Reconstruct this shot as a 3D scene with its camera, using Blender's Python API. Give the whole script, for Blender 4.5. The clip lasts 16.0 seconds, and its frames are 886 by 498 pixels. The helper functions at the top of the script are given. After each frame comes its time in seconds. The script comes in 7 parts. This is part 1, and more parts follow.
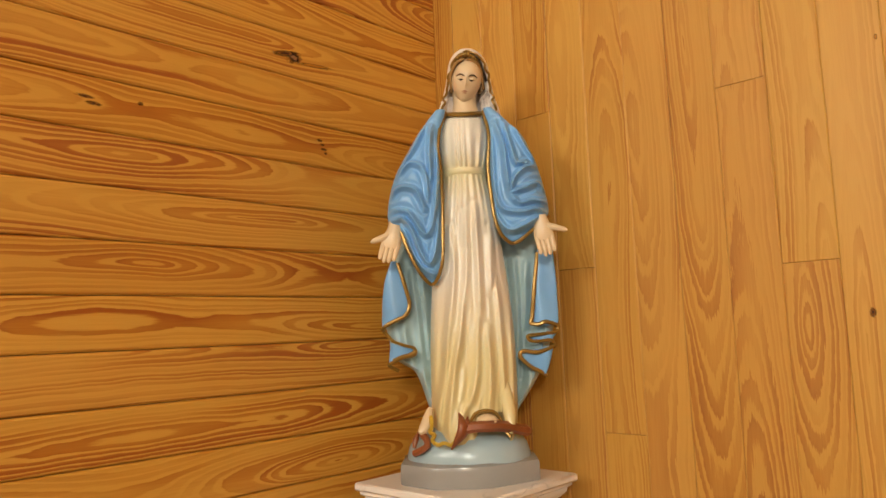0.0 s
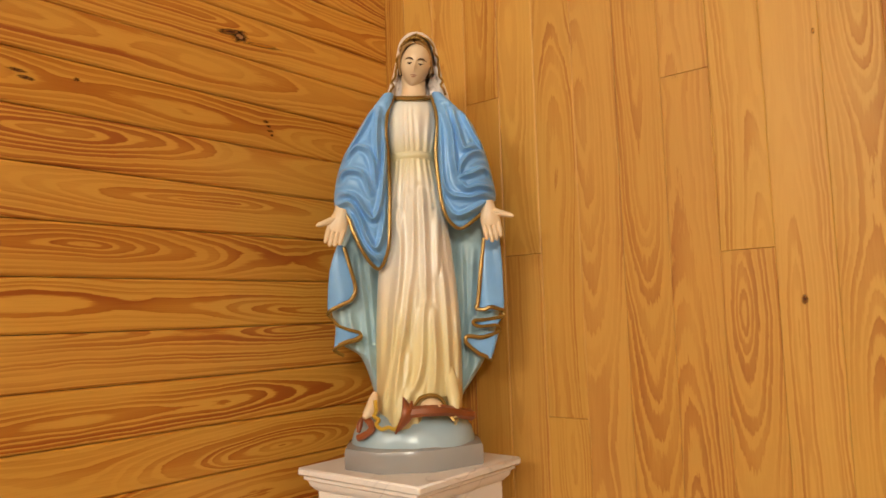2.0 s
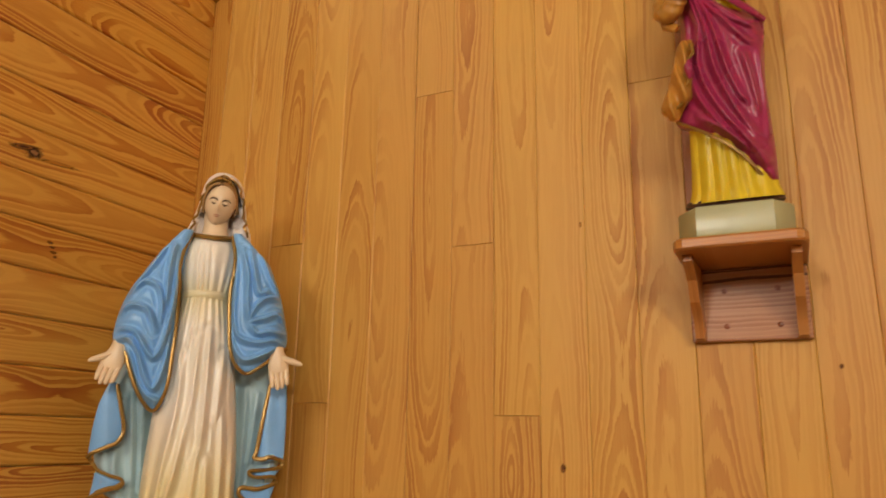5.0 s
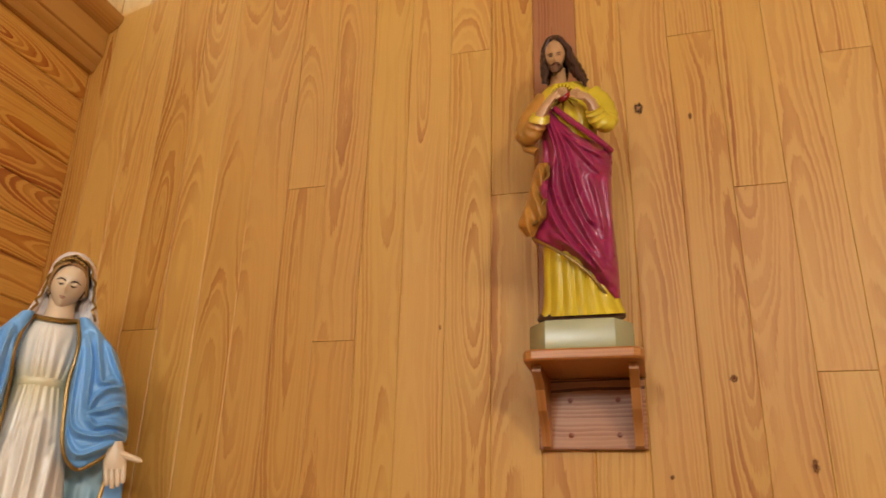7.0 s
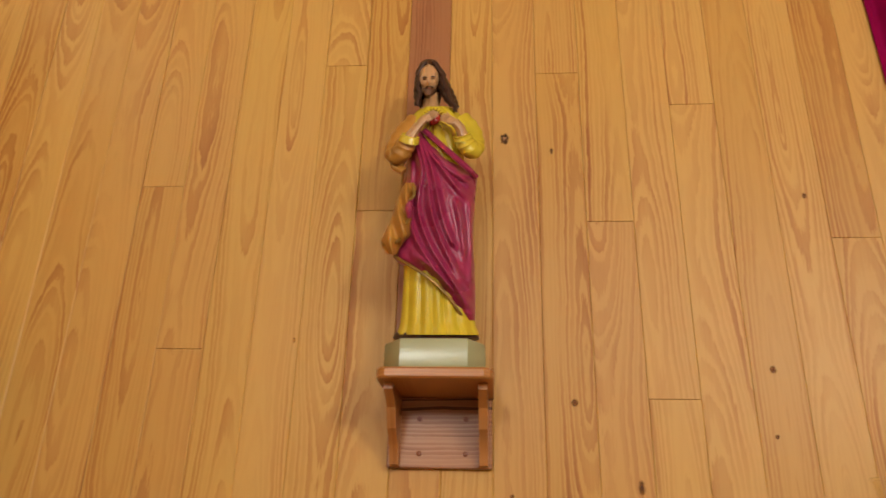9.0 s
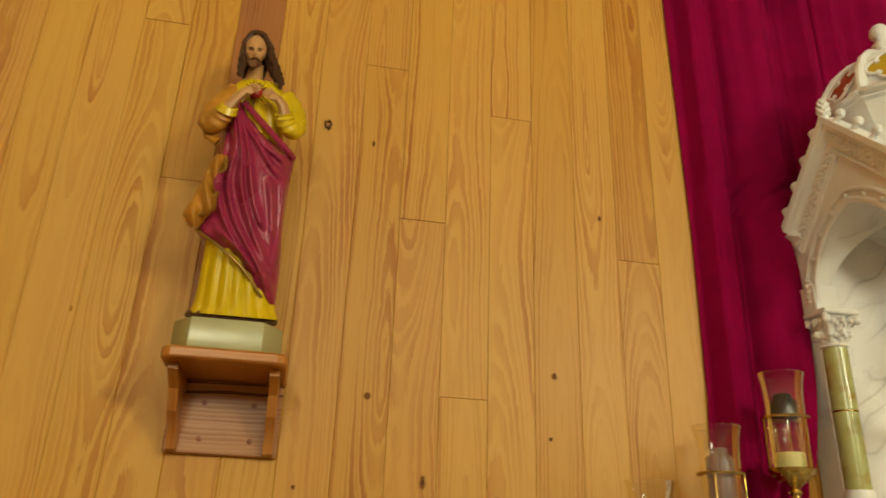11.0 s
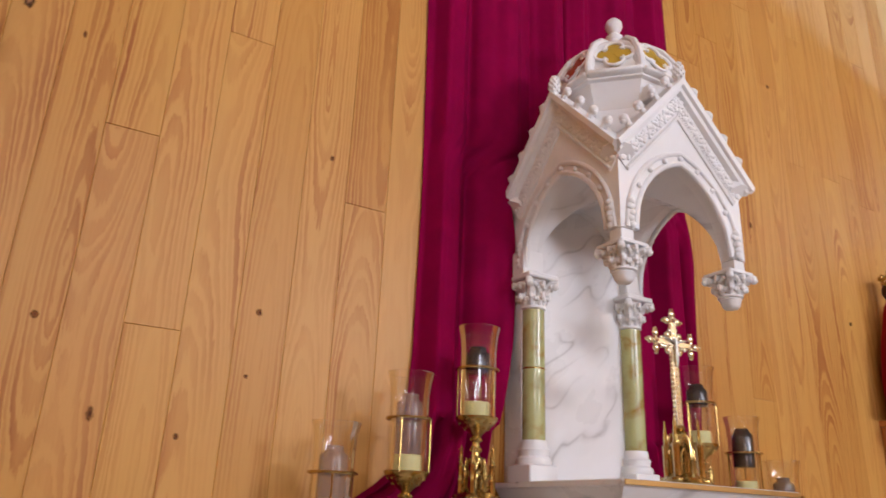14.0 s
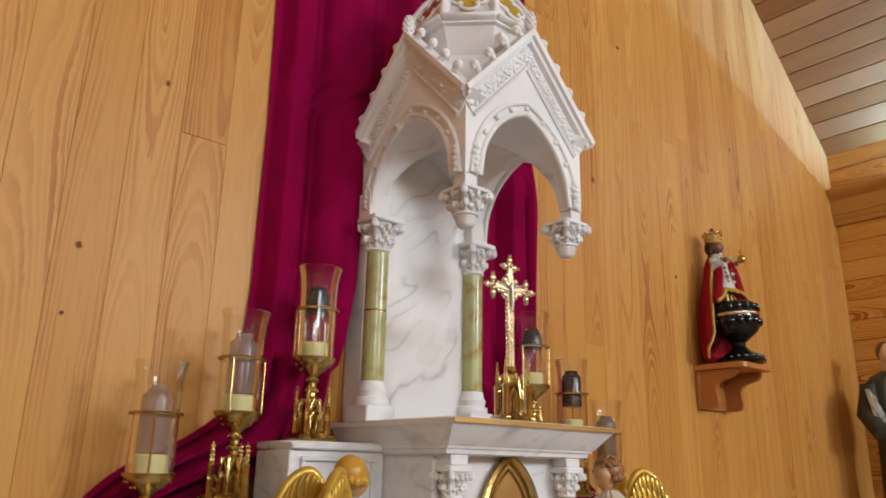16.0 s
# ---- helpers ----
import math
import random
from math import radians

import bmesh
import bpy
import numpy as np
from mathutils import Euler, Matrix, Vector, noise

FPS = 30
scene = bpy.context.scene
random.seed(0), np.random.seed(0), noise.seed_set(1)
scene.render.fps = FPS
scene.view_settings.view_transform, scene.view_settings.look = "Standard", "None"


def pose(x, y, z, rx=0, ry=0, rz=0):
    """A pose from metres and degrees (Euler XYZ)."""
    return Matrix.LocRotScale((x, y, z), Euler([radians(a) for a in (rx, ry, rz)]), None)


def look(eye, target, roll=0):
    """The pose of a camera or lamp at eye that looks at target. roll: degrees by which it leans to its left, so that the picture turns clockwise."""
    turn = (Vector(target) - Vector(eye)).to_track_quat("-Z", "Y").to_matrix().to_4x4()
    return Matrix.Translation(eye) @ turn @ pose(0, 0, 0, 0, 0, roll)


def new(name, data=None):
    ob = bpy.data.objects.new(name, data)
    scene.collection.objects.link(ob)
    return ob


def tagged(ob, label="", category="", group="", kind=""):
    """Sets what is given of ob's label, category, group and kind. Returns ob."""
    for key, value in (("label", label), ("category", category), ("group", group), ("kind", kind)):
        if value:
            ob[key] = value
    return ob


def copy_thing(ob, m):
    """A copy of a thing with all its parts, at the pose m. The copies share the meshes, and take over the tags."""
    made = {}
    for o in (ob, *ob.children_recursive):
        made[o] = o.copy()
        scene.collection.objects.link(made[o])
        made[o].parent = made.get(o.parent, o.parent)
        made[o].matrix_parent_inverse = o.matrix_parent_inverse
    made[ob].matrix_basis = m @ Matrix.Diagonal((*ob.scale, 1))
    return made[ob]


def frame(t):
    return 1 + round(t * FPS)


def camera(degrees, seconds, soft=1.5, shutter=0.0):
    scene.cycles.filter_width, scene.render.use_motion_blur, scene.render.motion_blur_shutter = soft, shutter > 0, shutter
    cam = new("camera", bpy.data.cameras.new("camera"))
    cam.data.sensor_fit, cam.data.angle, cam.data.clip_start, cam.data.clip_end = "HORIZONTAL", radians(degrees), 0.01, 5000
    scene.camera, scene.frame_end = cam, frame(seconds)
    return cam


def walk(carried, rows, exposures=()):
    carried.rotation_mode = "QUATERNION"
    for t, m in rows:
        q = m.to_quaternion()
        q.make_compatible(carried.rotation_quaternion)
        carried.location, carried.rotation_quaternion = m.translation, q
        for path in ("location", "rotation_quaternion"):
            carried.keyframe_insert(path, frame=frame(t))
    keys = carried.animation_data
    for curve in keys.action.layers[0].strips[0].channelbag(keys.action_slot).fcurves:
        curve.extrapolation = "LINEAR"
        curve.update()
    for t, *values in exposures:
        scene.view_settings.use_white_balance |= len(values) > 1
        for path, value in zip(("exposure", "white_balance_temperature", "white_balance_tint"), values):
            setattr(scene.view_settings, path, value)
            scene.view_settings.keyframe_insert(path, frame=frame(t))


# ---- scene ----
cam = camera(62.0, 16.0, shutter=0.5)
PATH = [
    (0, (0.069, 0.236, 1.466), (-1.284, 1.693, 1.686), -2.2),
    (0.5, (0.064, 0.237, 1.452), (-1.28, 1.706, 1.647), -2.2),
    (1, (0.059, 0.239, 1.436), (-1.265, 1.725, 1.632), -2.1),
    (1.5, (0.071, 0.249, 1.444), (-1.234, 1.753, 1.631), -2.0),
    (2, (0.087, 0.258, 1.46), (-1.181, 1.794, 1.64), -1.9),
    (2.5, (0.107, 0.268, 1.475), (-1.11, 1.843, 1.666), -1.6),
    (3, (0.122, 0.276, 1.48), (-1.027, 1.896, 1.718), -1.0),
    (3.5, (0.142, 0.276, 1.495), (-0.936, 1.934, 1.79), -0.4),
    (4, (0.153, 0.269, 1.505), (-0.844, 1.964, 1.871), 0.2),
    (6.5, (0.232, 0.23, 1.58), (-0.357, 2.021, 2.246), 1.5),
    (7, (0.237, 0.225, 1.581), (-0.269, 2.024, 2.293), 1.5),
    (7.5, (0.242, 0.222, 1.588), (-0.185, 2.033, 2.323), 1.4),
    (8, (0.247, 0.227, 1.582), (-0.103, 2.045, 2.338), 1.4),
    (8.5, (0.243, 0.223, 1.577), (-0.011, 2.054, 2.342), 1.4),
    (11, (0.263, 0.239, 1.574), (0.612, 2.053, 2.338), 2.1),
    (11.5, (0.28, 0.247, 1.572), (0.735, 2.038, 2.338), 2.2),
    (12, (0.315, 0.24, 1.568), (0.858, 2.006, 2.332), 2.2),
    (12.5, (0.353, 0.241, 1.563), (0.988, 1.981, 2.319), 2.3),
    (13, (0.396, 0.263, 1.551), (1.127, 1.968, 2.298), 2.6),
    (13.5, (0.425, 0.269, 1.546), (1.251, 1.942, 2.268), 2.6),
    (14, (0.451, 0.273, 1.541), (1.367, 1.911, 2.233), 2.4),
    (14.5, (0.475, 0.268, 1.536), (1.475, 1.869, 2.196), 2.2),
    (15, (0.487, 0.264, 1.539), (1.573, 1.823, 2.164), 1.9),
    (15.5, (0.499, 0.266, 1.535), (1.666, 1.776, 2.133), 1.5),
    (16, (0.512, 0.265, 1.531), (1.756, 1.723, 2.101), 1.1),
]
EXPOSURES = [(0.0, 0.10, 7800, 4), (2.0, 0.14, 7750, 6), (4.0, -0.04, 7700, 8), (6.5, -0.13, 7000, 8), (8.5, -0.11, 6350, 6), (11.0, -0.33, 9200, -13),
             (11.5, -0.37, 8700, -12), (12.0, -0.24, 6900, 5), (13.0, -0.23, 5900, 15), (14.0, -0.25, 5900, 16), (15.0, -0.25, 5750, 14), (16.0, -0.29, 5950, 6)]
walk(cam, [(t, look(eye, target, roll)) for t, eye, target, roll in PATH], EXPOSURES)

# ---- world and lights ----
world = bpy.data.worlds.new("world")
scene.world = world
world.use_nodes = True
world.node_tree.nodes["Background"].inputs["Color"].default_value = (0.9, 0.75, 0.55, 1)
world.node_tree.nodes["Background"].inputs["Strength"].default_value = 0.02


def area_lamp(name, eye, target, power, sx, sy, colour, spread=180):
    data = bpy.data.lights.new(name, "AREA")
    data.energy, data.shape, data.size, data.size_y = power, "RECTANGLE", sx, sy
    data.color, data.spread = colour, radians(spread)
    ob = new(name, data)
    ob.matrix_world = look(eye, target)
    return ob


LAMP, COOL = (1.0, 0.99, 0.97), (0.34, 0.76, 2.3)
# broad ceiling floods of the nave, behind and above the visitor
area_lamp("ceiling_flood", (5.0, -5.4, 4.0), (0.9, 2.1, 2.2), 385, 1.6, 1.0, LAMP)
area_lamp("ceiling_flood", (1.9, -7.2, 5.2), (1.9, 2.1, 2.2), 172, 2.6, 1.6, LAMP)
area_lamp("ceiling_flood", (-1.1, -5.6, 3.6), (0.6, 2.1, 2.2), 122, 1.3, 0.9, LAMP)
# cove strips on both eaves cornices, shining up
for side in (-1, 1):
    x = 1.967 + side * 3.655
    area_lamp("cove_strip", (x, -2.75, 3.378), (x, -2.75, 9), 510, 0.016, 8.7, COOL)

# ---- materials ----
def ramp(nt, fac, stops, mode="LINEAR"):
    n = nt.nodes.new("ShaderNodeValToRGB")
    n.color_ramp.interpolation = mode
    els = n.color_ramp.elements
    while len(els) < len(stops):
        els.new(0.5)
    for e, (p, c) in zip(els, stops):
        e.position = p
        e.color = (*c, 1) if len(c) == 3 else c
    nt.links.new(fac, n.inputs[0])
    return n.outputs["Color"]


def math_node(nt, op, a, b=0.0, c=0.0):
    n = nt.nodes.new("ShaderNodeMath")
    n.operation = op
    for k, q in enumerate((a, b, c)):
        if isinstance(q, (int, float)):
            n.inputs[k].default_value = q
        else:
            nt.links.new(q, n.inputs[k])
    return n.outputs[0]


def combine(nt, x, y, z):
    n = nt.nodes.new("ShaderNodeCombineXYZ")
    for k, q in enumerate((x, y, z)):
        if isinstance(q, (int, float)):
            n.inputs[k].default_value = q
        else:
            nt.links.new(q, n.inputs[k])
    return n.outputs[0]


def noise_node(nt, vec, scale, detail=3.0, rough=0.5, distort=0.0):
    n = nt.nodes.new("ShaderNodeTexNoise")
    n.inputs["Scale"].default_value, n.inputs["Detail"].default_value = scale, detail
    n.inputs["Roughness"].default_value, n.inputs["Distortion"].default_value = rough, distort
    if vec is not None:
        nt.links.new(vec, n.inputs["Vector"])
    return n.outputs["Fac"]


def mix_colour(nt, fac, a, b, mode="MIX"):
    n = nt.nodes.new("ShaderNodeMix")
    n.data_type, n.blend_type = "RGBA", mode
    for k, q in ((0, fac), (6, a), (7, b)):
        if isinstance(q, (int, float)):
            n.inputs[k].default_value = q
        elif isinstance(q, tuple):
            n.inputs[k].default_value = (*q, 1)
        else:
            nt.links.new(q, n.inputs[k])
    return n.outputs[2]


def base_material(name):
    m = bpy.data.materials.new(name)
    m.use_nodes = True
    nt = m.node_tree
    return m, nt, nt.nodes["Principled BSDF"]


def bump(nt, bsdf, height, strength, distance=0.002):
    n = nt.nodes.new("ShaderNodeBump")
    n.inputs["Strength"].default_value, n.inputs["Distance"].default_value = strength, distance
    nt.links.new(height, n.inputs["Height"])
    nt.links.new(n.outputs[0], bsdf.inputs["Normal"])


def pine(name, light, dark, deep, spacing=0.0075, contrast=1.0, rough=0.42, wander=0.06, coarse=1.0, vary=0.16, along="z", island=False, fray_by=0.45):
    """Varnished pine, sawn flat: growth rings round a pith line that drifts along the board."""
    m, nt, bsdf = base_material(name)
    tex = nt.nodes.new("ShaderNodeTexCoord")
    sep = nt.nodes.new("ShaderNodeSeparateXYZ")
    nt.links.new(tex.outputs["Object"], sep.inputs[0])
    info = nt.nodes.new("ShaderNodeObjectInfo")
    rnd = info.outputs["Random"]
    x, z = sep.outputs[0], sep.outputs[2]
    if island:
        # one mesh of many boards that lie along y on a slope
        rnd = nt.nodes.new("ShaderNodeNewGeometry").outputs["Random Per Island"]
        x, z = math_node(nt, "MULTIPLY", sep.outputs[2], 1.45), sep.outputs[1]
    if along == "x":
        x, z = z, x
    shift = math_node(nt, "MULTIPLY", rnd, 137.0)
    zz = math_node(nt, "ADD", z, shift)
    rnd2 = math_node(nt, "FRACT", math_node(nt, "MULTIPLY", rnd, 71.3))
    rnd3 = math_node(nt, "FRACT", math_node(nt, "MULTIPLY", rnd, 391.7))
    # the pith's distance under the face, and its drift sideways
    slow = noise_node(nt, combine(nt, shift, math_node(nt, "MULTIPLY", zz, 0.62 * coarse), 3.0), 1.0, 1.5, 0.45)
    depth = math_node(nt, "MULTIPLY", math_node(nt, "SUBTRACT", slow, 0.44), wander * 6.0)
    side = noise_node(nt, combine(nt, 8.0, math_node(nt, "MULTIPLY", zz, 0.8), shift), 1.0, 1.0, 0.4)
    v = math_node(nt, "ADD", x, math_node(nt, "MULTIPLY", math_node(nt, "SUBTRACT", side, 0.5), 0.09))
    v = math_node(nt, "ADD", v, math_node(nt, "MULTIPLY", math_node(nt, "SUBTRACT", rnd2, 0.5), 0.085))
    wob = noise_node(nt, combine(nt, math_node(nt, "MULTIPLY", x, 13.0), shift, math_node(nt, "MULTIPLY", zz, 5.0)), 1.0, 2.0, 0.45)
    r = math_node(nt, "SQRT", math_node(nt, "ADD", math_node(nt, "POWER", v, 2.0), math_node(nt, "POWER", depth, 2.0)))
    r = math_node(nt, "ADD", r, math_node(nt, "MULTIPLY", math_node(nt, "SUBTRACT", wob, 0.5), 0.016))
    count = math_node(nt, "MULTIPLY", r, 1.0 / spacing)
    count = math_node(nt, "ADD", count, math_node(nt, "MULTIPLY", noise_node(nt, combine(nt, math_node(nt, "MULTIPLY", count, 0.55), shift, 1.0), 1.0, 1.0), 1.6))
    # the edge of each ring is frayed along the fibres
    fray = noise_node(nt, combine(nt, math_node(nt, "MULTIPLY", x, 260.0), shift, math_node(nt, "MULTIPLY", zz, 16.0)), 1.0, 3.0, 0.65)
    count = math_node(nt, "ADD", count, math_node(nt, "MULTIPLY", math_node(nt, "SUBTRACT", fray, 0.5), fray_by))
    ring = math_node(nt, "FRACT", count)
    wn = nt.nodes.new("ShaderNodeTexWhiteNoise")
    wn.noise_dimensions = "2D"
    nt.links.new(combine(nt, math_node(nt, "FLOOR", count), shift, 0.0), wn.inputs["Vector"])
    strength = math_node(nt, "MULTIPLY_ADD", wn.outputs["Value"], 0.85, 0.15)
    bands = ramp(nt, ring, [(0.0, (0, 0, 0)), (0.32, (0.06, 0.06, 0.06)), (0.44, (0.66, 0.66, 0.66)), (0.80, (0.78, 0.78, 0.78)), (0.94, (1, 1, 1)), (1.0, (0, 0, 0))])
    bands = math_node(nt, "MULTIPLY", bands, strength)
    patch = noise_node(nt, combine(nt, math_node(nt, "MULTIPLY", x, 9.0), shift, math_node(nt, "MULTIPLY", zz, 1.1)), 1.0, 2.0, 0.5)
    amount = ramp(nt, patch, [(0.36, (0.16, 0.16, 0.16)), (0.66, (1, 1, 1))])
    fac = math_node(nt, "MULTIPLY", math_node(nt, "MULTIPLY", bands, amount), contrast)
    fibre = noise_node(nt, combine(nt, math_node(nt, "MULTIPLY", x, 420.0), shift, math_node(nt, "MULTIPLY", zz, 9.0)), 1.0, 2.0, 0.6)
    fac = math_node(nt, "ADD", fac, math_node(nt, "MULTIPLY", math_node(nt, "SUBTRACT", fibre, 0.5), 0.40))
    col = ramp(nt, fac, [(0.0, light), (0.55, dark), (1.0, deep)])
    # boards differ in tone, and each one drifts along its length
    drift = noise_node(nt, combine(nt, shift, math_node(nt, "MULTIPLY", zz, 0.7), math_node(nt, "MULTIPLY", x, 4.0)), 1.0, 2.0, 0.5)
    tone = math_node(nt, "ADD", math_node(nt, "MULTIPLY", rnd3, vary), math_node(nt, "MULTIPLY", drift, 0.16))
    col = mix_colour(nt, tone, col, (0.64, 0.39, 0.18), "MULTIPLY")
    col = mix_colour(nt, math_node(nt, "MULTIPLY", rnd2, vary * 0.5), col, (0.72, 0.40, 0.14))
    nt.links.new(col, bsdf.inputs["Base Color"])
    gloss = math_node(nt, "ADD", math_node(nt, "MULTIPLY", fac, 0.10), rough)
    nt.links.new(gloss, bsdf.inputs["Roughness"])
    bsdf.inputs["Specular IOR Level"].default_value = 0.3
    bump(nt, bsdf, math_node(nt, "ADD", math_node(nt, "MULTIPLY", fac, 0.6), fibre), 0.10, 0.0008)
    return m


def paint(name, colour, rough=0.35, spots=0.10, scale=60.0, metal=0.0, spec=0.5, relief=0.008, blend=None):
    """Brushed paint or enamel with slight unevenness at two scales."""
    m, nt, bsdf = base_material(name)
    tex = nt.nodes.new("ShaderNodeTexCoord")
    vec = tex.outputs["Object"]
    big = noise_node(nt, vec, scale * 0.22, 3.0, 0.5)
    fine = noise_node(nt, vec, scale * 2.5, 4.0, 0.6)
    low = tuple(c * (1 - 2.2 * spots) for c in colour)
    high = tuple(min(1.0, c * (1 + spots)) for c in colour)
    col = ramp(nt, big, [(0.32, low), (0.62, colour), (0.8, high)])
    col = mix_colour(nt, math_node(nt, "MULTIPLY", fine, spots), col, low)
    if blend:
        # the colour is multiplied by a ramp over height, with soft edges
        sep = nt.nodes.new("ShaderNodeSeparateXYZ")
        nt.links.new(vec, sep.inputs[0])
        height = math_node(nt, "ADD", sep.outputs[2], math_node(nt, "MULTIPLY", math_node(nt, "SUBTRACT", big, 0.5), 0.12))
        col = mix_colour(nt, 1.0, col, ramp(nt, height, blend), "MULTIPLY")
    nt.links.new(col, bsdf.inputs["Base Color"])
    nt.links.new(math_node(nt, "ADD", math_node(nt, "MULTIPLY", big, 0.12), rough - 0.06), bsdf.inputs["Roughness"])
    bsdf.inputs["Metallic"].default_value = metal
    bsdf.inputs["Specular IOR Level"].default_value = spec
    bump(nt, bsdf, fine, relief, 0.002)
    return m


def stone(name, colour, vein, scale=4.0, amount=0.8, rough=0.25, width=0.035, cloud=0.1, stretch=(2.4, 1.0, 0.5)):
    """Veined marble or onyx."""
    m, nt, bsdf = base_material(name)
    tex = nt.nodes.new("ShaderNodeTexCoord")
    mp = nt.nodes.new("ShaderNodeMapping")
    mp.vector_type = "TEXTURE"
    mp.inputs["Rotation"].default_value, mp.inputs["Scale"].default_value = (0.35, 0.8, 0.2), tuple(1 / q for q in stretch)
    nt.links.new(tex.outputs["Object"], mp.inputs["Vector"])
    vec = mp.outputs[0]
    warp = nt.nodes.new("ShaderNodeTexNoise")
    warp.inputs["Scale"].default_value, warp.inputs["Detail"].default_value = scale, 2.5
    nt.links.new(vec, warp.inputs["Vector"])
    vmath = nt.nodes.new("ShaderNodeVectorMath")
    vmath.operation = "MULTIPLY_ADD"
    nt.links.new(warp.outputs["Color"], vmath.inputs[0])
    vmath.inputs[1].default_value = (0.13, 0.13, 0.10)
    nt.links.new(vec, vmath.inputs[2])
    n = noise_node(nt, vmath.outputs[0], scale * 0.8, 2.0, 0.5)
    line = math_node(nt, "ABSOLUTE", math_node(nt, "SUBTRACT", n, 0.5))
    veins = ramp(nt, line, [(0.0, (1, 1, 1)), (width * 0.5, (0.5, 0.5, 0.5)), (width * 1.2, (0.16, 0.16, 0.16)), (width * 5.0, (0, 0, 0))])
    where = ramp(nt, noise_node(nt, vec, scale * 1.3, 3.0), [(0.40, (0, 0, 0)), (0.66, (1, 1, 1))])
    cloudy = noise_node(nt, vec, scale * 1.4, 4.0, 0.55)
    col = mix_colour(nt, math_node(nt, "MULTIPLY", cloudy, cloud), colour, vein)
    col = mix_colour(nt, math_node(nt, "MULTIPLY", math_node(nt, "MULTIPLY", veins, where), amount), col, vein)
    nt.links.new(col, bsdf.inputs["Base Color"])
    nt.links.new(math_node(nt, "ADD", math_node(nt, "MULTIPLY", cloudy, 0.12), rough), bsdf.inputs["Roughness"])
    bump(nt, bsdf, noise_node(nt, vec, 130.0, 3.0), 0.04, 0.001)
    return m


def clear_glass(name, tint, alpha, rough=0.03):
    """Thin clear glass: a glossy film over a see-through body."""
    m, nt, bsdf = base_material(name)
    nt.nodes.remove(bsdf)
    out = nt.nodes["Material Output"]
    gl, tr, mx = (nt.nodes.new(k) for k in ("ShaderNodeBsdfGlossy", "ShaderNodeBsdfTransparent", "ShaderNodeMixShader"))
    gl.inputs["Roughness"].default_value = rough
    gl.inputs["Color"].default_value = (1, 1, 1, 1)
    tr.inputs["Color"].default_value = (*tint, 1)
    fr = nt.nodes.new("ShaderNodeFresnel")
    fr.inputs["IOR"].default_value = 1.5
    nt.links.new(math_node(nt, "MULTIPLY_ADD", math_node(nt, "POWER", fr.outputs[0], 1.4), 0.6, alpha), mx.inputs[0])
    nt.links.new(tr.outputs[0], mx.inputs[1])
    nt.links.new(gl.outputs[0], mx.inputs[2])
    nt.links.new(mx.outputs[0], out.inputs["Surface"])
    return m


def murky(name, colour, cover):
    """Translucent moulded plastic: part body colour, part see-through."""
    m, nt, bsdf = base_material(name)
    out = nt.nodes["Material Output"]
    tex = nt.nodes.new("ShaderNodeTexCoord")
    n = noise_node(nt, tex.outputs["Object"], 30.0, 3.0)
    nt.links.new(ramp(nt, n, [(0.3, tuple(c * 0.85 for c in colour)), (0.7, colour)]), bsdf.inputs["Base Color"])
    bsdf.inputs["Roughness"].default_value = 0.2
    mx, tr = nt.nodes.new("ShaderNodeMixShader"), nt.nodes.new("ShaderNodeBsdfTransparent")
    mx.inputs[0].default_value = cover
    nt.links.new(tr.outputs[0], mx.inputs[1])
    nt.links.new(bsdf.outputs[0], mx.inputs[2])
    nt.links.new(mx.outputs[0], out.inputs["Surface"])
    return m


def velvet(name, colour, low):
    m, nt, bsdf = base_material(name)
    tex = nt.nodes.new("ShaderNodeTexCoord")
    n = noise_node(nt, tex.outputs["Object"], 6.0, 4.0, 0.6)
    f = noise_node(nt, tex.outputs["Object"], 420.0, 2.0, 0.6)
    nt.links.new(mix_colour(nt, math_node(nt, "MULTIPLY", f, 0.35), ramp(nt, n, [(0.35, low), (0.65, colour)]), low), bsdf.inputs["Base Color"])
    bsdf.inputs["Roughness"].default_value = 0.85
    bsdf.inputs["Specular IOR Level"].default_value = 0.05
    bsdf.inputs["Sheen Weight"].default_value = 0.04
    bsdf.inputs["Sheen Tint"].default_value = (*colour, 1)
    bump(nt, bsdf, f, 0.15, 0.001)
    return m


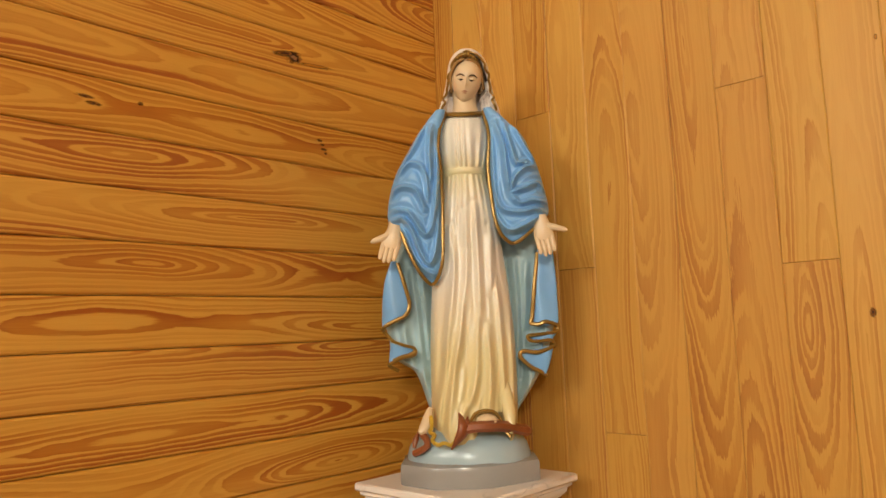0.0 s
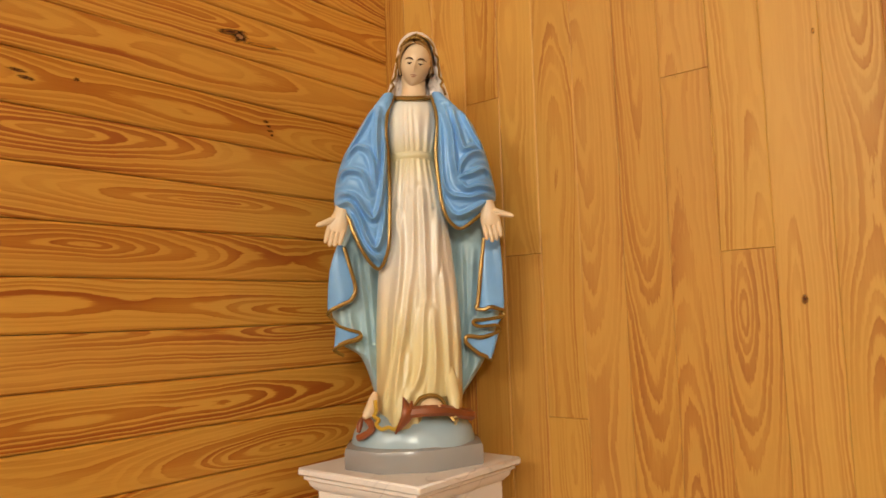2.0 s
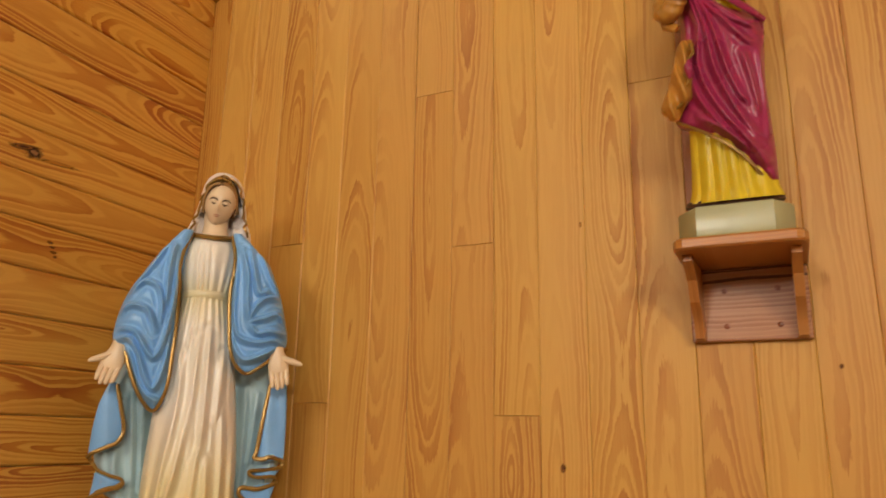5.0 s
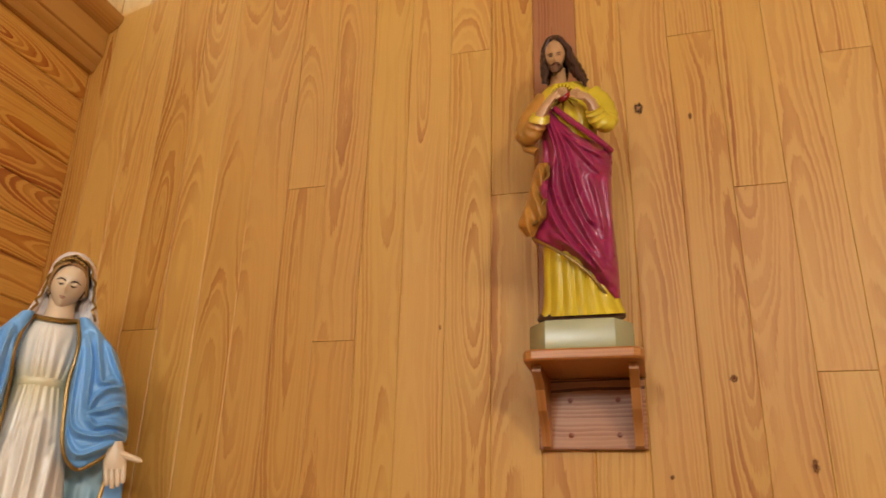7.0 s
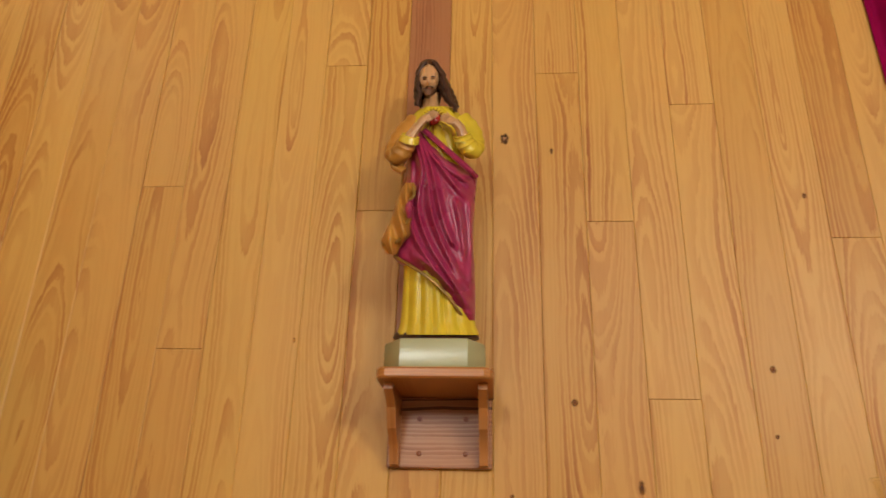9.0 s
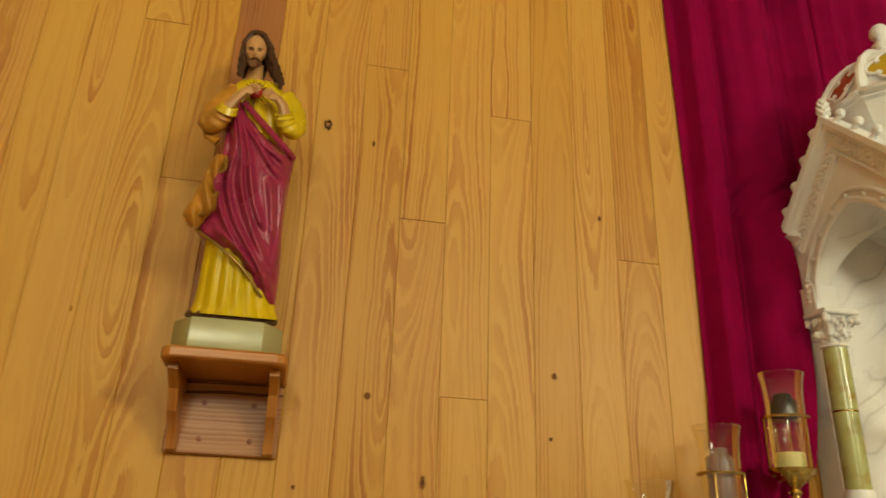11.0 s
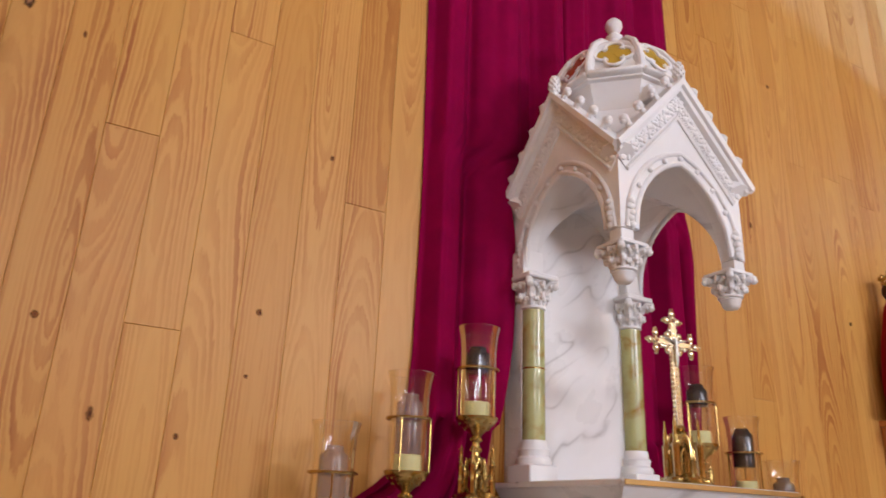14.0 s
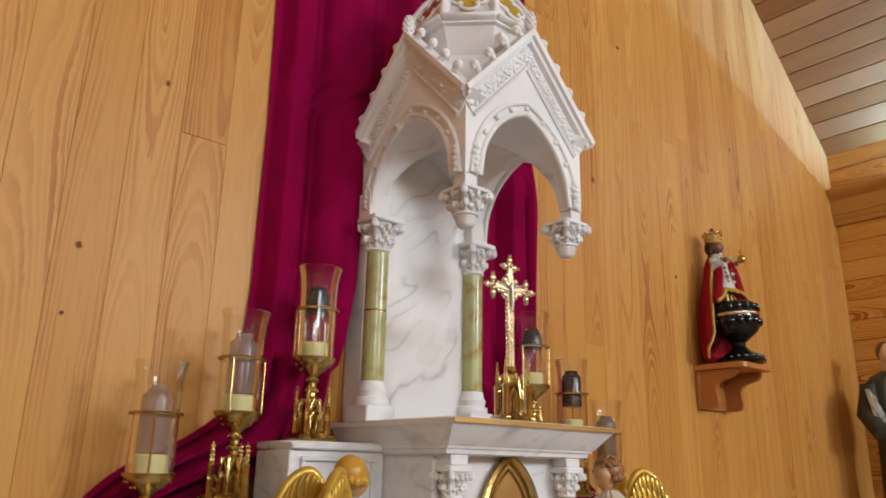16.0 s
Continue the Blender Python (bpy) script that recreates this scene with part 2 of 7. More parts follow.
def knot_material(name, core, rim, ring=None):
    """A branch knot: dark rings that fade out into the board at a ragged edge."""
    m, nt, bsdf = base_material(name)
    out = nt.nodes["Material Output"]
    tex = nt.nodes.new("ShaderNodeTexCoord")
    ln = nt.nodes.new("ShaderNodeVectorMath")
    ln.operation = "LENGTH"
    nt.links.new(tex.outputs["Object"], ln.inputs[0])
    info = nt.nodes.new("ShaderNodeObjectInfo")
    vec = nt.nodes.new("ShaderNodeVectorMath")
    vec.operation = "ADD"
    nt.links.new(tex.outputs["Object"], vec.inputs[0])
    nt.links.new(combine(nt, math_node(nt, "MULTIPLY", info.outputs["Random"], 40.0), 0.0, 0.0), vec.inputs[1])
    wob = noise_node(nt, vec.outputs[0], 2.3, 3.0, 0.6)
    r = math_node(nt, "ADD", ln.outputs["Value"], math_node(nt, "MULTIPLY", math_node(nt, "SUBTRACT", wob, 0.5), 1.0))
    stops = [(0.0, core), (0.16, core), (0.34, rim), (0.75, rim)]
    if ring:
        stops = [(0.0, core), (0.22, core), (0.34, ring), (0.48, ring), (0.62, rim)]
    col = ramp(nt, r, stops)
    nt.links.new(col, bsdf.inputs["Base Color"])
    bsdf.inputs["Roughness"].default_value = 0.6
    bsdf.inputs["Specular IOR Level"].default_value = 0.12
    mx, tr = nt.nodes.new("ShaderNodeMixShader"), nt.nodes.new("ShaderNodeBsdfTransparent")
    nt.links.new(ramp(nt, r, [(0.30, (1, 1, 1)), (0.50, (0.55, 0.55, 0.55)), (0.82, (0, 0, 0))]), mx.inputs[0])
    nt.links.new(tr.outputs[0], mx.inputs[1])
    nt.links.new(bsdf.outputs[0], mx.inputs[2])
    nt.links.new(mx.outputs[0], out.inputs["Surface"])
    return m


PINE_BACK = pine("pine_vertical", (0.565, 0.308, 0.066), (0.417, 0.175, 0.028), (0.315, 0.098, 0.012), 0.0105, 1.28, wander=0.075, coarse=0.82, vary=0.34, fray_by=0.75)
PINE_SIDE = pine("pine_horizontal", (0.665, 0.350, 0.066), (0.472, 0.172, 0.020), (0.340, 0.080, 0.007), 0.0105, 1.75, wander=0.075, vary=0.22, fray_by=0.30)
PINE_RED = pine("pine_reddish", (0.34, 0.13, 0.045), (0.27, 0.09, 0.028), (0.19, 0.055, 0.016), 0.0105, 1.25, vary=0.05)
PINE_TRIM = pine("pine_trim", (0.502, 0.253, 0.053), (0.382, 0.158, 0.028), (0.271, 0.086, 0.012), 0.010, 0.9)
PINE_CEIL = pine("pine_ceiling", (0.361, 0.186, 0.042), (0.292, 0.134, 0.026), (0.201, 0.076, 0.013), 0.016, 0.9, vary=0.45, island=True)
PINE_SHELF = pine("stained_shelf_wood", (0.42, 0.165, 0.042), (0.33, 0.115, 0.026), (0.22, 0.065, 0.014), 0.009, 0.9, rough=0.32)
PINE_TOP = pine("stained_shelf_top", (0.47, 0.19, 0.046), (0.37, 0.13, 0.028), (0.25, 0.075, 0.015), 0.009, 0.9, rough=0.28, along="x")
OAK_BACK = pine("coarse_oak", (0.43, 0.20, 0.095), (0.30, 0.115, 0.05), (0.085, 0.026, 0.011), 0.011, 1.9, rough=0.3, along="x", wander=0.02)
PLASTER = paint("wall_core", (0.35, 0.22, 0.12), 0.8)
FLOOR = paint("floor_tile", (0.30, 0.26, 0.22), 0.4)
PALE_WALL = paint("pale_plaster", (0.50, 0.48, 0.45), 0.7)
KNOT = knot_material("knot", (0.040, 0.014, 0.008), (0.27, 0.10, 0.024))
KNOT_RING = knot_material("ringed_knot", (0.30, 0.15, 0.06), (0.34, 0.14, 0.035), (0.05, 0.02, 0.012))
KNOT_SOFT = knot_material("soft_knot", (0.40, 0.145, 0.022), (0.46, 0.19, 0.032))
WHITE = paint("white_plaster", (0.79, 0.79, 0.79), 0.38, 0.04, 30)
MARBLE = stone("white_marble", (0.78, 0.78, 0.785), (0.36, 0.35, 0.35), 4.4, 0.85, 0.22, 0.022, 0.22, (1.7, 1.0, 0.7))
ONYX = stone("green_onyx", (0.47, 0.52, 0.25), (0.30, 0.17, 0.015), 9.0, 1.0, 0.16, 0.085, 0.42, (1.2, 1.0, 1.0))
GOLD = paint("gilt_metal", (0.60, 0.43, 0.15), 0.24, 0.15, 80, 1.0, relief=0.25)
PALE_GOLD = paint("pale_gilt_metal", (0.92, 0.80, 0.55), 0.25, 0.12, 120, 1.0, relief=0.3)
GILT = paint("gilt_paint", (0.32, 0.175, 0.036), 0.30, 0.15, 90, 0.45)
BRONZE_DOOR = paint("satin_gold_door", (0.55, 0.36, 0.13), 0.4, 0.06, 20, 0.85)
AMBER = paint("amber_glass", (0.50, 0.32, 0.035), 0.2, 0.08, 60)
RUBY = paint("red_glass", (0.42, 0.09, 0.04), 0.2, 0.08, 60)
CURTAIN = velvet("crimson_velvet", (0.245, 0.0006, 0.047), (0.185, 0.0005, 0.035))
GLASS = clear_glass("clear_glass", (0.97, 0.97, 0.97), 0.035)
BOTTLE_PALE = murky("pale_bottle", (0.36, 0.27, 0.23), 0.45)
BOTTLE_GREY = murky("grey_bottle", (0.16, 0.13, 0.12), 0.62)
BOTTLE_DARK = murky("dark_bottle", (0.03, 0.025, 0.025), 0.85)
WAX = paint("cream_wax", (0.66, 0.63, 0.30), 0.5, 0.05, 40)
BLACK = paint("black_lacquer", (0.008, 0.0075, 0.0075), 0.16, 0.1, 60, spec=0.4)
PEDESTAL = stone("painted_pedestal", (0.80, 0.74, 0.68), (0.22, 0.20, 0.19), 5.0, 0.6, 0.4, 0.012, 0.06)
S_BLUE = paint("blue_robe_paint", (0.19, 0.42, 0.74), 0.30, 0.10, 26)
S_TEAL = paint("pale_teal_lining", (0.36, 0.52, 0.57), 0.35, 0.12, 24)
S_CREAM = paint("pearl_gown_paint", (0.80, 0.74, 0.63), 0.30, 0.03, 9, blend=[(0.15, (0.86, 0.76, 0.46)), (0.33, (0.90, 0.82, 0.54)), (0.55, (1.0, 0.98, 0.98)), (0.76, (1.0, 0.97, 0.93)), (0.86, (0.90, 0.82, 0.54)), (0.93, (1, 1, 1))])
S_PEARL = paint("pearl_robe_paint", (0.75, 0.66, 0.50), 0.30, 0.08, 9)
S_VEIL = paint("veil_paint", (0.84, 0.75, 0.70), 0.35, 0.08, 30)
S_SKIN = paint("flesh_paint", (0.74, 0.55, 0.35), 0.36, 0.05, 30)
S_HAIR = paint("brown_hair_paint", (0.40, 0.22, 0.08), 0.4, 0.15, 60)
S_DARK = paint("dark_hair_paint", (0.062, 0.024, 0.012), 0.38, 0.15, 80, spec=0.25)
S_SNAKE = paint("russet_paint", (0.27, 0.075, 0.025), 0.33, 0.15, 50)
S_GREY = paint("grey_base_paint", (0.30, 0.29, 0.28), 0.22, 0.05, 20)
S_SKY = paint("sky_globe_paint", (0.38, 0.50, 0.56), 0.25, 0.14, 18)
S_YELLOW = paint("yellow_gown_paint", (0.66, 0.46, 0.03), 0.25, 0.10, 30)
S_ROSE = paint("crimson_mantle_paint", (0.31, 0.02, 0.072), 0.28, 0.10, 30)
S_OCHRE = paint("ochre_lining_paint", (0.47, 0.20, 0.03), 0.35, 0.15, 40)
S_OLIVE = paint("olive_base_enamel", (0.36, 0.34, 0.175), 0.22, 0.08, 20, relief=0.2)
S_HEART = paint("heart_red_paint", (0.42, 0.02, 0.015), 0.25)
S_CAPE = paint("red_cape_cloth", (0.30, 0.004, 0.016), 0.75, 0.12, 50, spec=0.12)
S_LACE = paint("white_lace", (0.72, 0.70, 0.66), 0.5, 0.2, 120)
S_BROWN = paint("brown_skin_paint", (0.17, 0.066, 0.042), 0.35)
S_HABIT = paint("grey_green_habit", (0.055, 0.05, 0.032), 0.55, 0.2, 40, spec=0.25)
S_LIP = paint("lip_paint", (0.46, 0.18, 0.11), 0.35)
S_TAN = paint("tan_flesh_paint", (0.50, 0.26, 0.11), 0.36, 0.06, 30)
S_AMBER = paint("amber_hair_paint", (0.56, 0.30, 0.025), 0.34, 0.1, 60)
S_GILTCLOTH = paint("yellow_braid", (0.55, 0.33, 0.03), 0.5, 0.12, 90)
BRIGHT_GILT = paint("bright_gilt_paint", (0.66, 0.42, 0.06), 0.3, 0.12, 90, 0.35)
S_CURLS = paint("golden_brown_curls_paint", (0.33, 0.15, 0.045), 0.36, 0.15, 80)
S_BEARD = paint("brown_beard_paint", (0.15, 0.065, 0.03), 0.45, 0.15, 80, spec=0.25)
DULL_SILVER = paint("dull_silvered_metal", (0.55, 0.52, 0.46), 0.4, 0.1, 80, 0.8)

# ---- mesh building ----
class Builder:
    """Collects vertices, faces and material slots for one mesh."""

    def __init__(self):
        self.v, self.f, self.k, self.mats = [], [], [], []

    def slot(self, mat):
        if mat not in self.mats:
            self.mats.append(mat)
        return self.mats.index(mat)

    def add(self, verts, faces, mat):
        n, s = len(self.v), self.slot(mat)
        self.v += [tuple(p) for p in verts]
        self.f += [tuple(i + n for i in f) for f in faces]
        self.k += [s] * len(faces)
        return self

    def loft(self, rings, mat, closed=True, cap=(True, True)):
        m, verts, faces = len(rings[0]), [p for r in rings for p in r], []
        for i in range(len(rings) - 1):
            for j in range(m if closed else m - 1):
                a, b = i * m + j, i * m + (j + 1) % m
                faces.append((a, b, b + m, a + m))
        if cap[0]:
            faces.append(tuple(range(m))[::-1])
        if cap[1]:
            faces.append(tuple(range((len(rings) - 1) * m, len(rings) * m)))
        return self.add(verts, faces, mat)

    def lathe(self, profile, mat, n=20, c=(0, 0, 0), turn=0.0, sx=1.0, sy=1.0, cap=(True, True)):
        rings = [[(c[0] + sx * r * math.cos(turn + 2 * math.pi * j / n), c[1] + sy * r * math.sin(turn + 2 * math.pi * j / n), c[2] + z) for j in range(n)]
                 for r, z in profile]
        return self.loft(rings, mat, True, cap)

    def ball(self, c, r, mat, n=14, m=9, turn=None):
        rx, ry, rz = (r, r, r) if isinstance(r, (int, float)) else r
        rings = []
        for i in range(m + 1):
            a = math.pi * (0.02 + 0.96 * i / m) - math.pi / 2
            ring = [Vector((rx * math.cos(a) * math.cos(2 * math.pi * j / n), ry * math.cos(a) * math.sin(2 * math.pi * j / n), rz * math.sin(a))) for j in range(n)]
            if turn is not None:
                ring = [turn @ p for p in ring]
            rings.append([tuple(p + Vector(c)) for p in ring])
        return self.loft(rings, mat)

    def tube(self, pts, radius, mat, n=8, flat=1.0):
        pts = [Vector(p) for p in pts]
        rad = radius if isinstance(radius, (list, tuple)) else [radius] * len(pts)
        rings, side = [], None
        for i, p in enumerate(pts):
            t = (pts[min(i + 1, len(pts) - 1)] - pts[max(i - 1, 0)]).normalized()
            if side is None:
                side = t.orthogonal().normalized()
            side = (side - t * side.dot(t)).normalized()
            up = t.cross(side)
            rings.append([tuple(p + rad[i] * (math.cos(2 * math.pi * j / n) * side + flat * math.sin(2 * math.pi * j / n) * up)) for j in range(n)])
        return self.loft(rings, mat)

    def box(self, lo, hi, mat, b=0.003):
        c = [(p + q) / 2 for p, q in zip(lo, hi)]
        s = [(q - p) / 2 for p, q in zip(lo, hi)]
        b = min(b, *(0.45 * q for q in s))
        bm = bmesh.new()
        for sx in (-1, 1):
            for sy in (-1, 1):
                for sz in (-1, 1):
                    for cut in ((0, b, b), (b, 0, b), (b, b, 0)):
                        bm.verts.new((c[0] + sx * (s[0] - cut[0]), c[1] + sy * (s[1] - cut[1]), c[2] + sz * (s[2] - cut[2])))
        bmesh.ops.convex_hull(bm, input=bm.verts)
        bmesh.ops.dissolve_limit(bm, angle_limit=0.01, verts=bm.verts, edges=bm.edges)
        bm.verts.index_update()
        self.add([v.co[:] for v in bm.verts], [[v.index for v in f.verts] for f in bm.faces], mat)
        bm.free()
        return self

    def prism(self, poly, lo, hi, mat, axes="xz"):
        """A polygon pulled from lo to hi along the third axis."""
        def place(p, q):
            if axes == "xz":
                return (p[0], q, p[1])
            if axes == "yz":
                return (q, p[0], p[1])
            return (p[0], p[1], q)
        n = len(poly)
        verts = [place(p, lo) for p in poly] + [place(p, hi) for p in poly]
        faces = [tuple(range(n))[::-1], tuple(range(n, 2 * n))] + [(i, (i + 1) % n, (i + 1) % n + n, i + n) for i in range(n)]
        return self.add(verts, faces, mat)

    def shift(self, m, start=0):
        self.v = self.v[:start] + [tuple(m @ Vector(p)) for p in self.v[start:]]
        return self

    def mesh(self, name, smooth=40):
        me = bpy.data.meshes.new(name)
        me.from_pydata(self.v, [], self.f)
        for mt in self.mats:
            me.materials.append(mt)
        me.polygons.foreach_set("material_index", self.k)
        bm = bmesh.new()
        bm.from_mesh(me)
        bmesh.ops.recalc_face_normals(bm, faces=bm.faces)
        bm.to_mesh(me)
        bm.free()
        if smooth:
            me.polygons.foreach_set("use_smooth", [True] * len(me.polygons))
            me.set_sharp_from_angle(angle=radians(smooth))
        me.update()
        return me


def thing(name, m, label, category, group="", kind=""):
    ob = new(name)
    ob.empty_display_size = 0.05
    ob.matrix_world = m
    return tagged(ob, label, category, group, kind)


def part(name, b, parent, label="", smooth=40):
    ob = new(name, b.mesh(name, smooth))
    ob.parent = parent
    return tagged(ob, label)


def solid(name, b, m, label, category, group="", kind="", smooth=40):
    ob = new(name, b.mesh(name, smooth))
    ob.matrix_world = m
    return tagged(ob, label, category, group, kind)


def spline(table, h):
    """Smooth values at h from rows whose first column rises."""
    t = np.array(table, float)
    if t[0, 0] > t[-1, 0]:
        t = t[::-1]
    i = int(np.clip(np.searchsorted(t[:, 0], h) - 1, 0, len(t) - 2))
    p0, p1, p2, p3 = t[max(i - 1, 0)], t[i], t[i + 1], t[min(i + 2, len(t) - 1)]
    u = (h - p1[0]) / (p2[0] - p1[0])
    m1 = (p2 - p0) / max(p2[0] - p0[0], 1e-6) * (p2[0] - p1[0])
    m2 = (p3 - p1) / max(p3[0] - p1[0], 1e-6) * (p2[0] - p1[0])
    return ((2 * u**3 - 3 * u**2 + 1) * p1 + (u**3 - 2 * u**2 + u) * m1 + (3 * u**2 - 2 * u**3) * p2 + (u**3 - u**2) * m2)[1:]


def drape(b, table, mat, rows=60, cols=56, y0=0.0, fold=None, power=2.0):
    """Cloth or body as rows of ovals. Table rows: height, left, right, depth in front, depth behind.
    fold(s, h, x): how far the front swells there; s runs from -1 to 1 across."""
    lo, hi = min(r[0] for r in table), max(r[0] for r in table)
    rings = []
    for i in range(rows + 1):
        h = lo + (hi - lo) * i / rows
        l, r, df, db = spline(table, h)
        c, a = (l + r) / 2, max((r - l) / 2, 0.002)
        ring = []
        front = int(cols * 0.78)
        for j in range(cols):
            th = math.pi * j / front if j < front else math.pi * (1 + (j - front) / (cols - front))
            cs, sn = math.cos(th), math.sin(th)
            k = (abs(cs) ** power + abs(sn) ** power) ** (-1 / power)
            x, d = c + a * cs * k, (df if sn > 0 else db) * sn * k
            if fold is not None and sn > 0:
                d += fold(cs * k, h, x) * min(1.0, sn * 2.2)
            ring.append((x, y0 - d, h))
        rings.append(ring)
    return b.loft(rings, mat)


def crease(q, sharp=2.0):
    """A row of rounded ridges with narrow valleys."""
    return (0.5 + 0.5 * math.sin(q)) ** (1 / sharp) - 0.5


def arch_z(s, w, rise):
    """Height of a pointed arch of half width w at s from its middle."""
    R = (w * w + rise * rise) / (2 * w)
    return math.sqrt(max(R * R - (min(abs(s), w) + R - w) ** 2, 0.0))

# ---- structure ----
XW, XE, YN, YS, XC = -1.71, 5.645, 2.15, -8.0, 1.967
EAVE, SLOPE = 3.68, 0.94
RIDGE = EAVE + SLOPE * (XC - XW)
CORNICE = 3.40
BOARD = 0.1328


def setting(name, b, label, category, smooth=0):
    return solid(name, b, Matrix(), label, category, kind="structure", smooth=smooth)


floor = setting("floor", Builder().box((XW - 0.2, YS - 0.2, -0.15), (XE + 0.2, YN + 0.2, 0.0), FLOOR), "plain tan floor below the sanctuary walls", "floor")
gable = [(XW - 0.2, 0), (XE + 0.2, 0), (XE + 0.2, EAVE), (XC, RIDGE + 0.1), (XW - 0.2, EAVE)]
wall_north = setting("wall_north", Builder().prism(gable, YN + 0.02, YN + 0.2, PLASTER), "wall clad in vertical varnished knotty pine boards", "wall")
# the south wall is added out of view, its pale tone set for bounced light
wall_south = setting("wall_south", Builder().prism(gable, YS - 0.2, YS, PALE_WALL), "unseen plain end wall, pale for the bounced light", "wall")
wall_west = setting("wall_west", Builder().box((XW - 0.2, YS, 0), (XW - 0.02, YN + 0.02, EAVE + 0.1), PLASTER), "wall clad in horizontal varnished pine boards", "wall")
wall_east = setting("wall_east", Builder().box((XE + 0.02, YS, 0), (XE + 0.2, YN + 0.02, EAVE + 0.1), PLASTER), "wall clad in horizontal varnished pine boards", "wall")


def ceiling_mesh():
    """Both slopes: sheathing with separate boards that run along the nave."""
    b = Builder()
    for side in (-1, 1):
        x0 = XW if side < 0 else XE
        run = abs(XC - x0)
        n = int(run * math.hypot(1, SLOPE) / BOARD)
        ux, uz = -side / math.hypot(1, SLOPE), SLOPE / math.hypot(1, SLOPE)
        nx, nz = -side * uz, -abs(ux)
        for i in range(n + 1):
            a, e = i * BOARD, min((i + 1) * BOARD - 0.0025, run * math.hypot(1, SLOPE))
            poly = []
            for d, o in ((a, 0.006), (a + 0.005, 0.0), (e - 0.005, 0.0), (e, 0.006), (e, 0.02), (a, 0.02)):
                poly.append((x0 + ux * d - nx * o, EAVE + uz * d - nz * o))
            b.prism(poly, YS, YN - 0.001, PINE_CEIL)
        b.prism([(x0 + side * 0.2, EAVE - side * 0.0 + 0.03 - 0.188), (XC, RIDGE + 0.03), (XC, RIDGE + 0.15), (x0 + side * 0.2, EAVE + 0.05)], YS, YN, PLASTER)
    return b


ceiling_b = ceiling_mesh()
ceiling = setting("ceiling", ceiling_b, "steep ceiling of varnished pine boards", "ceiling")

# eaves cornices: two mouldings below, a frieze board, and a trough with an upstand for the cove strip
for side, nm in ((-1, "trim"), (1, "trim")):
    x0 = XW if side < 0 else XE
    prof = [(0, 3.155), (0.018, 3.16), (0.026, 3.175), (0.026, 3.187), (0.034, 3.195), (0.042, 3.212), (0.042, 3.222), (0.05, 3.23), (0.05, 3.33),
            (0.062, 3.335), (0.085, 3.352), (0.1, 3.372), (0.105, 3.385), (0.105, CORNICE), (0.09, CORNICE), (0.09, 3.37), (0, 3.37)]
    b = Builder().prism([(x0 - side * p, q) for p, q in prof], YS + 0.01, YN - 0.002, PINE_TRIM)
    setting(nm, b, "stained pine eaves cornice with a cove trough", "trim", 30)


def board_mesh(w, length, mat, t=0.02, c=0.004, gap=0.0002):
    """One tongue-and-groove board: across x, along z, face towards -y, with eased edges."""
    h, g = w / 2 - gap, 0.0016
    prof = [(-h, t), (-h, c * 0.8), (-h + c, 0), (h - c, 0), (h, c * 0.8), (h, t)]
    b = Builder()
    rings = [[(x + (0), y + (g if end else 0), z) for x, y in prof] for z, end in ((0.0003, 1), (0.0014, 0), (length - 0.0014, 0), (length - 0.0003, 1))]
    rings = [[(x, min(y, t), z) for x, y, z in r] for r in rings]
    return b.loft(rings, mat).mesh("board", 0)


rnd = random.Random(4)


def board(parent, w, length, mat, m, deep=0.0, c=0.004, gap=0.0002):
    ob = new("board", board_mesh(w, length, mat, 0.02, c, gap))
    ob.parent = parent
    ob.matrix_basis = m @ pose(0, deep, 0)
    return ob


# north wall: vertical boards, with the butt joints where they stand
JOINTS = {0: [2.083], 1: [1.60], -1: [2.586], 3: [3.013], 4: [2.50], 5: [1.98, 3.42], 8: [2.968], 9: [2.46], 10: [1.957], 11: [2.846], 14: [2.406],
          -4: [1.637], -5: [2.145], -3: [1.153], 29: [3.53]}
SEAM = -0.694
k = math.floor((XW - SEAM) / BOARD)
while SEAM + k * BOARD < XE:
    a, e = max(SEAM + k * BOARD, XW - 0.015), min(SEAM + (k + 1) * BOARD, XE + 0.015)
    top = EAVE + SLOPE * (min(e - XW, XE - a, XC - XW)) + 0.01
    cuts = JOINTS.get(k)
    if cuts is None:
        cuts = [rnd.uniform(0.4, 1.2), rnd.uniform(3.7, 4.6)] if k < 17 else [rnd.uniform(0.5, 1.4), rnd.uniform(2.0, 4.2)]
    else:
        cuts = cuts + [rnd.uniform(4.0, 4.8)]
    zs = [0.0] + [c for c in cuts if c < top - 0.3] + [top]
    for z0, z1 in zip(zs, zs[1:]):
        mat = PINE_RED if k == 5 and 1.9 < z0 < 3 else PINE_BACK
        board(wall_north, e - a, z1 - z0, mat, pose((a + e) / 2, YN, z0), rnd.uniform(0, 0.0007), rnd.choice((0.0018, 0.0028, 0.0040)) if k < 7 else 0.0014)
    k += 1

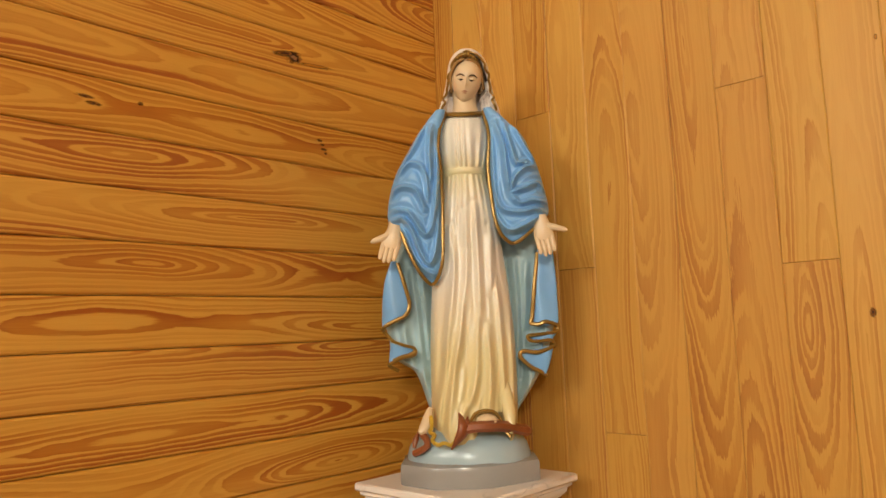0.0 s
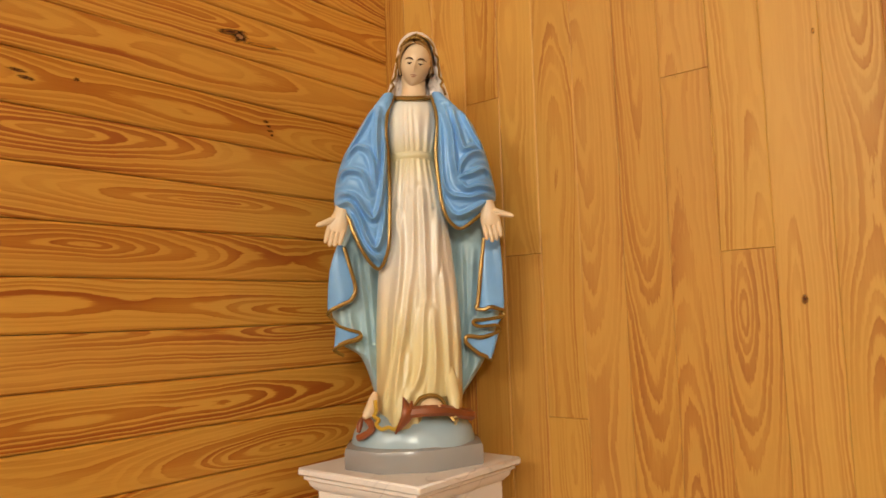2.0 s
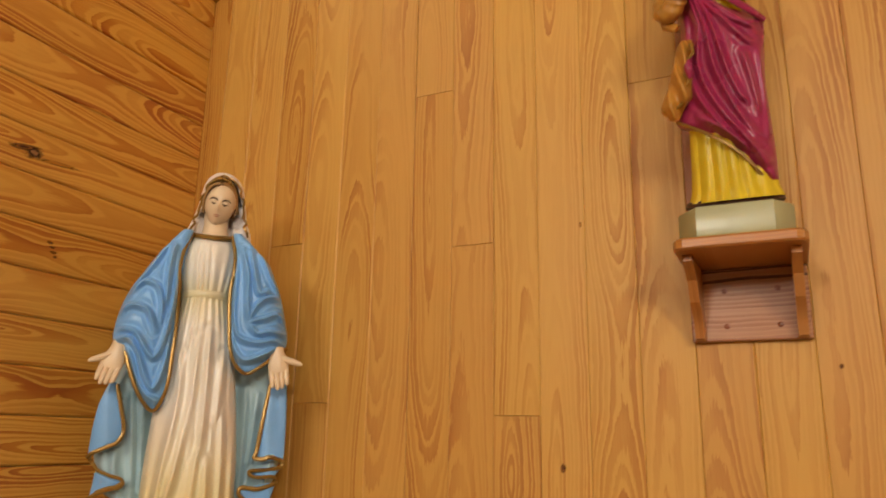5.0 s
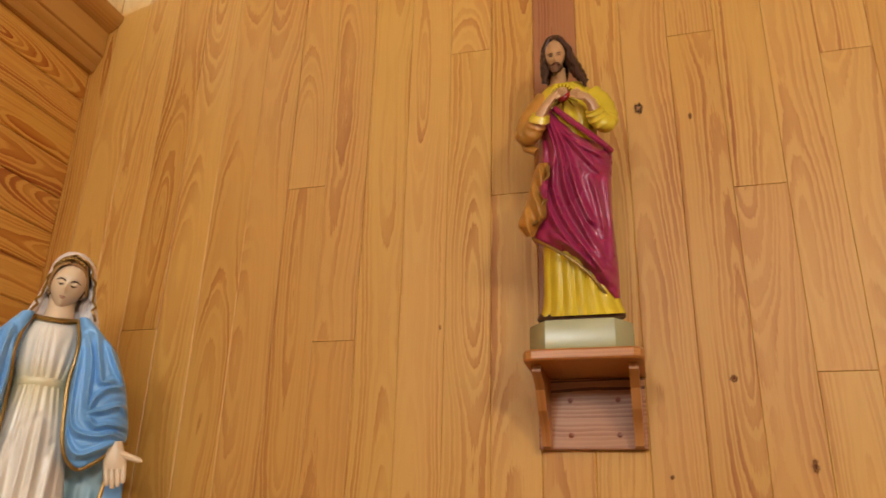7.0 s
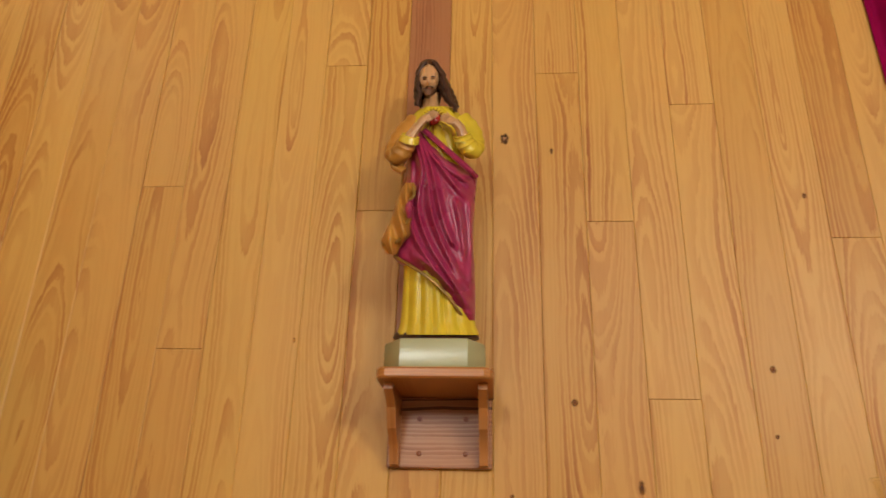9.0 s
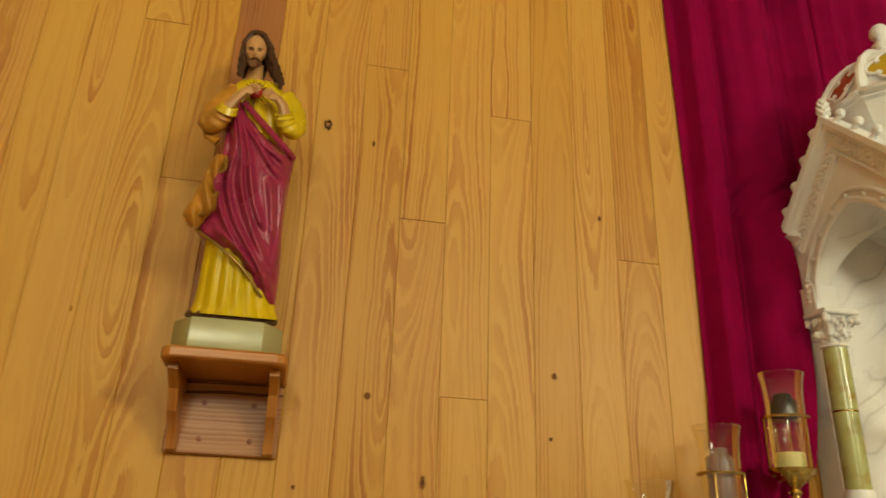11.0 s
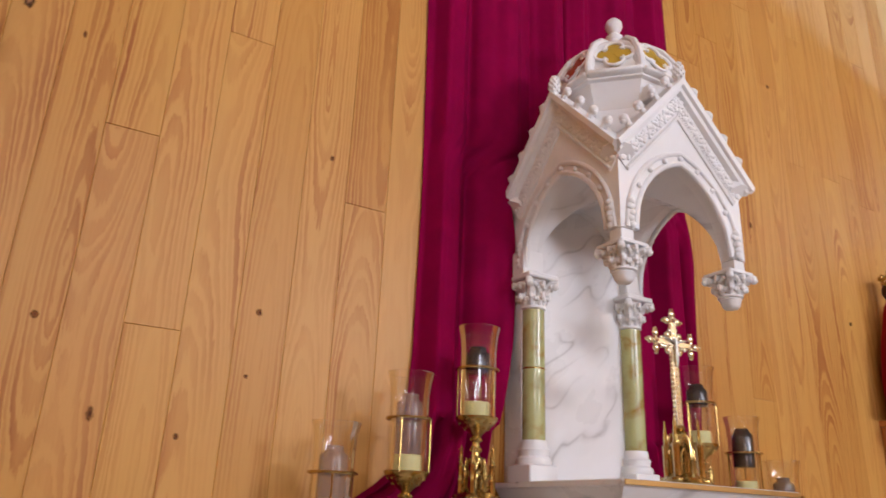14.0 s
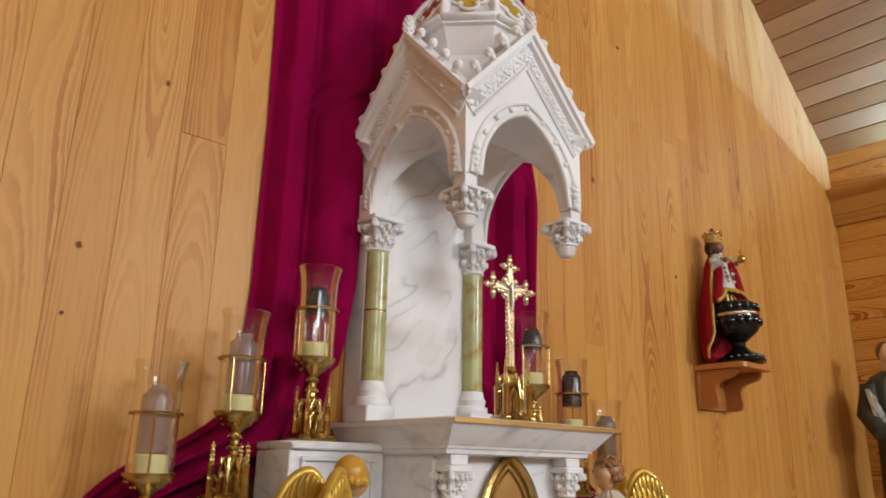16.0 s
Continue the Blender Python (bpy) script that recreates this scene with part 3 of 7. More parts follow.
# side walls: horizontal boards
for parent, x0, turn in ((wall_west, XW, 1), (wall_east, XE, -1)):
    z = 2.11 - 16 * 0.1325
    while z < EAVE + 0.05:
        lo, hi = max(z, 0.0), min(z + 0.1325, EAVE + 0.08)
        mid = (lo + hi) / 2
        # local z runs along the wall, local x up, and the face looks into the room
        face = Vector((-turn, 0, 0))
        along = Vector((0, 1, 0))
        up = face.cross(along)
        m = Matrix((up, face, along)).transposed().to_4x4()
        m.translation = (x0, YS, mid)
        board(parent, hi - lo, YN - YS - 0.001, PINE_SIDE, m, rnd.uniform(0, 0.0012), 0.0055, 0.0012)
        z += 0.1325


def knot(parent, place, face, rx, rz, mat=None, tilt=0.0):
    """A knot set in a board: a thin lens, its local frame scaled to the knot's size."""
    b = Builder()
    n = 20
    rings = [[(r * math.cos(2 * math.pi * j / n), y, r * math.sin(2 * math.pi * j / n)) for j in range(n)] for r, y in ((1.0, 0.0), (0.6, -0.03), (0.08, -0.035))]
    b.loft(rings, mat or KNOT)
    ob = new("knot", b.mesh("knot"))
    ob.parent = parent
    ob.matrix_basis = Matrix.Translation(place) @ face @ pose(0, -0.0007, 0, 0, tilt, 0) @ Matrix.Diagonal((rx, 0.02, rz, 1))
    return ob


NORTH = Matrix()
for x, z, rx, rz, soft in ((0.271, 2.734, 0.022, 0.030, 2), (0.41, 2.69, 0.008, 0.016, 0), (0.446, 1.945, 0.016, 0.014, 0), (1.112, 2.535, 0.010, 0.014, 0),
                           (0.955, 2.036, 0.014, 0.015, 0), (0.942, 1.866, 0.009, 0.009, 0), (0.6, 1.738, 0.013, 0.026, 0), (0.282, 1.712, 0.008, 0.009, 0),
                           (0.795, 1.704, 0.011, 0.012, 0), (-0.37, 1.47, 0.012, 0.018, 0), (3.224, 3.531, 0.02, 0.016, 0), (3.597, 2.436, 0.016, 0.016, 2),
                           (2.986, 2.766, 0.014, 0.022, 0), (-0.307, 2.108, 0.006, 0.011, 1),
                           (4.9, 1.75, 0.014, 0.016, 0), (4.25, 3.3, 0.014, 0.02, 0)):
    knot(wall_north, (x, YN, z), NORTH, rx * 0.78, rz * 0.86, (KNOT, KNOT_SOFT, KNOT_RING)[soft])
WEST = Matrix(((0, -1, 0, 0), (1, 0, 0, 0), (0, 0, 1, 0), (0, 0, 0, 1)))
for y, z, ry, rz, soft, tilt in ((1.52, 2.304, 0.036, 0.027, 2, -8), (1.49, 2.309, 0.060, 0.012, 0, -8), (1.60, 2.296, 0.09, 0.008, 1, -5), (1.612, 2.062, 0.014, 0.006, 0, 0), (1.622, 2.05, 0.011, 0.005, 0, 0),
                                 (1.628, 2.036, 0.016, 0.005, 0, 0), (1.634, 2.024, 0.009, 0.005, 0, 0), (0.915, 2.056, 0.028, 0.006, 0, 4), (0.935, 2.042, 0.026, 0.006, 0, 4),
                                 (1.05, 2.064, 0.01, 0.006, 0, 0)):
    knot(wall_west, (XW, y, z), WEST, ry, rz, (KNOT, KNOT_SOFT, KNOT_RING)[soft], tilt)

# ---- statues ----
def palm(b, wrist, tip, thumb, width, mat, front=-1):
    """A simple open plaster palm: a flat palm, four blunt fingers and a thumb."""
    w, t, th = Vector(wrist), Vector(tip), Vector(thumb)
    along = (t - w)
    ln = along.length
    along.normalize()
    side = along.cross(Vector((0, 1, 0))).normalized()
    rings = []
    for q, wd, tk in ((-0.12, 0.62, 0.5), (0.05, 0.72, 0.52), (0.25, 0.98, 0.48), (0.45, 1.0, 0.4), (0.55, 0.94, 0.3)):
        c = w + along * ln * q
        rings.append([tuple(c + side * width * wd * math.cos(2 * math.pi * j / 16) + Vector((0, 1, 0)) * width * tk * math.sin(2 * math.pi * j / 16)) for j in range(16)])
    b.loft(rings, mat)
    for q in range(4):
        o = (q - 1.5) / 1.5 * width * 0.72
        base = w + along * ln * 0.46 + side * o
        end = w + along * ln * (1.0 - 0.07 * abs(q - 1.3)) + side * o * 0.95 + Vector((0, -0.006, 0))
        b.tube([base, base * 0.45 + end * 0.55 + Vector((0, -0.003, 0)), end * 0.9 + base * 0.1, end], [width * 0.27, width * 0.26, width * 0.22, width * 0.12], mat, 8)
    root = w + along * ln * 0.12 + (th - w).normalized() * width * 0.35
    b.tube([root, root * 0.5 + th * 0.5, root * 0.12 + th * 0.88, th], [width * 0.4, width * 0.32, width * 0.24, width * 0.1], mat, 8)


def head(b, c, rx, ry, rz, mat, nod=0.0, lean=0.0):
    """A plain egg with a brow, a nose and a chin in low relief."""
    turn = Euler((radians(nod), radians(lean), 0)).to_matrix()
    rings, n, m = [], 40, 30
    for i in range(m + 1):
        a = math.pi * (0.01 + 0.98 * i / m) - math.pi / 2
        ring = []
        for j in range(n):
            th = 2 * math.pi * j / n
            x, y, z = math.cos(a) * math.cos(th), math.cos(a) * math.sin(th), math.sin(a)
            if z < 0:
                x *= 1 - 0.22 * z * z - 0.1 * abs(z)
            if y < 0:
                nose = math.exp(-(x / 0.13) ** 2) * max(0.0, 1 - abs((z + 0.12) / 0.30)) ** 0.8 * (0.5 - 0.9 * min(z, 0.1))
                socket = sum(math.exp(-((x - s * 0.38) / 0.2) ** 2 - ((z - 0.12) / 0.13) ** 2) for s in (-1, 1))
                lips = math.exp(-(x / 0.22) ** 2 - ((z + 0.52) / 0.06) ** 2)
                chin = math.exp(-(x / 0.25) ** 2 - ((z + 0.85) / 0.15) ** 2)
                brow = sum(math.exp(-((x - sd * 0.36) / 0.26) ** 2 - ((z - 0.30) / 0.09) ** 2) for sd in (-1, 1))
                y -= 0.36 * nose - 0.13 * socket + 0.05 * lips + 0.09 * chin + 0.035 * brow
            ring.append(tuple(Vector(c) + turn @ Vector((rx * x, ry * y, rz * z))))
        rings.append(ring)
    b.loft(rings, mat)

    def on(px, pz, lift=0.0):
        y = -math.sqrt(max(0.0, 1 - px * px - pz * pz)) * 1.0 + 0.06 - lift
        return Vector(c) + turn @ Vector((rx * px, ry * y, rz * pz))
    return on


def trim(b, pts, r=0.0042, mat=None, flat=1.0):
    """A gilded border as a smooth cord through the points."""
    dense = []
    tab = [(i, *p) for i, p in enumerate(pts)]
    steps = max(2, 6) * (len(pts) - 1)
    for i in range(steps + 1):
        dense.append(tuple(spline(tab, i / steps * (len(pts) - 1))))
    b.tube(dense, r, mat or GILT, 7, flat)


def limb(b, pts, radii, mat, n=16):
    """A sleeve or arm: a smooth tube through the points with swelling radii."""
    tab = [(i, *p, r) for i, (p, r) in enumerate(zip(pts, radii))]
    m = 6 * (len(pts) - 1)
    rows = [[float(v) for v in spline(tab, i / m * (len(pts) - 1))] for i in range(m + 1)]
    b.tube([tuple(q[:3]) for q in rows], [q[3] + 0.0016 * math.sin(1.9 * i) for i, q in enumerate(rows)], mat, n)


def shell(b, table, mat, gap, rows=34, cols=40, thick=0.006, y0=0.0, wave=None):
    """A cloak open in front. Rows: height, centre, half width, half depth. gap: half the opening's angle in degrees, or a function of height."""
    lo, hi = min(r[0] for r in table), max(r[0] for r in table)
    rings = []
    for i in range(rows + 1):
        h = lo + (hi - lo) * i / rows
        c, a, d = spline(table, h)
        g = radians(gap(h) if callable(gap) else gap)
        ring = []
        for inner in (0, 1):
            order = range(cols + 1) if not inner else range(cols, -1, -1)
            for j in order:
                th = -math.pi / 2 + g + (2 * math.pi - 2 * g) * j / cols
                k = 1 + (wave(th, h) if wave else 0)
                ring.append((c + (a * k - inner * thick) * math.cos(th), y0 + (d * k - inner * thick) * math.sin(th), h))
        rings.append(ring)
    return b.loft(rings, mat)


def fold_lines(lines, wide, high):
    """Cloth folds as soft ridges along lines of (x, height), each with a shallow hollow on both sides."""
    segs = []
    for k, ln in enumerate(lines):
        tab = [(i, *q) for i, q in enumerate(ln)]
        m = 4 * (len(ln) - 1)
        ln = [tuple(spline(tab, (len(ln) - 1) * i / m)) for i in range(m + 1)]
        for i, ((x0, h0), (x1, h1)) in enumerate(zip(ln, ln[1:])):
            # the ridge sinks into the cloth at both ends
            u0, u1 = i / m, (i + 1) / m
            segs.append((k, x0, h0, x1 - x0, h1 - h0, max(1e-9, (x1 - x0) ** 2 + (h1 - h0) ** 2), u0, u1 - u0))
    arr = np.array(segs)
    first = np.unique(arr[:, 0], return_index=True)[1]

    def f(s, h, x):
        u = np.clip(((x - arr[:, 1]) * arr[:, 3] + (h - arr[:, 2]) * arr[:, 4]) / arr[:, 5], 0, 1)
        d = np.sqrt((x - arr[:, 1] - u * arr[:, 3]) ** 2 + (h - arr[:, 2] - u * arr[:, 4]) ** 2)
        w = arr[:, 6] + u * arr[:, 7]
        amp = np.minimum(1.0, np.minimum(w, 1 - w) * 5 + 0.25)
        near = np.minimum.reduceat(d, first)
        up = np.max(amp * np.exp(-(d / wide) ** 2))
        dn = np.max(np.exp(-((near - 2.1 * wide) / (1.2 * wide)) ** 2))
        return float(high * (up - 0.4 * dn * (1 - up)))
    return f


def lady_statue():
    b = Builder()
    # octagonal base and painted globe
    oct_pts = [(-0.097, -0.185), (0.050, -0.185), (0.188, -0.075), (0.188, 0.10), (0.12, 0.17), (-0.115, 0.17), (-0.193, 0.10), (-0.193, -0.085)]
    rings = [[(x * s, y * s * 0.82, z) for x, y in oct_pts] for s, z in ((0.985, 0.0), (1.0, 0.004), (1.0, 0.046), (0.985, 0.056), (0.9, 0.062))]
    b.loft(rings, S_GREY)
    b.lathe([(1.0, 0.05), (0.995, 0.066), (0.95, 0.092), (0.86, 0.114), (0.70, 0.134), (0.45, 0.150), (0.2, 0.157), (0.03, 0.158)], S_SKY, 40, sx=0.174, sy=0.134, c=(-0.004, -0.005, 0.006))
    # gown
    gown = [(0.112, -0.098, 0.132, 0.115, 0.08), (0.16, -0.104, 0.138, 0.122, 0.09), (0.25, -0.104, 0.141, 0.118, 0.09), (0.40, -0.101, 0.140, 0.108, 0.085), (0.60, -0.086, 0.122, 0.095, 0.08),
            (0.78, -0.062, 0.097, 0.082, 0.07), (0.865, -0.049, 0.081, 0.076, 0.06), (0.90, -0.055, 0.086, 0.083, 0.06), (0.96, -0.06, 0.092, 0.088, 0.065),
            (1.01, -0.055, 0.09, 0.074, 0.06), (1.045, -0.036, 0.076, 0.048, 0.045)]

    def gown_fold(s, h, x):
        if h > 0.875:
            return 0.0072 * crease(22 * s * (1 + 0.5 * (1.04 - h)) + 1.7 * math.sin(6 * s + 1) + 1.3 * math.sin(13 * h + 4 * s), 1.1) * min(1, (1.03 - h) * 9) * min(1.0, (h - 0.872) * 40 + 0.3)
        if h > 0.855:
            return 0.001
        grow = min(1.0, (0.86 - h) / 0.35)
        q = crease(30 * s + 2.2 * math.sin(2.6 * h + 1.2) + 1.6 * math.sin(5 * s + 2), 1.1) * 0.0036 * (1 - 0.5 * grow) + crease(15 * s + 2.4 * math.sin(3.1 * h) + 1.2 * math.sin(7 * s), 1.2) * 0.0050 * grow
        knee = 0.016 * math.exp(-((s + 0.42) / 0.24) ** 2 - ((h - 0.42) / 0.13) ** 2)
        hem = 0.010 * math.sin(9 * s + 1) * max(0.0, 1 - (h - 0.105) / 0.08)
        # drawn up over the foot, and falling lower on both sides of it
        low = min(1.0, max(0.0, (0.32 - h) / 0.18))
        fall = 0.036 * math.exp(-((s + 0.48) / 0.26) ** 2) * low + 0.020 * math.exp(-((s - 0.84) / 0.10) ** 2) * low
        lift = 0.060 * math.exp(-((s - 0.36) / 0.34) ** 4) * min(1.0, max(0.0, (0.190 - h) / 0.022))
        return q + knee + hem + fall - lift + long_folds(s, h, x)
    long_folds = fold_lines([((-0.035, 0.70), (-0.025, 0.587), (-0.048, 0.402), (-0.069, 0.250), (-0.095, 0.13)), ((0.012, 0.74), (0.009, 0.601), (-0.010, 0.431), (-0.040, 0.279), (-0.060, 0.13)),
                             ((0.080, 0.70), (0.079, 0.599), (0.077, 0.521)), ((0.112, 0.70), (0.126, 0.581), (0.130, 0.395), (0.131, 0.258), (0.118, 0.13)), ((0.036, 0.46), (0.032, 0.399), (0.024, 0.277), (-0.012, 0.19)),
                             ((0.088, 0.56), (0.096, 0.46), (0.100, 0.335), (0.103, 0.17)), ((0.040, 0.76), (0.043, 0.600), (0.040, 0.445)), ((0.060, 0.42), (0.064, 0.30), (0.056, 0.20))], 0.0085, 0.012)
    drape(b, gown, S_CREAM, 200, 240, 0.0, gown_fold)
    sash = [(0.857, -0.0505, 0.0825, 0.077, 0.061), (0.861, -0.051, 0.083, 0.0795, 0.062), (0.867, -0.051, 0.083, 0.0805, 0.062), (0.873, -0.052, 0.084, 0.080, 0.062), (0.877, -0.0515, 0.0835, 0.078, 0.061)]
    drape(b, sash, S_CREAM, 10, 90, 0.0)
    # neckline and border of the bodice
    trim(b, [(-0.036, -0.028, 1.047), (-0.012, -0.058, 1.037), (0.02, -0.068, 1.033), (0.05, -0.060, 1.036), (0.078, -0.026, 1.046)], 0.0085, GILT, 0.6)
    # mantle behind, seen from its pale lining
    lining = [(0.165, -0.098, 0.136, 0.02, 0.05), (0.19, -0.112, 0.150, 0.02, 0.06), (0.22, -0.122, 0.172, 0.02, 0.07), (0.27, -0.138, 0.205, 0.02, 0.08), (0.305, -0.158, 0.222, 0.02, 0.085), (0.335, -0.205, 0.236, 0.02, 0.09),
              (0.38, -0.222, 0.25, 0.02, 0.1), (0.44, -0.234, 0.264, 0.02, 0.1), (0.53, -0.232, 0.264, 0.02, 0.1), (0.61, -0.21, 0.25, 0.02, 0.1), (0.72, -0.17, 0.225, 0.02, 0.09),
              (0.9, -0.13, 0.18, 0.03, 0.08), (1.04, -0.06, 0.1, 0.03, 0.06)]
    lining_folds = fold_lines([((-0.155, 0.62), (-0.140, 0.50), (-0.128, 0.36), (-0.118, 0.24)), ((-0.178, 0.44), (-0.172, 0.39), (-0.150, 0.31), (-0.138, 0.26)), ((-0.122, 0.60), (-0.112, 0.45), (-0.104, 0.30)),
                               ((0.150, 0.62), (0.154, 0.50), (0.152, 0.36), (0.146, 0.24)), ((0.182, 0.60), (0.176, 0.46), (0.172, 0.40)), ((0.172, 0.33), (0.178, 0.28), (0.172, 0.24))], 0.0095, 0.012)
    drape(b, lining, S_TEAL, 150, 230, 0.055, lambda s, h, x: 0.02 * crease(11 * s + 4 * math.sin(5 * h), 1.5) + 0.05 * abs(s) ** 3 + lining_folds(s, h, x))
    # turned-back blue borders of the mantle
    for rows, y0 in (([(0.432, -0.238, -0.228), (0.452, -0.239, -0.192), (0.463, -0.238, -0.170), (0.495, -0.237, -0.158), (0.56, -0.228, -0.172), (0.62, -0.208, -0.190)], -0.008),
                     ([(0.326, -0.222, -0.216), (0.338, -0.221, -0.202), (0.347, -0.220, -0.176), (0.356, -0.219, -0.153), (0.366, -0.218, -0.149), (0.375, -0.217, -0.178), (0.386, -0.217, -0.208)], -0.014),
                     ([(0.420, 0.190, 0.266), (0.432, 0.188, 0.268), (0.48, 0.194, 0.268), (0.55, 0.204, 0.267), (0.64, 0.216, 0.262)], -0.008),
                     ([(0.376, 0.200, 0.246), (0.385, 0.182, 0.250), (0.393, 0.177, 0.256), (0.401, 0.21, 0.260)], -0.012),
                     ([(0.285, 0.212, 0.224), (0.303, 0.184, 0.232), (0.328, 0.157, 0.240), (0.345, 0.155, 0.245), (0.352, 0.19, 0.247), (0.360, 0.225, 0.250)], -0.014)):
        drape(b, [(h, l, r, 0.014, 0.014) for h, l, r in rows], S_BLUE, 16, 30, y0, lambda s, h, x: 0.004 * math.sin(75 * x + 9 * h), power=3.4)
    trim(b, [(-0.188, -0.014, 0.615), (-0.172, -0.024, 0.56), (-0.157, -0.026, 0.495), (-0.170, -0.028, 0.463), (-0.192, -0.028, 0.452), (-0.228, -0.022, 0.435), (-0.238, -0.012, 0.424)], 0.0060)
    # the hem swings in and out below them
    trim(b, [(-0.238, -0.010, 0.424), (-0.226, -0.004, 0.410), (-0.208, -0.012, 0.391), (-0.178, -0.026, 0.379), (-0.150, -0.030, 0.371), (-0.143, -0.032, 0.358), (-0.153, -0.032, 0.348), (-0.178, -0.032, 0.345), (-0.205, -0.028, 0.335), (-0.221, -0.016, 0.322), (-0.196, 0.0, 0.306)], 0.0050)
    trim(b, [(-0.143, -0.034, 0.360), (-0.160, -0.036, 0.350), (-0.180, -0.036, 0.346), (-0.206, -0.030, 0.336)], 0.0070)
    trim(b, [(0.217, -0.014, 0.63), (0.203, -0.024, 0.54), (0.192, -0.026, 0.45), (0.187, -0.027, 0.428), (0.208, -0.030, 0.424), (0.229, -0.030, 0.430), (0.262, -0.018, 0.420)], 0.0062)
    trim(b, [(0.262, -0.014, 0.420), (0.262, -0.018, 0.403), (0.219, -0.030, 0.396), (0.178, -0.032, 0.393), (0.180, -0.032, 0.381), (0.200, -0.032, 0.376), (0.240, -0.028, 0.378), (0.250, -0.020, 0.366)], 0.0054)
    trim(b, [(0.250, -0.020, 0.364), (0.244, -0.026, 0.359), (0.201, -0.034, 0.346), (0.160, -0.034, 0.350), (0.151, -0.034, 0.339), (0.158, -0.034, 0.326), (0.184, -0.032, 0.303), (0.208, -0.026, 0.291), (0.226, -0.016, 0.280)], 0.0060)
    # sleeves of the mantle over both arms
    left = [(0.548, -0.094, -0.074, 0.02, 0.02), (0.565, -0.108, -0.062, 0.035, 0.03), (0.60, -0.128, -0.056, 0.045, 0.04), (0.66, -0.155, -0.052, 0.056, 0.05), (0.70, -0.182, -0.051, 0.06, 0.055),
            (0.725, -0.206, -0.05, 0.065, 0.06), (0.76, -0.208, -0.049, 0.066, 0.06), (0.81, -0.20, -0.049, 0.066, 0.06), (0.87, -0.180, -0.05, 0.062, 0.06), (0.92, -0.152, -0.051, 0.055, 0.06),
            (0.977, -0.118, -0.046, 0.045, 0.06), (1.02, -0.086, -0.037, 0.034, 0.05), (1.05, -0.062, -0.032, 0.02, 0.04)]
    right = [(0.655, 0.137, 0.163, 0.02, 0.02), (0.668, 0.118, 0.182, 0.035, 0.03), (0.69, 0.106, 0.208, 0.05, 0.04), (0.715, 0.098, 0.24, 0.058, 0.05), (0.745, 0.093, 0.251, 0.062, 0.055),
             (0.80, 0.088, 0.243, 0.066, 0.06), (0.88, 0.084, 0.223, 0.062, 0.06), (0.92, 0.085, 0.207, 0.056, 0.06), (0.967, 0.087, 0.185, 0.046, 0.06), (1.02, 0.083, 0.135, 0.034, 0.05), (1.05, 0.077, 0.105, 0.02, 0.04)]

    left_lines = [((-0.170, 0.850), (-0.155, 0.874), (-0.134, 0.886), (-0.104, 0.872), (-0.090, 0.834), (-0.088, 0.779)), ((-0.190, 0.800), (-0.178, 0.814), (-0.156, 0.818), (-0.122, 0.805), (-0.100, 0.755)),
                  ((-0.190, 0.752), (-0.174, 0.753), (-0.143, 0.741), (-0.110, 0.692), (-0.090, 0.687), (-0.072, 0.746), (-0.060, 0.873), (-0.062, 0.970)),
                  ((-0.195, 0.728), (-0.162, 0.730), (-0.136, 0.693), (-0.115, 0.634), (-0.091, 0.602), (-0.071, 0.651), (-0.056, 0.777)),
                  ((-0.165, 0.705), (-0.152, 0.680), (-0.135, 0.630), (-0.110, 0.590), (-0.084, 0.572)), ((-0.075, 0.995), (-0.081, 0.906), (-0.078, 0.826)), ((-0.096, 0.995), (-0.118, 0.948), (-0.148, 0.900), (-0.175, 0.86))]
    right_lines = [((0.108, 1.0), (0.128, 0.923), (0.132, 0.850), (0.140, 0.792)), ((0.131, 0.992), (0.147, 0.922), (0.161, 0.873), (0.190, 0.880)), ((0.142, 0.795), (0.153, 0.830), (0.181, 0.858), (0.219, 0.866)),
                   ((0.142, 0.792), (0.178, 0.800), (0.215, 0.815), (0.238, 0.800)), ((0.143, 0.783), (0.165, 0.759), (0.197, 0.765), (0.243, 0.762)),
                   ((0.094, 0.985), (0.096, 0.884), (0.101, 0.787), (0.121, 0.745), (0.170, 0.734), (0.210, 0.742), (0.240, 0.731)), ((0.088, 0.884), (0.092, 0.788), (0.106, 0.720), (0.136, 0.687), (0.177, 0.699), (0.219, 0.724)),
                   ((0.160, 0.99), (0.187, 0.929), (0.217, 0.879))]
    drape(b, left, S_BLUE, 200, 190, -0.052, fold_lines(left_lines, 0.0068, 0.0165))
    drape(b, right, S_BLUE, 170, 190, -0.052, fold_lines(right_lines, 0.0068, 0.0165))
    trim(b, [(-0.032, -0.05, 1.045), (-0.05, -0.076, 0.99), (-0.056, -0.086, 0.93), (-0.052, -0.08, 0.87), (-0.05, -0.084, 0.78), (-0.052, -0.092, 0.68), (-0.056, -0.094, 0.61), (-0.07, -0.084, 0.565), (-0.087, -0.072, 0.546),
             (-0.108, -0.082, 0.562), (-0.132, -0.088, 0.60), (-0.156, -0.09, 0.655), (-0.168, -0.088, 0.69), (-0.186, -0.084, 0.707), (-0.207, -0.06, 0.715)], 0.0052)
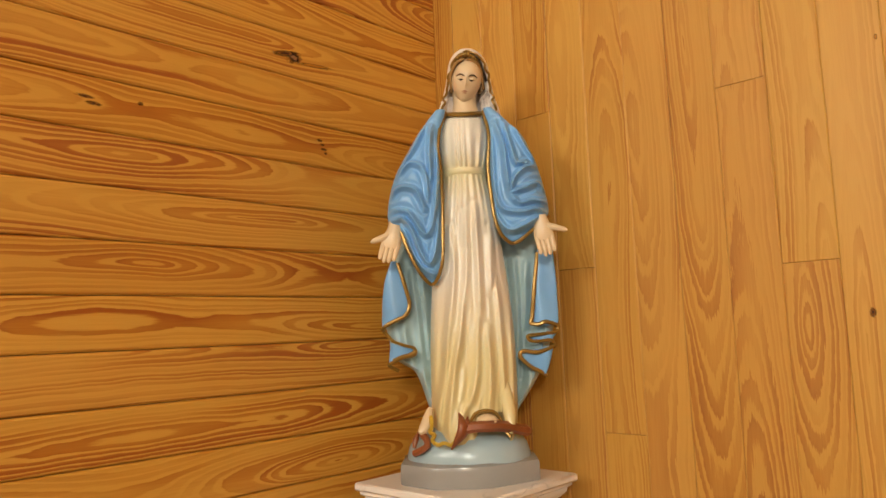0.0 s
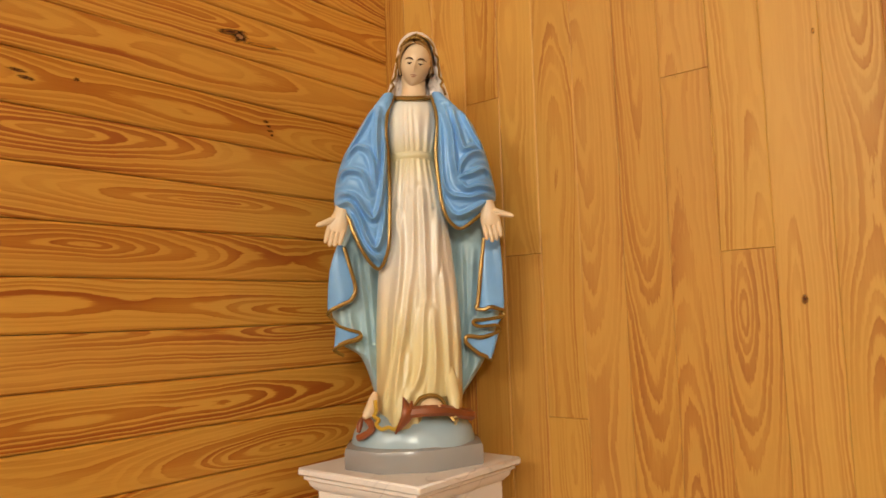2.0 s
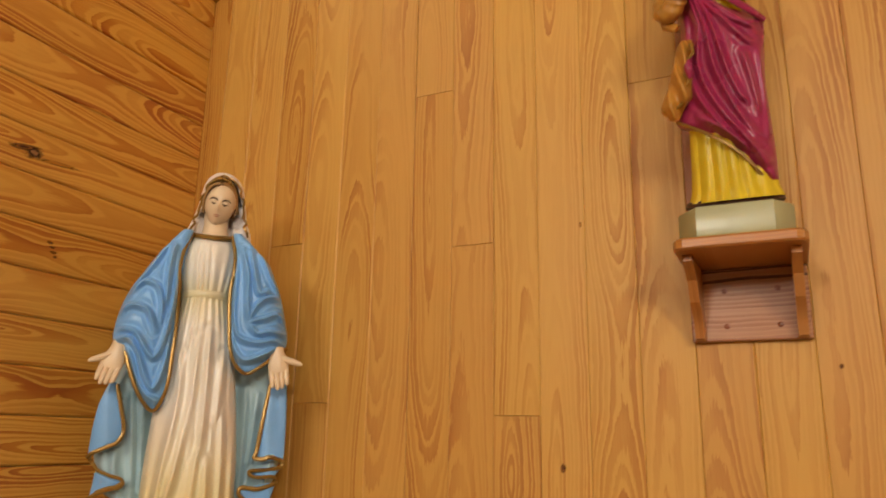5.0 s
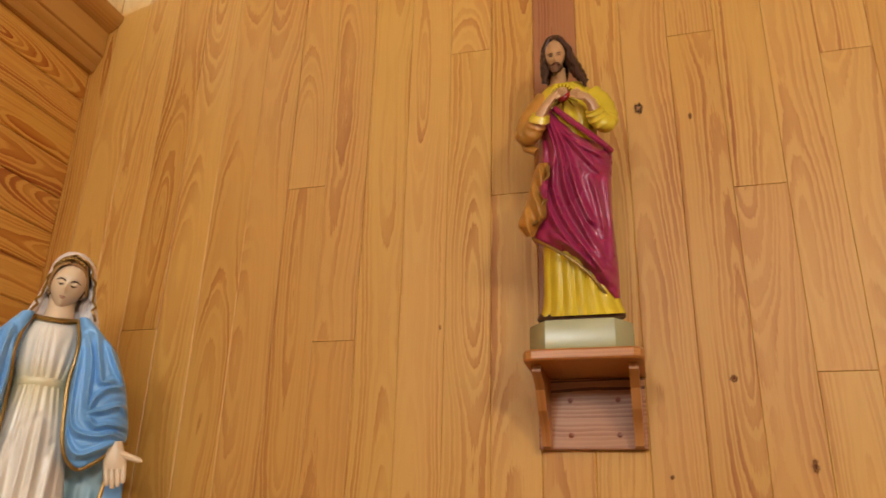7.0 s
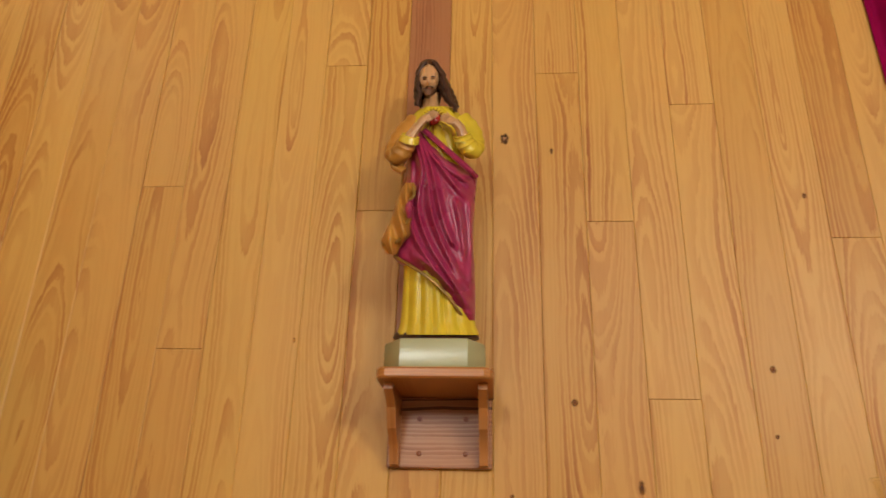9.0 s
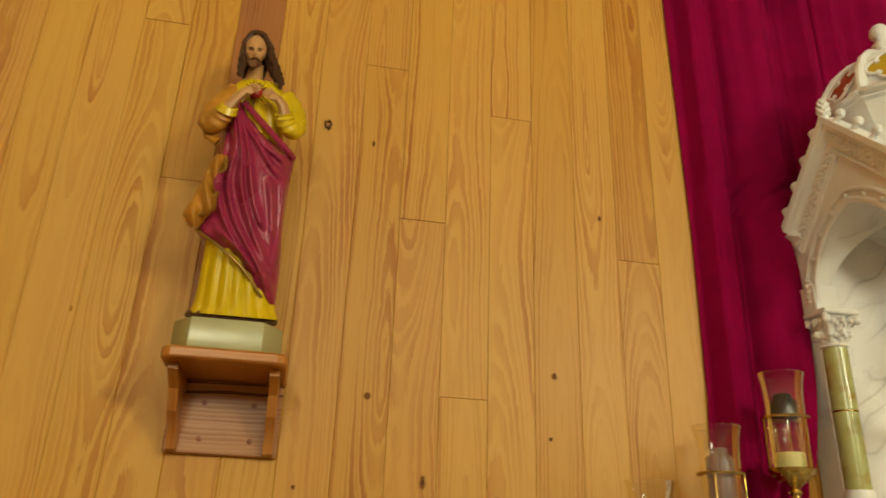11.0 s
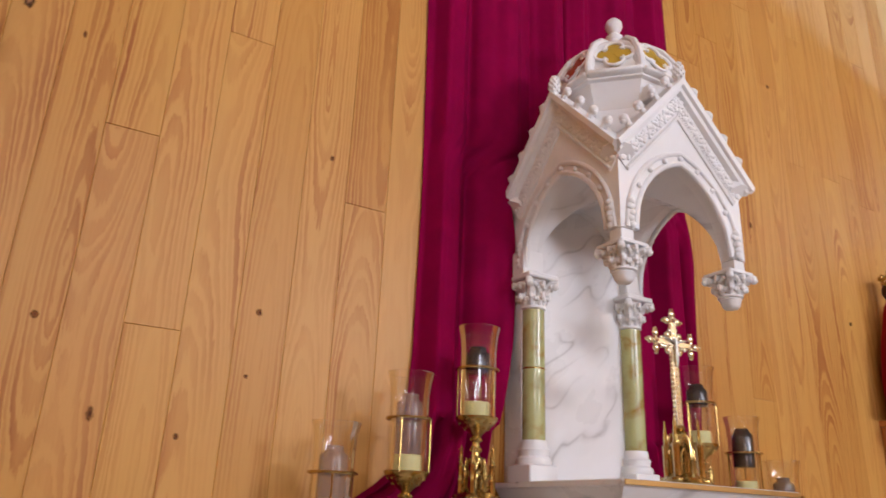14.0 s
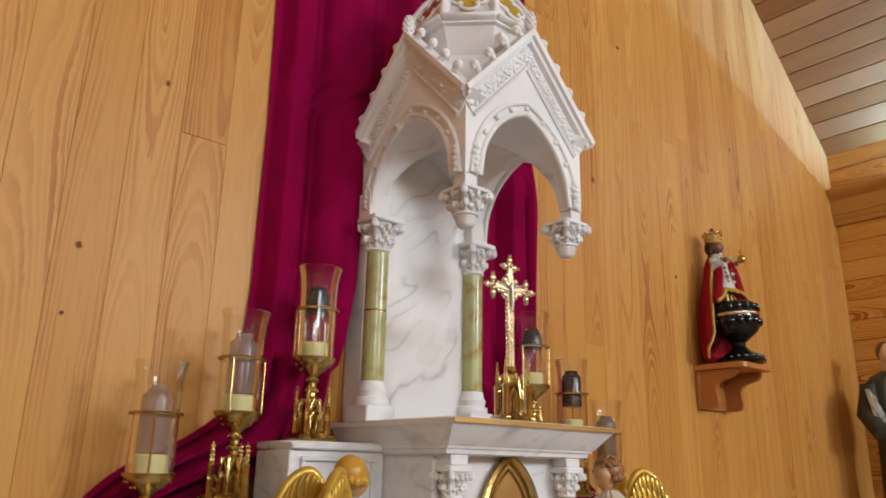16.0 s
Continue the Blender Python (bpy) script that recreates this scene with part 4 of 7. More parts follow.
    trim(b, [(0.077, -0.05, 1.045), (0.088, -0.076, 0.98), (0.088, -0.084, 0.93), (0.083, -0.082, 0.87), (0.088, -0.086, 0.79), (0.094, -0.09, 0.73), (0.107, -0.092, 0.685), (0.13, -0.082, 0.658), (0.15, -0.076, 0.653),
             (0.176, -0.088, 0.668), (0.205, -0.088, 0.692), (0.228, -0.084, 0.716), (0.25, -0.06, 0.727)], 0.0052)
    # open palms
    b.tube([(-0.185, -0.06, 0.725), (-0.192, -0.075, 0.695)], [0.024, 0.021], S_SKIN, 10, 0.7)
    palm(b, (-0.188, -0.085, 0.705), (-0.214, -0.098, 0.606), (-0.254, -0.105, 0.668), 0.028, S_SKIN)
    b.tube([(0.222, -0.06, 0.735), (0.226, -0.075, 0.705)], [0.024, 0.021], S_SKIN, 10, 0.7)
    palm(b, (0.224, -0.085, 0.715), (0.238, -0.098, 0.608), (0.293, -0.105, 0.680), 0.028, S_SKIN)
    # neck, head, hair, veil
    head_start = len(b.v)
    b.lathe([(0.046, 1.03), (0.042, 1.042), (0.037, 1.062), (0.034, 1.085), (0.036, 1.12)], S_SKIN, 24, c=(0.026, -0.014, 0))
    on = head(b, (0.033, -0.044, 1.146), 0.0435, 0.05, 0.071, S_SKIN, 14, 9)
    for s in (-1, 1):
        b.tube([on(s * 0.14, 0.15, 0.06), on(s * 0.30, 0.225, 0.07), on(s * 0.50, 0.235, 0.06), on(s * 0.72, 0.14, 0.05)], [0.0013, 0.0022, 0.0020, 0.0008], S_DARK, 6)
        b.ball(on(s * 0.37, 0.07, -0.07), (0.0095, 0.007, 0.0078), S_SKIN, 12, 8)
        b.tube([on(s * 0.18, 0.02, 0.035), on(s * 0.30, 0.0, 0.07), on(s * 0.44, 0.0, 0.06), on(s * 0.57, 0.03, 0.02)], [0.0009, 0.0018, 0.0018, 0.0009], S_DARK, 6)
        b.ball(on(s * 0.36, -0.02, 0.02), (0.0036, 0.003, 0.0026), S_DARK, 10, 7)
    b.tube([on(-0.2, -0.50, 0.06), on(-0.07, -0.48, 0.09), on(0, -0.49, 0.095), on(0.07, -0.48, 0.09), on(0.2, -0.50, 0.06)], [0.0008, 0.002, 0.0018, 0.002, 0.0008], S_LIP, 6)
    b.tube([on(-0.14, -0.545, 0.06), on(0, -0.56, 0.085), on(0.14, -0.545, 0.06)], [0.001, 0.0022, 0.001], S_LIP, 6)
    b.ball((0.034, -0.022, 1.188), (0.047, 0.052, 0.054), S_HAIR, 24, 16)
    # the veil's folds beside the neck
    for s in (-1, 1):
        for i in range(4):
            o = i / 3
            limb(b, [(0.037 + s * (0.058 - 0.003 * i), 0.004 + 0.012 * o, 1.160), (0.037 + s * (0.064 - 0.007 * i), 0.0 + 0.012 * o, 1.110), (0.037 + s * (0.076 - 0.010 * i), -0.004 + 0.012 * o, 1.065), (0.037 + s * (0.086 - 0.011 * i), -0.008 + 0.010 * o, 1.030)],
                 [0.006, 0.009, 0.011, 0.010], S_VEIL, 10)
    # hair parted in the middle, in wavy strands down to the jaw
    shell(b, [(1.12, 0.032, 0.048, 0.044), (1.16, 0.032, 0.051, 0.05), (1.19, 0.032, 0.050, 0.052), (1.218, 0.032, 0.043, 0.05), (1.236, 0.032, 0.026, 0.034)], S_HAIR,
          lambda h: max(0.0, -4 + 84 * math.sqrt(max(0.0, 1 - (max(h - 1.13, 0) / 0.094) ** 2))), y0=-0.026, rows=50)
    for s in (-1, 1):
        for i in range(5):
            o = i / 4
            pts = [(0.032 + s * (0.003 + 0.002 * i), -0.088 + 0.004 * i, 1.205 + 0.010 * o), (0.032 + s * (0.024 + 0.004 * o), -0.080 + 0.006 * i, 1.198 + 0.012 * o),
                   (0.032 + s * (0.041 + 0.003 * o), -0.062 + 0.006 * i, 1.175 + 0.012 * o), (0.032 + s * (0.046 + 0.004 * o), -0.048 + 0.006 * i, 1.148), (0.034 + s * (0.047 + 0.004 * o), -0.036 + 0.006 * i, 1.128)]
            trim(b, pts, 0.0036, S_HAIR)
    # a small gilt wreath over the brow
    for i in range(9):
        o = (i - 4) / 4
        b.ball((0.032 + 0.030 * o, -0.086 + 0.016 * o * o, 1.222 - 0.014 * o * o), (0.0062, 0.0050, 0.0048 + 0.002 * (i % 2)), GILT, 8, 6)

    def veil_gap(h):
        return max(0.0, -3 + 68 * math.sqrt(max(0.0, 1 - (max(h - 1.14, 0) / 0.098) ** 2)) + 4 * math.sin(h * 110))
    shell(b, [(1.03, 0.034, 0.094, 0.056), (1.06, 0.036, 0.086, 0.062), (1.10, 0.037, 0.075, 0.068), (1.15, 0.039, 0.066, 0.070), (1.20, 0.039, 0.060, 0.068), (1.235, 0.038, 0.049, 0.057), (1.258, 0.036, 0.028, 0.035), (1.265, 0.034, 0.008, 0.012)], S_VEIL,
          veil_gap, y0=-0.012, rows=60, wave=lambda t, h: 0.05 * math.sin(11 * t + 9 * h) * max(0.0, min(1.0, (1.2 - h) * 8)))
    veil_tab = [(1.03, 0.034, 0.094, 0.056), (1.06, 0.036, 0.086, 0.062), (1.10, 0.037, 0.075, 0.068), (1.15, 0.039, 0.066, 0.070), (1.20, 0.039, 0.060, 0.068), (1.235, 0.038, 0.049, 0.057), (1.258, 0.036, 0.028, 0.035)]
    for s in (-1, 1):
        pts = []
        for i in range(14):
            h = 1.05 + 0.191 * i / 13
            c, hw, d = spline(veil_tab, h)
            g = radians(veil_gap(h))
            pts.append((c + s * hw * math.sin(g) * (1.0 + 0.05 * math.sin(i * 2.6)), -0.014 - d * math.cos(g), h))
        trim(b, pts, 0.0036)
    # the crown of the head sits low under the veil
    b.v = b.v[:head_start] + [(x, y, z if z < 1.06 else 1.06 + (z - 1.06) * 0.90) for x, y, z in b.v[head_start:]]
    # foot, serpent and gilded hem
    b.ball((0.048, -0.130, 0.170), (0.031, 0.032, 0.021), S_SKIN, 18, 12)
    for i in range(4):
        b.ball((0.028 + 0.0130 * i, -0.156, 0.170 - 0.001 * i), (0.0078, 0.010, 0.009), S_SKIN, 9, 7)
    trim(b, [(-0.104, -0.092, 0.185), (-0.102, -0.112, 0.160), (-0.106, -0.124, 0.148), (-0.094, -0.136, 0.140), (-0.100, -0.142, 0.128), (-0.086, -0.150, 0.117), (-0.068, -0.154, 0.122), (-0.050, -0.154, 0.116), (-0.036, -0.150, 0.130), (-0.030, -0.142, 0.146)], 0.0056, BRIGHT_GILT)
    trim(b, [(0.002, -0.132, 0.172), (0.019, -0.134, 0.194), (0.046, -0.136, 0.201), (0.069, -0.134, 0.194), (0.083, -0.132, 0.176), (0.092, -0.134, 0.150), (0.108, -0.142, 0.130)], 0.0044)
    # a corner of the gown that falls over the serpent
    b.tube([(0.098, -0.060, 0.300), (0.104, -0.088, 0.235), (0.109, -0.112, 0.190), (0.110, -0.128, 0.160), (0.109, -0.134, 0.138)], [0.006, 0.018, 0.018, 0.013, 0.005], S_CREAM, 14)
    # the serpent lies over the globe and under the foot, its head raised
    trim(b, [(0.156, -0.070, 0.134), (0.150, -0.090, 0.140), (0.134, -0.110, 0.144), (0.105, -0.132, 0.154), (0.08, -0.150, 0.160), (0.04, -0.162, 0.162), (0.010, -0.166, 0.162), (-0.010, -0.168, 0.160)], 0.0150, S_SNAKE)
    b.tube([(-0.027, -0.160, 0.200), (-0.022, -0.168, 0.188), (-0.014, -0.173, 0.168), (-0.020, -0.176, 0.148), (-0.034, -0.174, 0.128), (-0.050, -0.168, 0.106)], [0.002, 0.009, 0.021, 0.019, 0.012, 0.002], S_SNAKE, 14, 0.6)
    b.tube([(-0.004, -0.166, 0.190), (-0.006, -0.170, 0.176), (-0.010, -0.172, 0.160)], [0.002, 0.009, 0.012], S_SNAKE, 10, 0.7)
    trim(b, [(-0.130, -0.086, 0.138), (-0.118, -0.102, 0.126), (-0.116, -0.110, 0.110), (-0.132, -0.108, 0.098), (-0.152, -0.094, 0.088)], 0.0100, S_SNAKE)
    b.tube([(-0.140, -0.080, 0.142), (-0.148, -0.090, 0.124), (-0.152, -0.094, 0.102)], [0.003, 0.009, 0.005], S_SNAKE, 10)
    b.tube([(-0.106, -0.060, 0.205), (-0.111, -0.070, 0.186), (-0.117, -0.082, 0.165), (-0.125, -0.092, 0.150), (-0.136, -0.098, 0.142)], [0.006, 0.013, 0.016, 0.015, 0.007], S_SKIN, 14)
    return solid("lady_statue", b, pose(-1.345, 1.84, 1.05, 0, 0, 41.7), "painted plaster statue in blue mantle and cream gown, open palms", "statue", smooth=42)


def heart_statue():
    b = Builder()
    base = [(-0.078, -0.085), (0.082, -0.085), (0.122, -0.03), (0.122, 0.08), (-0.122, 0.08), (-0.122, -0.03)]
    b.loft([[(x * s, y * s, z) for x, y in base] for s, z in ((0.99, 0.0), (1.0, 0.004), (1.0, 0.062), (0.985, 0.068))], S_OLIVE)
    base_count = len(b.v)
    b.lathe([(1.0, 0.066), (0.95, 0.078), (0.8, 0.086)], S_DARK, 26, sx=0.108, sy=0.07)
    gown = [(0.074, -0.1, 0.108, 0.075, 0.055), (0.10, -0.092, 0.098, 0.066, 0.055), (0.2, -0.088, 0.086, 0.06, 0.055), (0.35, -0.088, 0.078, 0.06, 0.055), (0.5, -0.082, 0.07, 0.058, 0.055),
            (0.6, -0.084, 0.062, 0.058, 0.055), (0.68, -0.09, 0.062, 0.058, 0.052), (0.72, -0.078, 0.046, 0.05, 0.048), (0.742, -0.055, 0.015, 0.035, 0.035)]
    drape(b, gown, S_YELLOW, 80, 90, 0, lambda s, h, x: (0.008 * crease(19 * s + 1.5 * math.sin(6 * h), 1.8) * min(1, (0.6 - h) * 4) if h < 0.58 else 0.005 * crease(14 * s + 40 * h, 1.5)))
    rose = [(0.112, 0.07, 0.097, 0.03, 0.03), (0.135, 0.05, 0.097, 0.055, 0.04), (0.18, 0.010, 0.097, 0.074, 0.06), (0.226, -0.034, 0.095, 0.082, 0.065), (0.255, -0.08, 0.094, 0.082, 0.065), (0.28, -0.114, 0.092, 0.082, 0.065),
            (0.36, -0.110, 0.090, 0.082, 0.066), (0.44, -0.100, 0.094, 0.082, 0.067), (0.49, -0.094, 0.098, 0.080, 0.066), (0.515, -0.092, 0.097, 0.078, 0.064), (0.54, -0.093, 0.074, 0.076, 0.062),
            (0.58, -0.094, 0.03, 0.072, 0.06), (0.62, -0.090, -0.01, 0.068, 0.052), (0.66, -0.082, -0.046, 0.057, 0.04), (0.68, -0.07, -0.056, 0.035, 0.03)]

    rose_ridges = fold_lines([((-0.078, 0.641), (-0.052, 0.533), (-0.060, 0.432), (-0.031, 0.332), (0.026, 0.235), (0.075, 0.155)), ((-0.067, 0.640), (-0.039, 0.532), (-0.022, 0.413), (0.013, 0.314), (0.055, 0.225)),
                              ((-0.056, 0.630), (-0.021, 0.531), (0.003, 0.411), (0.028, 0.337), (0.046, 0.310)), ((-0.030, 0.602), (0.018, 0.554), (0.080, 0.493)), ((-0.043, 0.605), (0.010, 0.535), (0.065, 0.455)),
                              ((-0.010, 0.573), (0.039, 0.527), (0.088, 0.510)), ((0.045, 0.441), (0.060, 0.359), (0.070, 0.280)), ((-0.080, 0.555), (-0.082, 0.467), (-0.072, 0.367), (-0.031, 0.280), (0.025, 0.205)),
                              ((-0.060, 0.290), (-0.003, 0.240), (0.040, 0.190)), ((0.080, 0.44), (0.086, 0.35), (0.088, 0.22))], 0.0078, 0.0125)

    def rose_fold(s, h, x):
        return rose_ridges(s, h, x) * min(1.0, 6 * (0.74 - h)) + 0.0012 * math.sin(150 * x + 60 * h)
    drape(b, rose, S_ROSE, 230, 240, 0, rose_fold)
    trim(b, [(-0.114, -0.03, 0.285), (-0.095, -0.056, 0.272), (-0.055, -0.072, 0.247), (-0.01, -0.074, 0.214), (0.03, -0.066, 0.172), (0.06, -0.05, 0.128), (0.082, -0.02, 0.11)], 0.0042)
    trim(b, [(-0.05, -0.062, 0.665), (-0.01, -0.072, 0.625), (0.035, -0.072, 0.58), (0.072, -0.06, 0.543), (0.096, -0.03, 0.515)], 0.009, S_ROSE)
    ochre = [(0.29, -0.136, -0.110, 0.015, 0.02), (0.32, -0.152, -0.094, 0.030, 0.03), (0.345, -0.146, -0.074, 0.040, 0.03), (0.38, -0.132, -0.070, 0.042, 0.03), (0.43, -0.118, -0.078, 0.040, 0.03), (0.48, -0.106, -0.064, 0.038, 0.03), (0.50, -0.095, -0.070, 0.02, 0.02)]
    drape(b, ochre, S_OCHRE, 60, 60, -0.05, lambda s, h, x: 0.011 * math.sin(70 * h + 3 * s + 60 * x))
    trim(b, [(-0.074, -0.078, 0.488), (-0.07, -0.09, 0.462), (-0.088, -0.09, 0.44), (-0.09, -0.088, 0.41), (-0.083, -0.085, 0.39), (-0.1, -0.08, 0.36), (-0.103, -0.076, 0.33), (-0.14, -0.06, 0.318), (-0.148, -0.05, 0.326)], 0.0045)
    b.tube([(-0.085, -0.085, 0.45), (-0.082, -0.092, 0.42), (-0.08, -0.088, 0.395)], [0.008, 0.012, 0.006], S_ROSE, 8)
    # arms and sleeves
    limb(b, [(-0.07, 0.0, 0.70), (-0.108, -0.015, 0.65), (-0.128, -0.035, 0.60), (-0.118, -0.055, 0.585), (-0.10, -0.07, 0.615), (-0.088, -0.08, 0.645)], [0.028, 0.029, 0.029, 0.030, 0.028, 0.026], S_OCHRE, 20)
    b.tube([(-0.092, -0.078, 0.628), (-0.086, -0.084, 0.648)], [0.0305, 0.026], S_YELLOW, 14)
    b.tube([(-0.135, -0.03, 0.575), (-0.125, -0.045, 0.55), (-0.10, -0.055, 0.535)], [0.010, 0.014, 0.012], S_OCHRE, 10)
    b.tube([(-0.09, -0.082, 0.64), (-0.07, -0.092, 0.675), (-0.05, -0.096, 0.702)], [0.017, 0.014, 0.013], S_TAN, 10)
    palm(b, (-0.058, -0.097, 0.694), (-0.012, -0.096, 0.724), (-0.034, -0.1, 0.726), 0.014, S_TAN)
    limb(b, [(0.048, 0.0, 0.70), (0.078, -0.012, 0.66), (0.090, -0.032, 0.615), (0.084, -0.058, 0.600), (0.066, -0.07, 0.62), (0.056, -0.078, 0.648)], [0.03, 0.031, 0.030, 0.029, 0.027, 0.024], S_YELLOW, 20)
    b.tube([(0.06, -0.078, 0.64), (0.05, -0.088, 0.672), (0.034, -0.094, 0.692)], [0.016, 0.014, 0.013], S_TAN, 10)
    palm(b, (0.04, -0.094, 0.687), (-0.006, -0.096, 0.71), (0.012, -0.1, 0.722), 0.014, S_TAN)
    b.ball((-0.024, -0.062, 0.702), (0.02, 0.014, 0.022), S_HEART)
    for i in range(9):
        a = math.pi * (0.1 + 0.8 * i / 8)
        b.tube([(-0.024 + 0.018 * math.cos(a), -0.058, 0.702 + 0.02 * math.sin(a)), (-0.024 + 0.034 * math.cos(a), -0.056, 0.702 + 0.035 * math.sin(a))], [0.004, 0.001], GOLD, 5)
    for i in range(7):
        a = math.pi * (1.15 + 0.7 * i / 6)
        b.tube([(-0.024 + 0.02 * math.cos(a), -0.056, 0.70 + 0.02 * math.sin(a)), (-0.024 + 0.045 * math.cos(a), -0.06, 0.70 + 0.05 * math.sin(a))], [0.003, 0.001], GOLD, 5)
    # neck, head, beard, hair
    b.lathe([(0.036, 0.72), (0.022, 0.745), (0.02, 0.79)], S_TAN, 16, c=(-0.034, -0.004, 0))
    on = head(b, (-0.042, -0.018, 0.836), 0.0305, 0.038, 0.053, S_TAN, 6, -4)
    for s in (-1, 1):
        b.tube([on(s * 0.15, 0.17, 0.07), on(s * 0.38, 0.22, 0.07), on(s * 0.66, 0.14, 0.05)], [0.0011, 0.0017, 0.0008], S_DARK, 6)
        b.tube([on(s * 0.2, 0.05, 0.03), on(s * 0.38, 0.065, 0.05), on(s * 0.56, 0.04, 0.03)], [0.0008, 0.0018, 0.0008], S_DARK, 6)
        b.tube([on(s * 0.04, -0.40, 0.13), on(s * 0.2, -0.43, 0.10), on(s * 0.36, -0.56, 0.05)], [0.0022, 0.0028, 0.0026], S_BEARD, 7)
    b.ball((-0.043, -0.016, 0.796), (0.0235, 0.0335, 0.021), S_BEARD, 20, 14)
    b.tube([(-0.042, -0.048, 0.800), (-0.042, -0.050, 0.785), (-0.042, -0.040, 0.770)], [0.012, 0.012, 0.004], S_BEARD, 10)
    b.tube([on(-0.2, -0.52, 0.07), on(0, -0.53, 0.12), on(0.2, -0.52, 0.07)], [0.001, 0.0026, 0.001], S_LIP, 6)
    b.ball((-0.040, 0.016, 0.80), (0.036, 0.026, 0.078), S_DARK, 20, 14)
    limb(b, [(-0.020, -0.002, 0.872), (-0.008, -0.004, 0.838), (0.006, -0.008, 0.800), (0.024, -0.014, 0.762), (0.042, -0.018, 0.735)], [0.013, 0.016, 0.019, 0.017, 0.008], S_DARK, 14)
    limb(b, [(-0.062, -0.002, 0.872), (-0.070, -0.006, 0.835), (-0.072, -0.012, 0.79), (-0.074, -0.020, 0.745)], [0.011, 0.012, 0.012, 0.006], S_DARK, 14)
    b.ball((-0.042, 0.007, 0.866), (0.0345, 0.0425, 0.040), S_DARK, 22, 16)
    # wavy locks from the parting down to the shoulders
    for s, q in ((-1, 0.000), (1, 0.010)):
        for i in range(8):
            o = 0.0075 * (i - 2.2)
            pts = []
            for k in range(12):
                t = k / 11
                r = 0.008 + 0.022 * min(1.0, t * 3.2) ** 0.7 + q * t * t * 1.6 - 0.004 * t
                wv = 0.0045 * math.sin(22 * t + 1.3 * i) * min(1.0, 2.5 * t)
                pts.append((-0.042 + s * (r + wv) + (0.040 * t ** 1.6 if s > 0 else 0.0), -0.030 + 0.020 * min(1.0, 3 * t) + o * min(1.0, 0.25 + 2 * t) - 0.018 * t * t, 0.898 - 0.004 * i * (1 - t) - (0.166 + 0.012 * s - 0.004 * i) * t ** 1.25))
            b.tube(pts, [0.0055 + 0.0030 * math.sin(math.pi * min(1.0, 0.2 + 0.75 * k / 11)) for k in range(11)] + [0.003], S_DARK, 7)
    # parts before the middle plane shrink towards the eye point, fitted to the camera's view
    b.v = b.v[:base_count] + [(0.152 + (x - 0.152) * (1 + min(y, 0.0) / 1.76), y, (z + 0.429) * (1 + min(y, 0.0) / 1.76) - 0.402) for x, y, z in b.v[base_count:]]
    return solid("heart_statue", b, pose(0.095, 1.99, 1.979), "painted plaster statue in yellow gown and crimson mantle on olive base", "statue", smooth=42)


